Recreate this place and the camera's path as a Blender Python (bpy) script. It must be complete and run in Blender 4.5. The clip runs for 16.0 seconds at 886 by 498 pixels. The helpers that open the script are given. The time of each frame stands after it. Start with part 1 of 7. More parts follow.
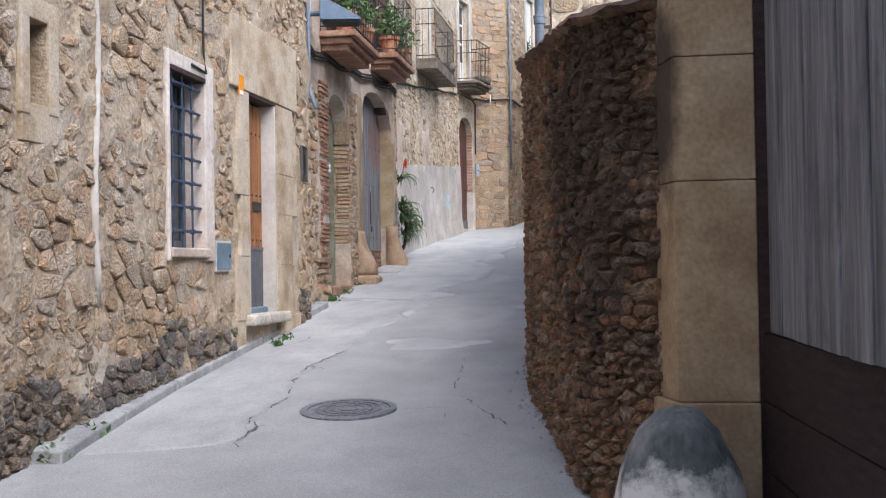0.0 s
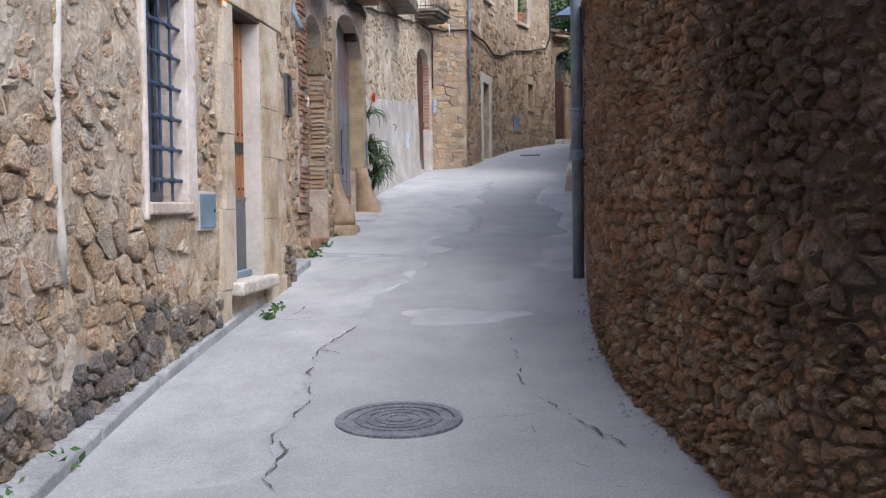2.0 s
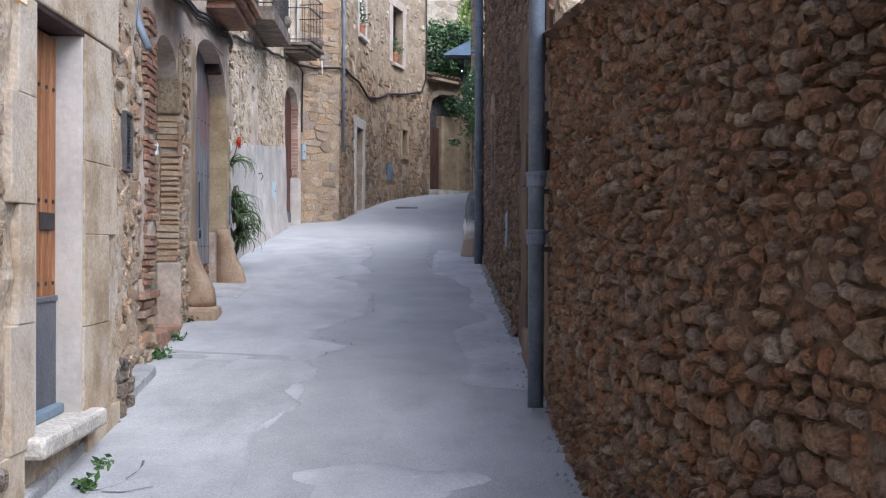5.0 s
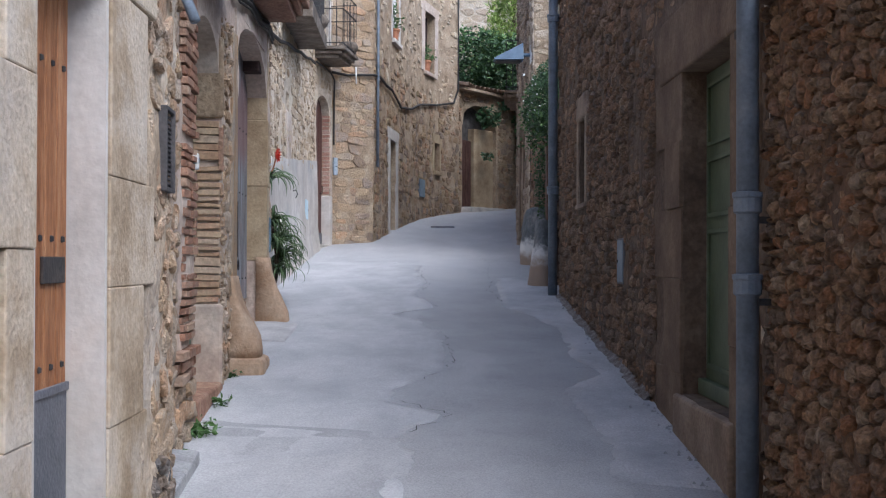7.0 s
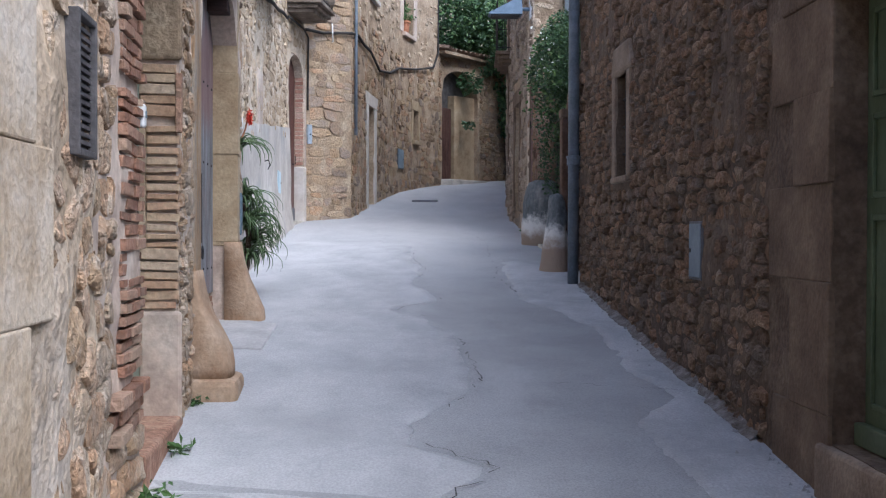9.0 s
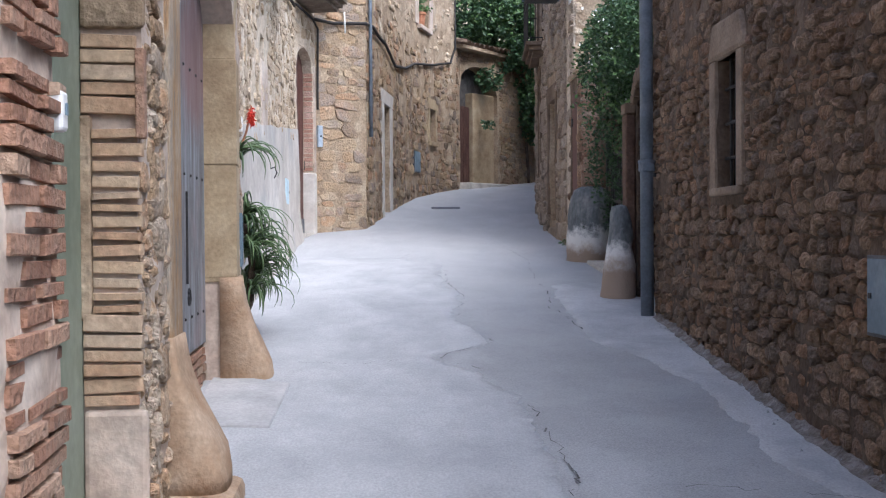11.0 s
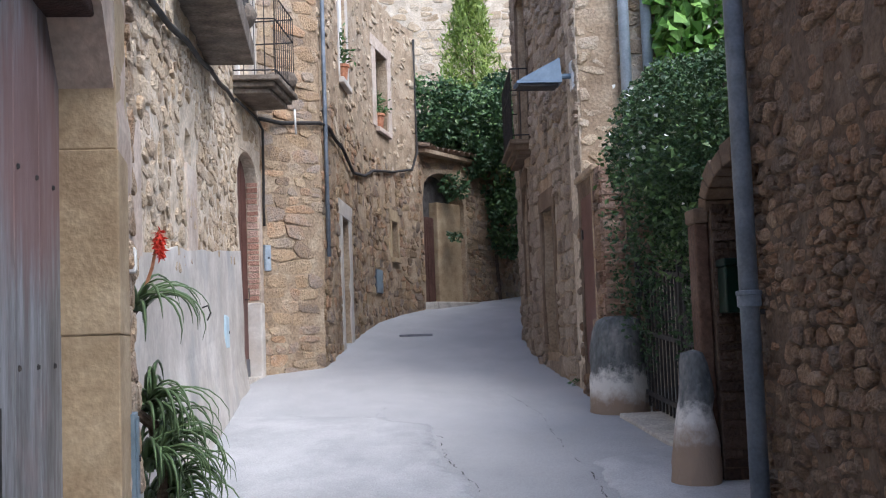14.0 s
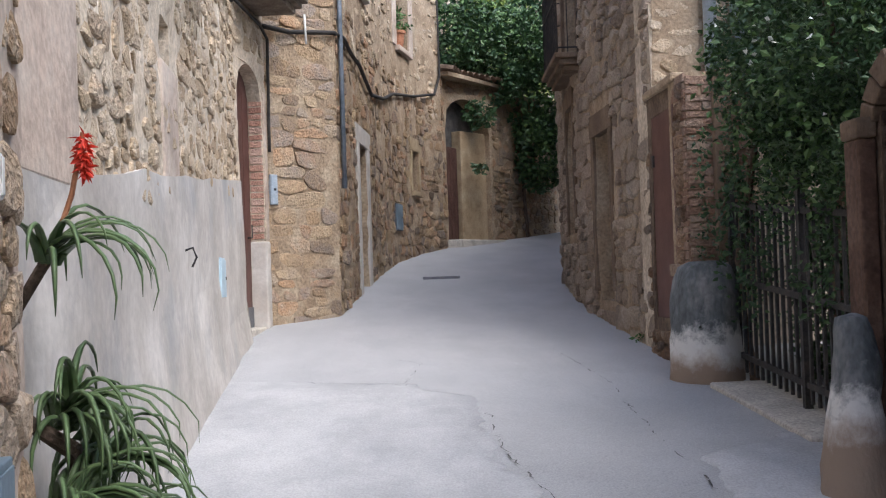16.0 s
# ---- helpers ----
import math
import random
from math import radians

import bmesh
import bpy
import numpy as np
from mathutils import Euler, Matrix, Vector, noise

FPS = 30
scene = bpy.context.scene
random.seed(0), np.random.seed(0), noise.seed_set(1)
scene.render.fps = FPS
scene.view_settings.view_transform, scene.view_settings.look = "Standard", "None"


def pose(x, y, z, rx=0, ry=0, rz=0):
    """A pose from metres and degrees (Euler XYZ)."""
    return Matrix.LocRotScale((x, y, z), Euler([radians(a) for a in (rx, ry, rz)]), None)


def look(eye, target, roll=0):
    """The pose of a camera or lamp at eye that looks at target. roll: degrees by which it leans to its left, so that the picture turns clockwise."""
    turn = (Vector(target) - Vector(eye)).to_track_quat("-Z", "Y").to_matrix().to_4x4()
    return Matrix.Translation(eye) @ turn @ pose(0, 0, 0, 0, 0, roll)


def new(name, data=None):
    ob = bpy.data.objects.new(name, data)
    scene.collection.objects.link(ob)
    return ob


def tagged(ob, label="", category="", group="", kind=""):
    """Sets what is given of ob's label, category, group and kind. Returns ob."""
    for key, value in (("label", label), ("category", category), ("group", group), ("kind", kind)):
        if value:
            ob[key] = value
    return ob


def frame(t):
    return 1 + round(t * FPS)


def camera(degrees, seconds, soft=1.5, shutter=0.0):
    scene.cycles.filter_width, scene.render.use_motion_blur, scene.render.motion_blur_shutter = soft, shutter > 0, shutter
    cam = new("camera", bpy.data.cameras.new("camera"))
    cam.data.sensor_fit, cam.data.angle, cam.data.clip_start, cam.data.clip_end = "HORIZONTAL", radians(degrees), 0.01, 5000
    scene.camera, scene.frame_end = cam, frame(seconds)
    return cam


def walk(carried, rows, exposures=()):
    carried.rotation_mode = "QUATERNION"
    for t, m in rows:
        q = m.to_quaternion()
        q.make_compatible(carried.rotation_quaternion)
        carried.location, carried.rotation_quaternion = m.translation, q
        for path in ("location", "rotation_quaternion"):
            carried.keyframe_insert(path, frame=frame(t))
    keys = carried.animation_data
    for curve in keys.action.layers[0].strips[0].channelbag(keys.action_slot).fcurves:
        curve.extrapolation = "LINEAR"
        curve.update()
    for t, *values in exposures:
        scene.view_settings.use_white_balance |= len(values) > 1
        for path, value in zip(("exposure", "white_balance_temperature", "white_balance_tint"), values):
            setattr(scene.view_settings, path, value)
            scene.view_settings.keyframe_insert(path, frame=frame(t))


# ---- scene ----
cam = camera(41.6, 16.0, soft=1.2)
PATH = [
    (0, (2.977, -5.07, 1.063), (2.618, -3.102, 1.096), -0.9),
    (0.5, (2.688, -4.604, 1.096), (2.377, -2.628, 1.105), -1.0),
    (1, (2.324, -4.172, 1.109), (2.029, -2.194, 1.114), -0.7),
    (1.5, (2.02, -3.735, 1.14), (1.767, -1.752, 1.097), -0.7),
    (2, (1.811, -3.283, 1.219), (1.587, -1.297, 1.142), -0.8),
    (2.5, (1.642, -2.876, 1.268), (1.542, -0.879, 1.208), -0.2),
    (3, (1.584, -2.419, 1.317), (1.62, -0.419, 1.297), 0.4),
    (3.5, (1.517, -1.924, 1.345), (1.527, 0.076, 1.326), 0.3),
    (4, (1.44, -1.405, 1.443), (1.47, 0.595, 1.423), 0.3),
    (6.5, (0.632, 1.209, 1.654), (0.65, 3.209, 1.676), 0.1),
    (7, (0.472, 1.77, 1.719), (0.486, 3.769, 1.74), 0.2),
    (7.5, (0.312, 2.246, 1.772), (0.323, 4.246, 1.794), 0.4),
    (8, (0.239, 2.802, 1.805), (0.266, 4.802, 1.825), 0.3),
    (8.5, (0.157, 3.272, 1.813), (0.182, 5.271, 1.829), 0.2),
    (9, (0.114, 3.853, 1.826), (0.189, 5.851, 1.799), 0.2),
    (11.5, (-0.177, 6.49, 2.109), (-0.121, 8.489, 2.082), -0.7),
    (12, (-0.214, 7.016, 2.222), (-0.167, 9.015, 2.25), -1.1),
    (12.5, (-0.295, 7.475, 2.33), (-0.247, 9.473, 2.416), -1.4),
    (13, (-0.322, 8.053, 2.381), (-0.25, 10.047, 2.515), -1.9),
    (13.5, (-0.382, 8.56, 2.388), (-0.269, 10.551, 2.545), -1.6),
    (14, (-0.366, 9.105, 2.384), (-0.21, 11.093, 2.542), -2.1),
    (14.5, (-0.417, 9.606, 2.397), (-0.273, 11.597, 2.52), -2.1),
    (15, (-0.459, 10.139, 2.42), (-0.306, 12.132, 2.491), -1.7),
    (15.5, (-0.454, 10.679, 2.463), (-0.299, 12.672, 2.522), -2.1),
    (16, (-0.459, 11.231, 2.502), (-0.326, 13.226, 2.551), -1.9),
]
EXPOSURES = [(0, 1.12, 5980, 10), (1.0, 1.06, 5950, 10), (2.0, 1.08, 5850, 10), (3.0, 1.2, 5760, 10), (4.0, 1.2, 5680, 10), (6.5, 0.9, 5530, 10), (8.0, 0.9, 5600, 10), (9.1, 1.14, 5500, 10), (11.5, 1.4, 5680, 10), (12.5, 1.32, 5700, 10), (13.2, 1.15, 5720, 10), (14.0, 1.12, 5760, 10), (16.0, 1.12, 6020, 10)]
walk(cam, [(t, look(eye, target, roll)) for t, eye, target, roll in PATH], EXPOSURES)

# World, sun, exposure.
world = bpy.data.worlds.new("world")
scene.world = world
world.use_nodes = True
wn = world.node_tree
sky = wn.nodes.new("ShaderNodeTexSky")
sky.sky_type = "NISHITA"
sky.sun_disc = False
sky.sun_elevation = radians(52)
sky.sun_rotation = radians(140)
sky.dust_density = 3.0
sky.air_density = 1.0
wn.links.new(sky.outputs["Color"], wn.nodes["Background"].inputs["Color"])
wn.nodes["Background"].inputs["Strength"].default_value = 0.15
sun_data = bpy.data.lights.new("sun", "SUN")
sun_data.energy = 1.2
sun_data.angle = radians(50)
sun_data.color = (1.0, 0.99, 0.98)
sun = new("sun", sun_data)
sun.matrix_world = look((15, -15, 27), (0, 0, 0))


# Materials.
def rgb(c):
    return (c[0], c[1], c[2], 1.0)


def surface(name, colors, rough=0.85, scale=6.0, fine=60.0, bump=0.3, metal=0.0, vary="", spread=0.35, stretch=None,
            stain=None, stain_scale=1.2, stain_amount=0.5, spec=0.3, stain_low=0.5, smear=None, smear_low=0.5, soot=None, soot_color=(0.022, 0.02, 0.018), soot_most=0.88, ragged=0.0):
    """Mottled material: colours blended by coarse noise, fine grain, optional per-piece variation and stains."""
    m = bpy.data.materials.new(name)
    m.use_nodes = True
    nt = m.node_tree
    N, L = nt.nodes, nt.links
    bsdf = N["Principled BSDF"]
    geo = N.new("ShaderNodeNewGeometry")
    pos = geo.outputs["Position"]
    if stretch:
        mp = N.new("ShaderNodeMapping")
        mp.inputs["Scale"].default_value = stretch
        L.new(pos, mp.inputs["Vector"])
        pos = mp.outputs["Vector"]
    n1 = N.new("ShaderNodeTexNoise")
    n1.inputs["Scale"].default_value = scale
    n1.inputs["Detail"].default_value = 5 if not vary else 9
    n1.inputs["Roughness"].default_value = 0.65
    L.new(pos, n1.inputs["Vector"])
    n2 = N.new("ShaderNodeTexNoise")
    n2.inputs["Scale"].default_value = fine
    n2.inputs["Detail"].default_value = 4
    L.new(pos, n2.inputs["Vector"])
    ramp = N.new("ShaderNodeValToRGB")
    cr = ramp.color_ramp
    k = len(colors)
    lo, hi = (0.34, 0.66) if not vary else (0.12, 0.88)
    cr.elements[0].position, cr.elements[0].color = lo, rgb(colors[0])
    cr.elements[1].position, cr.elements[1].color = hi, rgb(colors[-1])
    for i in range(1, k - 1):
        e = cr.elements.new(lo + (hi - lo) * i / (k - 1))
        e.color = rgb(colors[i])
    fac = n1.outputs["Fac"]
    if vary:
        if vary == "object":
            rnd = N.new("ShaderNodeObjectInfo").outputs["Random"]
        else:
            rnd = geo.outputs["Random Per Island"]
        mx = N.new("ShaderNodeMix")
        mx.inputs["Factor"].default_value = 0.35
        L.new(rnd, mx.inputs["A"])
        L.new(fac, mx.inputs["B"])
        fac = mx.outputs["Result"]
    L.new(fac, ramp.inputs["Fac"])
    col = ramp.outputs["Color"]
    # fine grain modulates value
    mr = N.new("ShaderNodeMapRange")
    mr.inputs["From Min"].default_value = 0.25
    mr.inputs["From Max"].default_value = 0.75
    grain = spread * (0.8 if vary else 1.0)
    mr.inputs["To Min"].default_value = 1 - grain
    mr.inputs["To Max"].default_value = 1 + grain
    L.new(n2.outputs["Fac"], mr.inputs["Value"])
    mul = N.new("ShaderNodeMix")
    mul.data_type, mul.blend_type = "RGBA", "MULTIPLY"
    mul.inputs["Factor"].default_value = 1.0
    L.new(col, mul.inputs["A"])
    L.new(mr.outputs["Result"], mul.inputs["B"])
    col = mul.outputs["Result"]
    if stain:
        n3 = N.new("ShaderNodeTexNoise")
        n3.inputs["Scale"].default_value = stain_scale
        n3.inputs["Detail"].default_value = 7
        n3.inputs["Roughness"].default_value = 0.7
        L.new(geo.outputs["Position"], n3.inputs["Vector"])
        r3 = N.new("ShaderNodeMapRange")
        r3.inputs["From Min"].default_value = stain_low
        r3.inputs["From Max"].default_value = stain_low + 0.16
        r3.inputs["To Max"].default_value = stain_amount
        L.new(n3.outputs["Fac"], r3.inputs["Value"])
        ms = N.new("ShaderNodeMix")
        ms.data_type = "RGBA"
        L.new(r3.outputs["Result"], ms.inputs["Factor"])
        L.new(col, ms.inputs["A"])
        ms.inputs["B"].default_value = rgb(stain)
        col = ms.outputs["Result"]
    if smear:
        # lime mortar dragged over the faces
        n4 = N.new("ShaderNodeTexNoise")
        n4.inputs["Scale"].default_value = 4.2
        n4.inputs["Detail"].default_value = 8
        n4.inputs["Roughness"].default_value = 0.72
        n4.inputs["Distortion"].default_value = 0.6
        L.new(geo.outputs["Position"], n4.inputs["Vector"])
        r4 = N.new("ShaderNodeMapRange")
        r4.inputs["From Min"].default_value = smear_low
        r4.inputs["From Max"].default_value = smear_low + 0.1
        r4.inputs["To Max"].default_value = 0.8
        L.new(n4.outputs["Fac"], r4.inputs["Value"])
        m4 = N.new("ShaderNodeMix")
        m4.data_type = "RGBA"
        L.new(r4.outputs["Result"], m4.inputs["Factor"])
        L.new(col, m4.inputs["A"])
        m4.inputs["B"].default_value = rgb(smear)
        col = m4.outputs["Result"]
    if soot:
        # one soot or paint mark of a given centre and size
        (cx, cy, cz), (ax, ay, az) = soot
        mp5 = N.new("ShaderNodeMapping")
        mp5.inputs["Scale"].default_value = (1 / ax, 1 / ay, 1 / az)
        mp5.inputs["Location"].default_value = (-cx / ax, -cy / ay, -cz / az)
        L.new(geo.outputs["Position"], mp5.inputs["Vector"])
        ln = N.new("ShaderNodeVectorMath")
        ln.operation = "LENGTH"
        L.new(mp5.outputs["Vector"], ln.inputs[0])
        ad = N.new("ShaderNodeMath")
        ad.operation = "ADD"
        L.new(ln.outputs["Value"], ad.inputs[0])
        L.new(n1.outputs["Fac"], ad.inputs[1])
        if ragged:
            n6 = N.new("ShaderNodeTexNoise")
            n6.inputs["Scale"].default_value = 3.0
            n6.inputs["Detail"].default_value = 8
            n6.inputs["Roughness"].default_value = 0.7
            L.new(geo.outputs["Position"], n6.inputs["Vector"])
            ma = N.new("ShaderNodeMath")
            ma.operation = "MULTIPLY_ADD"
            L.new(n6.outputs["Fac"], ma.inputs[0])
            ma.inputs[1].default_value = ragged
            L.new(ad.outputs[0], ma.inputs[2])
            su = N.new("ShaderNodeMath")
            su.operation = "SUBTRACT"
            L.new(ma.outputs[0], su.inputs[0])
            su.inputs[1].default_value = ragged * 0.5
            ad = su
        r5 = N.new("ShaderNodeMapRange")
        r5.inputs["From Min"].default_value = 1.1
        r5.inputs["From Max"].default_value = 1.6
        r5.inputs["To Min"].default_value = soot_most
        r5.inputs["To Max"].default_value = 0.0
        L.new(ad.outputs[0], r5.inputs["Value"])
        m5 = N.new("ShaderNodeMix")
        m5.data_type = "RGBA"
        L.new(r5.outputs["Result"], m5.inputs["Factor"])
        L.new(col, m5.inputs["A"])
        m5.inputs["B"].default_value = rgb(soot_color)
        col = m5.outputs["Result"]
    L.new(col, bsdf.inputs["Base Color"])
    bsdf.inputs["Roughness"].default_value = rough
    bsdf.inputs["Metallic"].default_value = metal
    bsdf.inputs["Specular IOR Level"].default_value = spec
    if bump:
        add = N.new("ShaderNodeMath")
        add.operation = "ADD"
        L.new(n1.outputs["Fac"], add.inputs[0])
        L.new(n2.outputs["Fac"], add.inputs[1])
        b = N.new("ShaderNodeBump")
        b.inputs["Strength"].default_value = bump
        b.inputs["Distance"].default_value = 0.02 if not vary else 0.044
        L.new(add.outputs[0], b.inputs["Height"])
        L.new(b.outputs["Normal"], bsdf.inputs["Normal"])
    return m


def pair(name, colors, **kw):
    """The same stone for single pieces and for joined ones."""
    return surface(name, colors, vary="object", **kw), surface(name + "_joined", colors, vary="island", **kw)


WARM = [(0.25, 0.165, 0.10), (0.40, 0.275, 0.165), (0.50, 0.365, 0.235), (0.41, 0.33, 0.25), (0.46, 0.29, 0.17), (0.56, 0.45, 0.33)]
STONE_WARM = pair("warm_stone", WARM, scale=9, fine=45, bump=0.9, spread=0.38, stain=(0.19, 0.165, 0.14), stain_amount=0.4, stain_scale=1.4, smear=(0.55, 0.46, 0.36))
STONE_FOOT = pair("damp_stone", [(0.10, 0.085, 0.075), (0.20, 0.15, 0.108), (0.15, 0.138, 0.128), (0.25, 0.185, 0.128), (0.24, 0.215, 0.195)], scale=9, fine=45, bump=0.9, spread=0.4,
                  stain=(0.13, 0.125, 0.125), stain_amount=0.6, stain_scale=1.3, smear=(0.46, 0.43, 0.39), smear_low=0.55)
STONE_PALE = pair("pale_stone", [(0.34, 0.245, 0.155), (0.47, 0.36, 0.24), (0.57, 0.46, 0.33), (0.42, 0.32, 0.225), (0.60, 0.51, 0.39)],
                  scale=9, fine=45, bump=0.8, spread=0.32, stain=(0.24, 0.20, 0.155), stain_amount=0.35, stain_scale=1.1, smear=(0.58, 0.49, 0.385), smear_low=0.53)
STONE_DARK = pair("dark_stone", [(0.115, 0.07, 0.042), (0.26, 0.145, 0.078), (0.34, 0.22, 0.13), (0.20, 0.142, 0.10), (0.31, 0.15, 0.073), (0.25, 0.178, 0.122), (0.44, 0.33, 0.225)],
                  scale=9, fine=45, bump=1.0, spread=0.5, stain=(0.06, 0.046, 0.038), stain_amount=0.7, stain_scale=1.1, stain_low=0.56, soot=((2.55, 0.7, 1.95), (0.8, 1.15, 1.5)), soot_most=0.7, ragged=2.6)
STONE_BROWN = pair("brown_stone", [(0.11, 0.068, 0.045), (0.23, 0.145, 0.09), (0.31, 0.21, 0.135), (0.19, 0.145, 0.112), (0.29, 0.17, 0.10), (0.40, 0.30, 0.21)],
                   scale=9, fine=45, bump=1.0, spread=0.45, stain=(0.09, 0.07, 0.055), stain_amount=0.5, stain_scale=1.0)
STONE_OCHRE = pair("ochre_stone", [(0.17, 0.125, 0.093), (0.32, 0.215, 0.125), (0.41, 0.30, 0.18), (0.25, 0.20, 0.16), (0.37, 0.22, 0.125), (0.48, 0.375, 0.26)],
                   scale=7, fine=45, bump=0.9, spread=0.4, stain=(0.15, 0.115, 0.085), stain_amount=0.5, stain_scale=0.9, smear=(0.43, 0.33, 0.225), smear_low=0.56)
STONE_BLOCK = pair("squared_stone", [(0.20, 0.165, 0.14), (0.40, 0.275, 0.165), (0.48, 0.365, 0.24), (0.33, 0.275, 0.23), (0.46, 0.29, 0.17), (0.53, 0.43, 0.31)],
                   scale=6, fine=40, bump=0.7, spread=0.28, stain=(0.22, 0.18, 0.15), stain_amount=0.35, stain_scale=1.3, smear=(0.54, 0.44, 0.33), smear_low=0.57)
STONE_GREY = pair("grey_stone", [(0.19, 0.142, 0.105), (0.32, 0.25, 0.186), (0.43, 0.35, 0.265), (0.34, 0.265, 0.205), (0.51, 0.425, 0.335)],
                  scale=9, fine=45, bump=0.9, spread=0.4, stain=(0.12, 0.10, 0.085), stain_amount=0.5, stain_scale=0.9)
BRICK = pair("red_brick", [(0.20, 0.10, 0.065), (0.29, 0.155, 0.10), (0.36, 0.21, 0.14), (0.38, 0.28, 0.2)], scale=8, fine=50, bump=0.5,
             stain=(0.3, 0.24, 0.18), stain_amount=0.5, stain_scale=3.0)
BRICK_ROSE = surface("rosy_brick", [(0.30, 0.15, 0.11), (0.40, 0.22, 0.16), (0.46, 0.28, 0.21), (0.50, 0.36, 0.29)], vary="object", scale=7, fine=50, bump=0.5)
BRICK_PIER = surface("weathered_brick", [(0.17, 0.095, 0.065), (0.25, 0.15, 0.105), (0.31, 0.21, 0.155), (0.36, 0.28, 0.215)], vary="object", scale=7, fine=50, bump=0.6, stain=(0.30, 0.24, 0.185), stain_amount=0.5, stain_scale=2.5)
# Dull brick, darkened further for the creeper's shade over the doorway.
BRICK_DULL_SHADED = surface("shaded_dull_brick", [(0.055, 0.036, 0.027), (0.088, 0.058, 0.043), (0.125, 0.088, 0.066)], vary="object", scale=7, fine=50, bump=0.6)
BRICK_TAN = surface("washed_brick", [(0.34, 0.21, 0.13), (0.44, 0.30, 0.19), (0.43, 0.335, 0.245), (0.47, 0.345, 0.225), (0.43, 0.235, 0.15)], vary="object", scale=7, fine=40, bump=0.22, stain=(0.46, 0.36, 0.25), stain_amount=0.6, stain_scale=2.0)
MORTAR_WARM = surface("lime_mortar", [(0.29, 0.22, 0.145), (0.40, 0.31, 0.215), (0.50, 0.41, 0.305)], scale=3, fine=30, bump=0.8, stain=(0.62, 0.58, 0.53),
                      stain_amount=0.4, stain_scale=1.3)
# Also used on recess backs, where its dark tone stands for shade.
MORTAR_DARK = surface("earth_mortar_and_shade", [(0.085, 0.052, 0.035), (0.16, 0.097, 0.06), (0.23, 0.148, 0.096)], scale=3, fine=30, bump=0.8, stain=(0.04, 0.035, 0.03),
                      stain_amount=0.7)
MORTAR_SOOT = surface("sooty_earth_mortar", [(0.085, 0.052, 0.035), (0.15, 0.092, 0.058), (0.21, 0.138, 0.092)], scale=3, fine=30, bump=0.8, stain=(0.05, 0.042, 0.036), stain_amount=0.7, soot=((2.55, 0.7, 1.95), (0.8, 1.15, 1.5)), soot_most=0.65, ragged=2.0)
MORTAR_OCHRE = surface("ochre_mortar", [(0.26, 0.188, 0.122), (0.36, 0.27, 0.182), (0.45, 0.36, 0.255)], scale=3, fine=30, bump=0.8)
MORTAR_BROWN = surface("brown_mortar", [(0.085, 0.058, 0.04), (0.13, 0.092, 0.064), (0.19, 0.14, 0.098)], scale=3, fine=30, bump=0.7)
MORTAR_PALE = surface("pale_mortar", [(0.44, 0.36, 0.27), (0.55, 0.46, 0.35), (0.64, 0.56, 0.46)], scale=2.5, fine=28, bump=0.6, stain=(0.27, 0.23, 0.19),
                      stain_amount=0.5)
PLASTER_GREY = surface("weathered_plaster", [(0.38, 0.345, 0.305), (0.47, 0.435, 0.39), (0.60, 0.565, 0.52)], scale=1.4, fine=18, bump=0.22, spread=0.1,
                       stain=(0.30, 0.30, 0.30), stain_amount=0.7, stain_scale=1.0)
PLASTER_PINK = surface("pink_plaster", [(0.40, 0.31, 0.25), (0.52, 0.42, 0.34), (0.58, 0.50, 0.42)], scale=2.5, fine=25, bump=0.35, spread=0.2,
                       stain=(0.24, 0.20, 0.17), stain_amount=0.6, stain_scale=1.1)
PLASTER_WHITE = surface("white_plaster", [(0.45, 0.41, 0.365), (0.54, 0.50, 0.45), (0.63, 0.59, 0.54)], scale=3, fine=26, bump=0.2, spread=0.08,
                        stain=(0.55, 0.46, 0.38), stain_amount=0.5, stain_scale=2.0)
PLASTER_ROSE = surface("rosy_plaster", [(0.52, 0.43, 0.38), (0.62, 0.54, 0.48), (0.70, 0.63, 0.57)], scale=3, fine=26, bump=0.4, spread=0.15,
                       stain=(0.45, 0.34, 0.25), stain_amount=0.5, stain_scale=2.0)
DRESSED = surface("dressed_sandstone", [(0.31, 0.23, 0.145), (0.42, 0.325, 0.22), (0.52, 0.43, 0.32), (0.45, 0.37, 0.28)], scale=2.2, fine=45, bump=0.4, spread=0.2,
                  stain=(0.60, 0.55, 0.48), stain_amount=0.5, stain_scale=1.7)
DRESSED_OCHRE = surface("ochre_sandstone", [(0.30, 0.215, 0.13), (0.40, 0.305, 0.19), (0.47, 0.375, 0.25)], scale=3, fine=45, bump=0.3, spread=0.18,
                        stain=(0.24, 0.17, 0.10), stain_amount=0.5, stain_scale=2.0)
FRAME_BROWN = surface("pale_brown_sandstone", [(0.19, 0.14, 0.10), (0.27, 0.205, 0.15), (0.35, 0.275, 0.205)], scale=3, fine=45, bump=0.4, spread=0.2, stain=(0.16, 0.12, 0.09), stain_amount=0.5, stain_scale=2.0)
DRESSED_BROWN = surface("brown_sandstone", [(0.115, 0.078, 0.052), (0.165, 0.115, 0.077), (0.225, 0.165, 0.115)], scale=3, fine=45, bump=0.35, spread=0.2,
                        stain=(0.13, 0.095, 0.07), stain_amount=0.5, stain_scale=1.6)
WOOD_DOOR = surface("varnished_wood", [(0.20, 0.075, 0.028), (0.30, 0.125, 0.05), (0.38, 0.19, 0.09)], rough=0.6, scale=5, fine=40, bump=0.2, spread=0.25,
                    stretch=(6, 6, 0.6))
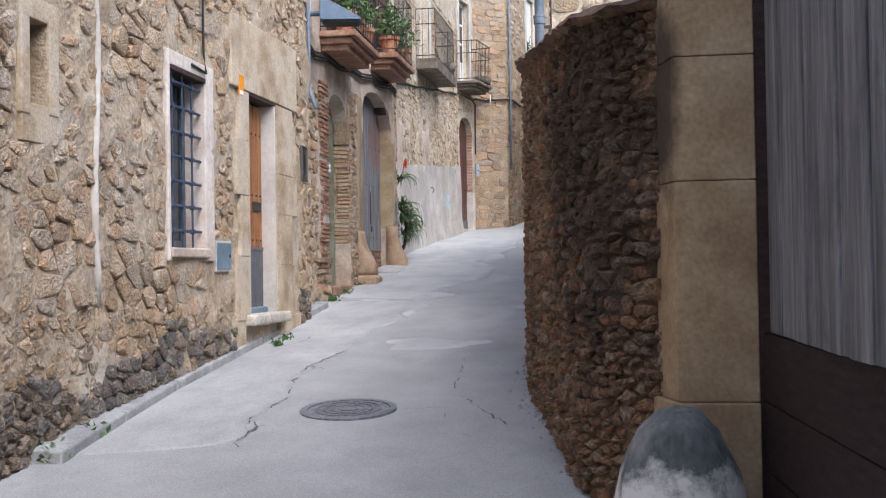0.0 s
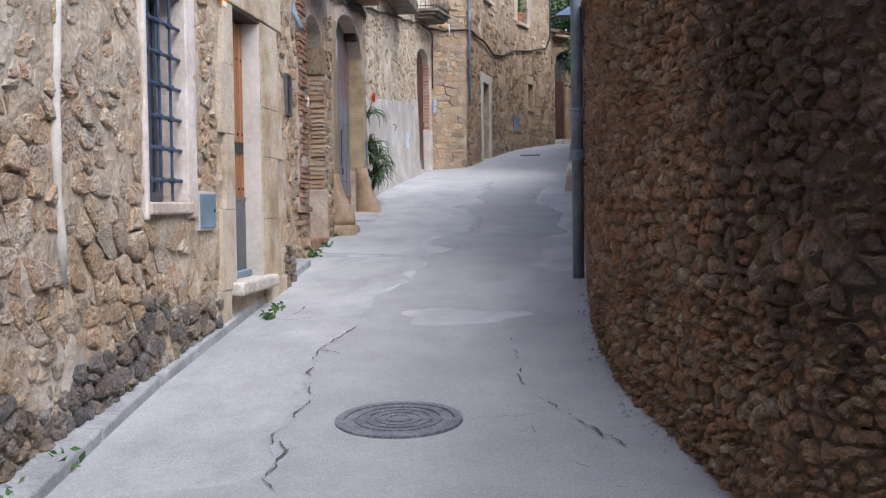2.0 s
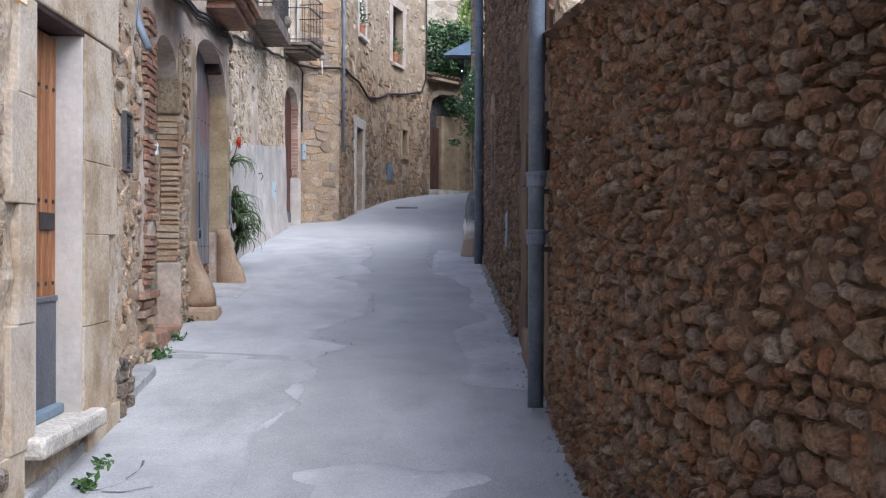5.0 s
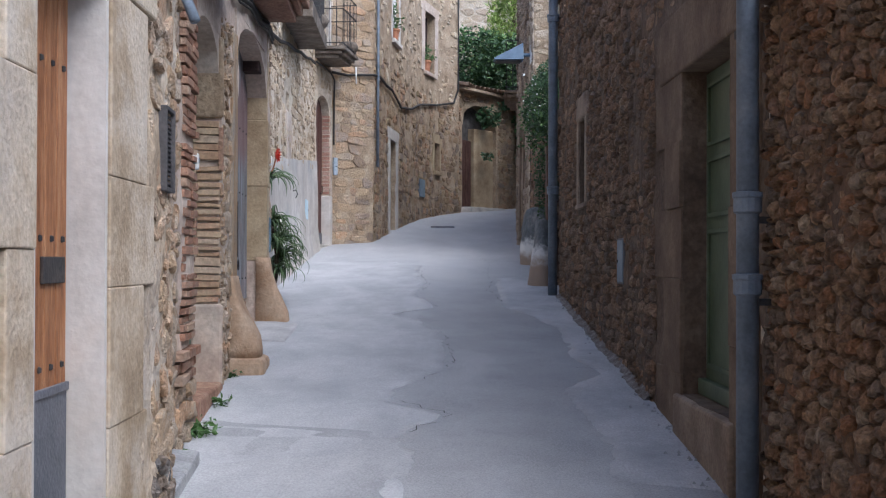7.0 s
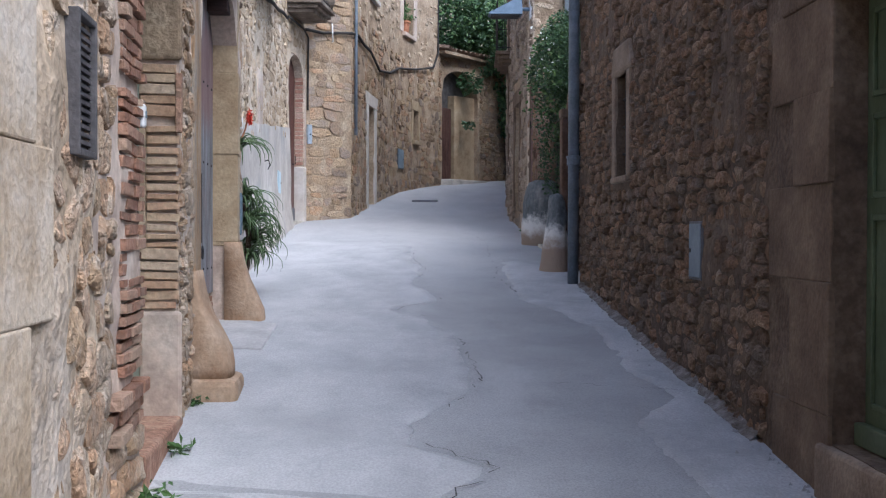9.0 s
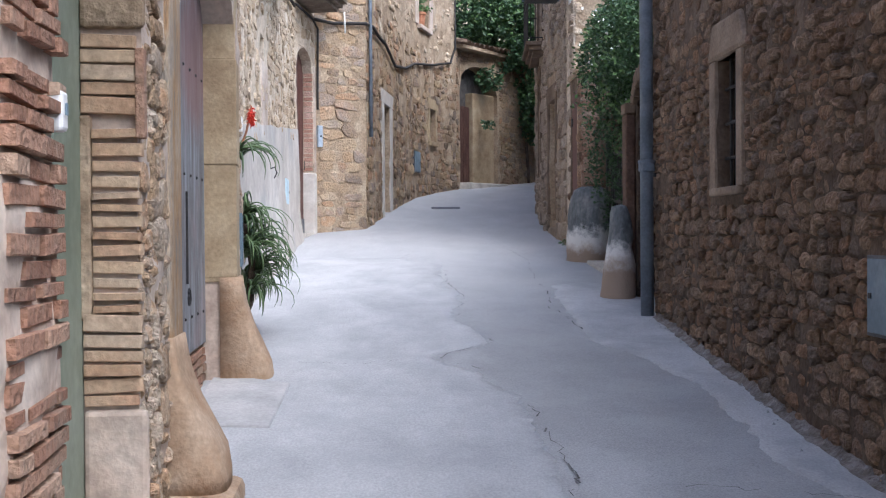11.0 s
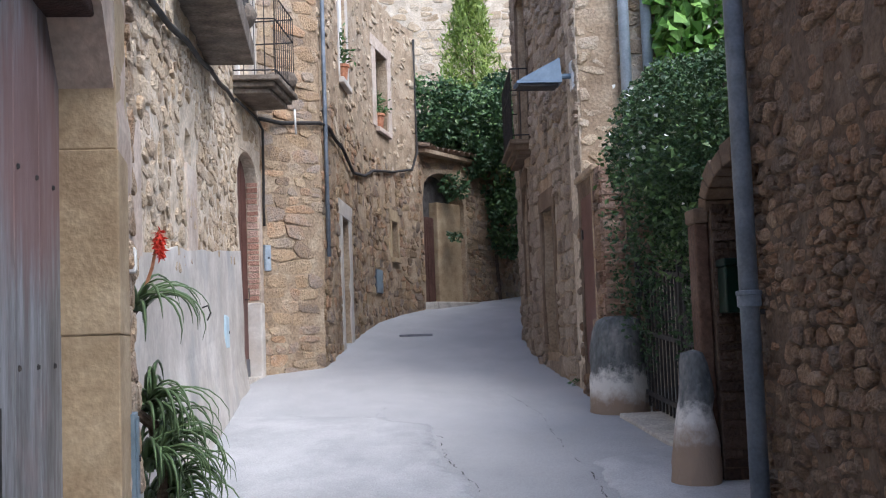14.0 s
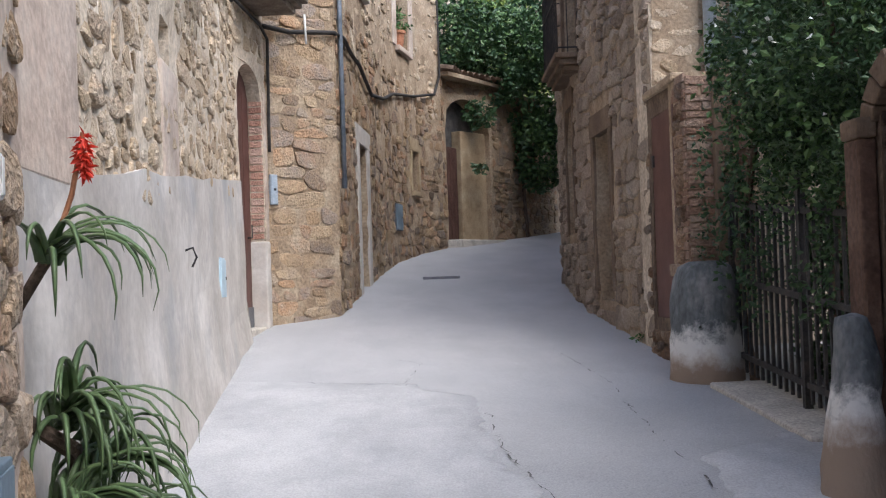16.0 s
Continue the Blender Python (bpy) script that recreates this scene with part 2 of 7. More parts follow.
WOOD_GREY = surface("weathered_grey_wood", [(0.10, 0.10, 0.106), (0.18, 0.182, 0.19), (0.27, 0.272, 0.28)], rough=0.8, scale=3, fine=22, bump=0.3, spread=0.25,
                    stretch=(4, 4, 0.35), stain=(0.075, 0.075, 0.08), stain_amount=0.6, stain_scale=2.2, stain_low=0.54)
WOOD_GATE = surface("faded_gate_wood", [(0.13, 0.125, 0.125), (0.21, 0.213, 0.225), (0.31, 0.32, 0.345)], rough=0.8, scale=3, fine=30, bump=0.2, spread=0.2, stretch=(4, 4, 0.6),
                    stain=(0.30, 0.235, 0.235), stain_amount=0.6, stain_scale=1.5, soot=((-1.36, 12.85, 3.05), (0.6, 0.55, 0.5)), soot_color=(0.25, 0.13, 0.115), soot_most=0.62)
STREAKED = surface("streaked_plaster", [(0.27, 0.215, 0.165), (0.38, 0.235, 0.12), (0.42, 0.32, 0.22), (0.34, 0.295, 0.245)], scale=2.6, fine=30, bump=0.7, spread=0.3, stretch=(4, 4, 0.9),
                   stain=(0.28, 0.23, 0.18), stain_amount=0.6, stain_scale=2.2)
SOOTED = surface("sooted_sandstone", [(0.28, 0.19, 0.11), (0.36, 0.26, 0.155), (0.43, 0.33, 0.21)], scale=3, fine=45, bump=0.3, spread=0.18, stain=(0.25, 0.17, 0.10), stain_amount=0.5,
                 stain_scale=2.0, soot=((2.98, 0.02, 1.78), (0.13, 0.4, 0.52)))
LOWER_BOARD = surface("tarred_boards", [(0.012, 0.007, 0.008), (0.024, 0.013, 0.013), (0.04, 0.022, 0.02)], rough=0.75, scale=5, fine=40, bump=0.4, stretch=(1.2, 1.2, 9))
WOOD_BROWN = surface("dark_brown_wood", [(0.025, 0.014, 0.013), (0.045, 0.025, 0.022), (0.07, 0.038, 0.032)], rough=0.7, scale=5, fine=40, bump=0.3,
                     stretch=(2, 2, 6))
GATE_BROWN = surface("brown_gate_wood", [(0.055, 0.026, 0.02), (0.085, 0.042, 0.032), (0.12, 0.065, 0.05)], rough=0.7, scale=5, fine=40, bump=0.3, stretch=(4, 4, 0.6))
MAROON = surface("maroon_paint", [(0.085, 0.038, 0.03), (0.11, 0.05, 0.04), (0.135, 0.065, 0.053)], rough=0.55, scale=3, fine=30, bump=0.1, spread=0.12)
GREEN_PAINT = surface("olive_green_paint", [(0.066, 0.09, 0.05), (0.086, 0.114, 0.066), (0.11, 0.138, 0.085)], rough=0.5, scale=3, fine=30, bump=0.08, spread=0.1)
SAGE_PAINT = surface("sage_green_paint", [(0.17, 0.20, 0.15), (0.22, 0.25, 0.19), (0.27, 0.30, 0.24)], rough=0.6, scale=2, fine=20, bump=0.08, spread=0.1)
IRON = surface("blue_black_iron", [(0.03, 0.045, 0.075), (0.05, 0.07, 0.11), (0.07, 0.09, 0.14)], rough=0.5, scale=8, fine=60, bump=0.15, spread=0.2)
DARK_IRON = surface("dark_iron", [(0.02, 0.02, 0.022), (0.035, 0.033, 0.033), (0.06, 0.05, 0.045)], rough=0.6, scale=8, fine=60, bump=0.15)
CAST_IRON = surface("cast_iron", [(0.13, 0.13, 0.15), (0.19, 0.19, 0.21), (0.25, 0.25, 0.27)], rough=0.6, scale=10, fine=80, bump=0.3, metal=0.2)
PIPE = surface("grey_painted_pipe", [(0.12, 0.145, 0.175), (0.165, 0.195, 0.235), (0.21, 0.24, 0.28)], rough=0.45, scale=5, fine=50, bump=0.1, spread=0.15)
PIPE_LIGHT = surface("pale_zinc_pipe", [(0.30, 0.36, 0.42), (0.38, 0.44, 0.50), (0.45, 0.51, 0.57)], rough=0.45, scale=5, fine=50, bump=0.1, spread=0.15)
CABLE = surface("black_cable", [(0.03, 0.028, 0.027), (0.05, 0.045, 0.042)], rough=0.7, bump=0)
METAL_PANEL = surface("blue_grey_metal", [(0.13, 0.18, 0.22), (0.17, 0.23, 0.28), (0.22, 0.28, 0.33)], rough=0.5, scale=3, fine=40, bump=0.08, spread=0.12)
METAL_DARK = surface("dark_grey_metal", [(0.07, 0.075, 0.085), (0.10, 0.105, 0.12), (0.14, 0.14, 0.155)], rough=0.5, scale=3, fine=60, bump=0.2, spread=0.2)
VENT_METAL = surface("brown_grey_mesh", [(0.055, 0.05, 0.05), (0.08, 0.073, 0.072), (0.11, 0.10, 0.098)], rough=0.6, scale=6, fine=60, bump=0.2, spread=0.25)
LAMP_BLUE = surface("blue_lamp_paint", [(0.08, 0.115, 0.16), (0.10, 0.145, 0.2), (0.13, 0.18, 0.24)], rough=0.6, scale=3, fine=40, bump=0.0, spread=0.08)
ORANGE = surface("orange_enamel", [(0.75, 0.25, 0.02), (0.82, 0.32, 0.03)], rough=0.4, bump=0, spread=0.05)
WHITE_PAINT = surface("white_paint", [(0.70, 0.69, 0.67), (0.80, 0.79, 0.77)], rough=0.5, scale=3, bump=0.05, spread=0.06)
PALE_BLUE = surface("pale_blue_plate", [(0.42, 0.55, 0.62), (0.52, 0.64, 0.70)], rough=0.4, scale=4, bump=0.02, spread=0.06)
TERRACOTTA = surface("terracotta", [(0.33, 0.13, 0.07), (0.45, 0.20, 0.11), (0.5, 0.27, 0.17)], rough=0.8, scale=8, fine=40, bump=0.2)
TILE = surface("roof_tile", [(0.17, 0.115, 0.08), (0.25, 0.18, 0.13), (0.34, 0.265, 0.20)], rough=0.85, scale=6, fine=40, bump=0.4)
SLAB = surface("balcony_stone", [(0.10, 0.078, 0.06), (0.165, 0.133, 0.105), (0.25, 0.21, 0.17)], rough=0.85, scale=4, fine=40, bump=0.4, stain=(0.12, 0.11, 0.1), stain_amount=0.5)
SLAB_RED = surface("red_balcony_tile", [(0.22, 0.12, 0.08), (0.32, 0.18, 0.12), (0.4, 0.26, 0.18)], rough=0.85, scale=4, fine=40, bump=0.4)
KERB_MAT = surface("kerb_concrete", [(0.23, 0.23, 0.23), (0.31, 0.31, 0.31), (0.40, 0.40, 0.395)], rough=0.9, scale=3, fine=60, bump=0.4, spread=0.2)
SKIN_PALE = surface("laid_concrete", [(0.35, 0.35, 0.352), (0.42, 0.42, 0.42), (0.485, 0.485, 0.481)], rough=0.88, scale=1.3, fine=70, bump=0.25, spread=0.16, stretch=(1.2, 0.7, 1), stain=(0.33, 0.33, 0.333), stain_amount=0.55, stain_scale=1.0, stain_low=0.54)
# Worn concrete, its colour raised to make up for missing sky light.
SKIN_GREY = surface("worn_concrete", [(0.37, 0.37, 0.373), (0.44, 0.44, 0.441), (0.50, 0.50, 0.498)], rough=0.88, scale=1.5, fine=70, bump=0.3, spread=0.18, stretch=(1.2, 0.7, 1), stain=(0.29, 0.29, 0.293), stain_amount=0.6, stain_scale=1.1)
FILLET = surface("crumbling_cement", [(0.13, 0.108, 0.09), (0.21, 0.185, 0.165), (0.32, 0.30, 0.28)], rough=0.95, scale=9, fine=60, bump=1.0, spread=0.3)
SKIN_NEAR = surface("old_concrete", [(0.305, 0.304, 0.304), (0.365, 0.364, 0.362), (0.425, 0.424, 0.42)], rough=0.88, scale=1.5, fine=70, bump=0.3, spread=0.18, stretch=(1.2, 0.7, 1), stain=(0.28, 0.28, 0.282), stain_amount=0.5, stain_scale=1.1)
SLAB_PALE = surface("pale_concrete", [(0.34, 0.33, 0.32), (0.42, 0.41, 0.40), (0.50, 0.49, 0.475)], rough=0.9, scale=2.5, fine=50, bump=0.25, spread=0.12)
FOOT_STONE = surface("rubbed_sandstone", [(0.30, 0.20, 0.125), (0.42, 0.30, 0.20), (0.47, 0.36, 0.26)], scale=3.5, fine=45, bump=0.35, spread=0.16, stain=(0.38, 0.22, 0.12), stain_amount=0.6, stain_scale=3.0)
STEP_MAT = surface("worn_step_stone", [(0.40, 0.37, 0.32), (0.5, 0.46, 0.4), (0.58, 0.54, 0.47)], rough=0.85, scale=4, fine=50, bump=0.3)
BARK = surface("bark", [(0.06, 0.04, 0.03), (0.1, 0.07, 0.05), (0.15, 0.11, 0.08)], rough=0.9, scale=10, fine=60, bump=0.6)
# For lane cracks, and for the sheet of shade in the far gateway.
BLACK_GAP = surface("dark_joint_and_shade", [(0.06, 0.057, 0.055), (0.13, 0.125, 0.12)], rough=0.9, bump=0.2)


def leaf_material(name, colors, rough=0.45, spec=0.35):
    m = surface(name, colors, rough=rough, vary="island", scale=1.5, fine=30, bump=0, spread=0.2, spec=spec)
    b = m.node_tree.nodes["Principled BSDF"]
    b.inputs["Transmission Weight"].default_value = 0.0
    return m


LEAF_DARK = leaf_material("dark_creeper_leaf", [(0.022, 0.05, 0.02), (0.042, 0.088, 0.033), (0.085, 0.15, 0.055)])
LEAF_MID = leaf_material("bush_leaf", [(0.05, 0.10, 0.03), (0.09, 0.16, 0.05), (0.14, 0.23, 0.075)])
LEAF_BRIGHT = leaf_material("ivy_leaf", [(0.07, 0.16, 0.03), (0.13, 0.27, 0.05), (0.2, 0.36, 0.08)])
LEAF_CONIFER = leaf_material("conifer_leaf", [(0.12, 0.185, 0.03), (0.21, 0.28, 0.055), (0.32, 0.38, 0.10)])
LEAF_ALOE = leaf_material("aloe_leaf", [(0.035, 0.07, 0.03), (0.065, 0.115, 0.05), (0.13, 0.19, 0.08)], rough=0.35)
LEAF_WEED = leaf_material("weed_leaf", [(0.05, 0.11, 0.03), (0.09, 0.17, 0.05)])
PETAL_RED = surface("red_flower", [(0.55, 0.03, 0.02), (0.75, 0.08, 0.04)], rough=0.5, bump=0, spread=0.1)
PETAL_WHITE = surface("white_flower", [(0.75, 0.76, 0.70), (0.85, 0.85, 0.82)], rough=0.6, bump=0, spread=0.05)


def glass_material():
    m = bpy.data.materials.new("window_glass")
    m.use_nodes = True
    b = m.node_tree.nodes["Principled BSDF"]
    b.inputs["Base Color"].default_value = (0.03, 0.04, 0.05, 1)
    b.inputs["Roughness"].default_value = 0.08
    b.inputs["Specular IOR Level"].default_value = 0.6
    return m


GLASS = glass_material()


def road_material():
    """Pale concrete laid in tongues over greyer asphalt, with a ragged border down the street."""
    m = bpy.data.materials.new("street_concrete")
    m.use_nodes = True
    nt = m.node_tree
    N, L = nt.nodes, nt.links
    b = N["Principled BSDF"]
    geo = N.new("ShaderNodeNewGeometry")
    sep = N.new("ShaderNodeSeparateXYZ")
    L.new(geo.outputs["Position"], sep.inputs[0])

    def noise_at(scale, detail, stretch=(1, 1, 1)):
        mp = N.new("ShaderNodeMapping")
        mp.inputs["Scale"].default_value = stretch
        L.new(geo.outputs["Position"], mp.inputs["Vector"])
        n = N.new("ShaderNodeTexNoise")
        n.inputs["Scale"].default_value = scale
        n.inputs["Detail"].default_value = detail
        n.inputs["Roughness"].default_value = 0.6
        L.new(mp.outputs["Vector"], n.inputs["Vector"])
        return n.outputs["Fac"]

    def math_node(op, a, c, clamp=False):
        k = N.new("ShaderNodeMath")
        k.operation = op
        k.use_clamp = clamp
        for i, v in enumerate((a, c)):
            if isinstance(v, (int, float)):
                k.inputs[i].default_value = v
            else:
                L.new(v, k.inputs[i])
        return k.outputs[0]

    # worn pale patches; paler up the street for cement and for missing sky light
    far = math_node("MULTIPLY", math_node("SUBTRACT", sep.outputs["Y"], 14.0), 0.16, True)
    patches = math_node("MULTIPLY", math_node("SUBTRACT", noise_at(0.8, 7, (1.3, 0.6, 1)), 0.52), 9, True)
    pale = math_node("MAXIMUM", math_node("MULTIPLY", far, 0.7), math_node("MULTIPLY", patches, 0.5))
    base = N.new("ShaderNodeValToRGB")
    base.color_ramp.elements[0].position, base.color_ramp.elements[0].color = 0.3, (0.295, 0.294, 0.294, 1)
    base.color_ramp.elements[1].position, base.color_ramp.elements[1].color = 0.7, (0.375, 0.374, 0.372, 1)
    L.new(noise_at(1.6, 6), base.inputs["Fac"])
    top = N.new("ShaderNodeValToRGB")
    top.color_ramp.elements[0].position, top.color_ramp.elements[0].color = 0.3, (0.375, 0.375, 0.378, 1)
    top.color_ramp.elements[1].position, top.color_ramp.elements[1].color = 0.7, (0.475, 0.475, 0.475, 1)
    L.new(noise_at(1.1, 7, (1.5, 0.6, 1)), top.inputs["Fac"])
    mx = N.new("ShaderNodeMix")
    mx.data_type = "RGBA"
    L.new(pale, mx.inputs["Factor"])
    L.new(base.outputs["Color"], mx.inputs["A"])
    L.new(top.outputs["Color"], mx.inputs["B"])
    grain = N.new("ShaderNodeMapRange")
    grain.inputs["From Min"].default_value, grain.inputs["From Max"].default_value = 0.25, 0.75
    grain.inputs["To Min"].default_value, grain.inputs["To Max"].default_value = 0.74, 1.26
    fine = noise_at(95, 3)
    L.new(fine, grain.inputs["Value"])
    mul = N.new("ShaderNodeMix")
    mul.data_type, mul.blend_type = "RGBA", "MULTIPLY"
    mul.inputs["Factor"].default_value = 1
    L.new(mx.outputs["Result"], mul.inputs["A"])
    L.new(grain.outputs["Result"], mul.inputs["B"])
    L.new(mul.outputs["Result"], b.inputs["Base Color"])
    b.inputs["Roughness"].default_value = 0.82
    b.inputs["Specular IOR Level"].default_value = 0.3
    bp = N.new("ShaderNodeBump")
    bp.inputs["Strength"].default_value = 0.35
    bp.inputs["Distance"].default_value = 0.01
    h = math_node("ADD", math_node("MULTIPLY", pale, 1.5), fine)
    L.new(h, bp.inputs["Height"])
    L.new(bp.outputs["Normal"], b.inputs["Normal"])
    return m


ROAD = road_material()


# Building helpers.
def ground_z(x, y):
    yy = min(max(y, -14.0), 60.0)
    return -0.1384 + 0.0935 * yy - 0.10 * math.exp(-(((yy - 24.0) / 4.2) ** 2))


def thing(name, base, label, category, group="", kind=""):
    """A top-level thing: an Empty at its base."""
    ob = new(name)
    ob.location = base
    return tagged(ob, label, category, group, kind)


def root_origin(ob):
    while ob.parent:
        ob = ob.parent
    return Vector(ob.location)


def mesh_of(name, bm, mat, smooth=False):
    me = bpy.data.meshes.new(name)
    bmesh.ops.recalc_face_normals(bm, faces=bm.faces[:])
    bm.to_mesh(me)
    bm.free()
    me.materials.append(mat)
    if smooth:
        for p in me.polygons:
            p.use_smooth = True
    return me


def part(name, bm, mat, parent, label="", smooth=False):
    bmesh.ops.translate(bm, verts=bm.verts[:], vec=-root_origin(parent))
    ob = new(name, mesh_of(name, bm, mat, smooth))
    ob.parent = parent
    return tagged(ob, label)


def solid(name, bm, mat, label="", category="", kind="", group="", smooth=False):
    """A thing made of one mesh; its origin stays at the world's."""
    return tagged(new(name, mesh_of(name, bm, mat, smooth)), label, category, group, kind)


def hexa(bm, p, bevel=0.0):
    """A six-sided block from eight corners: four below, four above, both round."""
    v = [bm.verts.new(q) for q in p]
    fs = [bm.faces.new([v[i] for i in f]) for f in ((0, 3, 2, 1), (4, 5, 6, 7), (0, 1, 5, 4), (1, 2, 6, 5), (2, 3, 7, 6), (3, 0, 4, 7))]
    if bevel:
        es = list({e for f in fs for e in f.edges})
        bmesh.ops.bevel(bm, geom=es, offset=bevel, segments=2, affect="EDGES", profile=0.5)
    return bm


def box(x0, x1, y0, y1, z0, z1, bevel=0.0, bm=None):
    bm = bm or bmesh.new()
    return hexa(bm, [(x0, y0, z0), (x1, y0, z0), (x1, y1, z0), (x0, y1, z0), (x0, y0, z1), (x1, y0, z1), (x1, y1, z1), (x0, y1, z1)], bevel)


def tube(pts, r, n=8, bm=None, caps=True):
    bm = bm or bmesh.new()
    pts = [Vector(p) for p in pts]
    rings = []
    for i, p in enumerate(pts):
        a = (pts[min(i + 1, len(pts) - 1)] - pts[max(i - 1, 0)]).normalized()
        side = a.cross(Vector((0, 0, 1)))
        if side.length < 0.1:
            side = a.cross(Vector((0, 1, 0)))
        side.normalize()
        up = side.cross(a)
        rr = r[i] if isinstance(r, (list, tuple)) else r
        rings.append([bm.verts.new(p + rr * (math.cos(k * 2 * math.pi / n) * side + math.sin(k * 2 * math.pi / n) * up)) for k in range(n)])
    for a, b in zip(rings, rings[1:]):
        for k in range(n):
            bm.faces.new((a[k], a[(k + 1) % n], b[(k + 1) % n], b[k]))
    if caps:
        bm.faces.new(rings[0])
        bm.faces.new(rings[-1])
    return bm


def lathe(cx, cy, prof, n=20, bm=None, squash=1.0, wob=0.0, rng=None):
    """A turned body: prof is (radius, z) from below."""
    bm = bm or bmesh.new()
    rings = []
    for r, z in prof:
        rings.append([bm.verts.new((cx + r * math.cos(2 * math.pi * k / n) * (1 + (rng.uniform(-wob, wob) if rng else 0)),
                                    cy + squash * r * math.sin(2 * math.pi * k / n), z)) for k in range(n)])
    for a, b in zip(rings, rings[1:]):
        for k in range(n):
            bm.faces.new((a[k], a[(k + 1) % n], b[(k + 1) % n], b[k]))
    bm.faces.new(rings[0])
    bm.faces.new(rings[-1])
    return bm


class Face:
    """A wall's street face along a line of plan points. key: the number by which places on it are named (y, or metres along)."""

    def __init__(self, pts, side, by="y"):
        self.pts = [Vector(p) for p in pts]
        self.side = side
        if by == "y":
            self.keys = [p.y for p in self.pts]
        else:
            self.keys = [0.0]
            for a, b in zip(self.pts, self.pts[1:]):
                self.keys.append(self.keys[-1] + (b - a).length)

    def at(self, s):
        i = 0
        while i < len(self.keys) - 2 and s > self.keys[i + 1]:
            i += 1
        a, b = self.pts[i], self.pts[i + 1]
        u = (s - self.keys[i]) / (self.keys[i + 1] - self.keys[i])
        t = (b - a).normalized()
        return a + (b - a) * u, t, Vector((t.y, -t.x)) * self.side

    def p(self, s, z, d=0.0):
        q, t, n = self.at(s)
        q = q + n * d
        return Vector((q.x, q.y, z))

    def block(self, s0, s1, z0, z1, d0, d1, bevel=0.0, bm=None):
        """A block on the face from d0 to d1 in front of it."""
        bm = bm or bmesh.new()
        q = self.p
        return hexa(bm, [q(s0, z0, d0), q(s0, z0, d1), q(s1, z0, d1), q(s1, z0, d0), q(s0, z1, d0), q(s0, z1, d1), q(s1, z1, d1), q(s1, z1, d0)], bevel)


def wall(name, face, top, mat, thick=0.45, openings=(), label="", bottom=None, step=0.5, rough=0.012, top_of=None, proud=0.0):
    """A wall with thickness and through openings (s0, s1, z0, z1, rise): rise > 0 gives a segmental arch under z1."""
    ks = set(face.keys)
    s_lo, s_hi = face.keys[0], face.keys[-1]
    n = max(1, int((s_hi - s_lo) / step))
    ks |= {s_lo + (s_hi - s_lo) * i / n for i in range(n + 1)}
    for o in openings:
        ks = {k for k in ks if not (o[0] - 0.08 < k < o[0] + 0.08 or o[1] - 0.08 < k < o[1] + 0.08) or k in (s_lo, s_hi)}
    ks |= {k for o in openings for k in o[:2]}
    ks = sorted(ks)
    base = bottom if bottom is not None else min(ground_z(0, face.p(k, 0).y) for k in (s_lo, s_hi)) - 0.4
    zs = sorted({base, top, *[z for o in openings for z in o[2:4]], *[base + (top - base) * i / max(1, int((top - base) / step)) for i in range(int((top - base) / step))]})
    zs = [z for i, z in enumerate(zs) if i == 0 or z - zs[i - 1] > 1e-4]

    def open_at(i, j):
        if not (0 <= i < len(ks) - 1 and 0 <= j < len(zs) - 1):
            return True
        s, z = (ks[i] + ks[i + 1]) / 2, (zs[j] + zs[j + 1]) / 2
        return any(o[0] < s < o[1] and o[2] < z < o[3] for o in openings)

    bm = bmesh.new()
    cache = {}

    def vert(i, j, d):
        if (i, j, d) not in cache:
            zz = zs[j] if not top_of else base + (zs[j] - base) * (top_of(ks[i]) - base) / (top - base)
            q = face.p(ks[i], zz, d)
            if d == 0 and rough:
                nn = face.at(ks[i])[2]
                q += Vector((nn.x, nn.y, 0)) * (proud + rough * (noise.noise(q * 1.7) + 0.8 * noise.noise(q * 6.0)))
            cache[i, j, d] = bm.verts.new(q)
        return cache[i, j, d]

    T = -thick
    for i in range(len(ks) - 1):
        for j in range(len(zs) - 1):
            if open_at(i, j):
                continue
            bm.faces.new([vert(a, b, 0) for a, b in ((i, j), (i + 1, j), (i + 1, j + 1), (i, j + 1))])
            bm.faces.new([vert(a, b, T) for a, b in ((i, j), (i, j + 1), (i + 1, j + 1), (i + 1, j))])
            for (di, dj), (a, b) in (((-1, 0), ((i, j), (i, j + 1))), ((1, 0), ((i + 1, j), (i + 1, j + 1))), ((0, -1), ((i, j), (i + 1, j))), ((0, 1), ((i, j + 1), (i + 1, j + 1)))):
                if open_at(i + di, j + dj):
                    bm.faces.new([vert(*a, 0), vert(*b, 0), vert(*b, T), vert(*a, T)])
    # arch heads
    for o in openings:
        if len(o) > 4 and o[4] > 0:
            s0, s1, z1, rise = o[0], o[1], o[3], o[4]
            m = 10
            pts = []
            for k in range(m + 1):
                u = k / m
                pts.append((s0 + (s1 - s0) * u, z1 - rise + rise * math.sqrt(max(0, 1 - (2 * u - 1) ** 2)) * 0.999))
            for (a, za), (b, zb) in zip(pts, pts[1:]):
                if z1 - za < 1e-3 and z1 - zb < 1e-3:
                    continue
                q = face.p
                e = 0.002
                hexa(bm, [q(a, za, T + e), q(a, za, -e), q(b, zb, -e), q(b, zb, T + e), q(a, z1 + e, T + e), q(a, z1 + e, -e), q(b, z1 + e, -e), q(b, z1 + e, T + e)])
    ob = tagged(new(name, mesh_of(name, bm, mat)), label, "wall", "", "structure")
    return ob


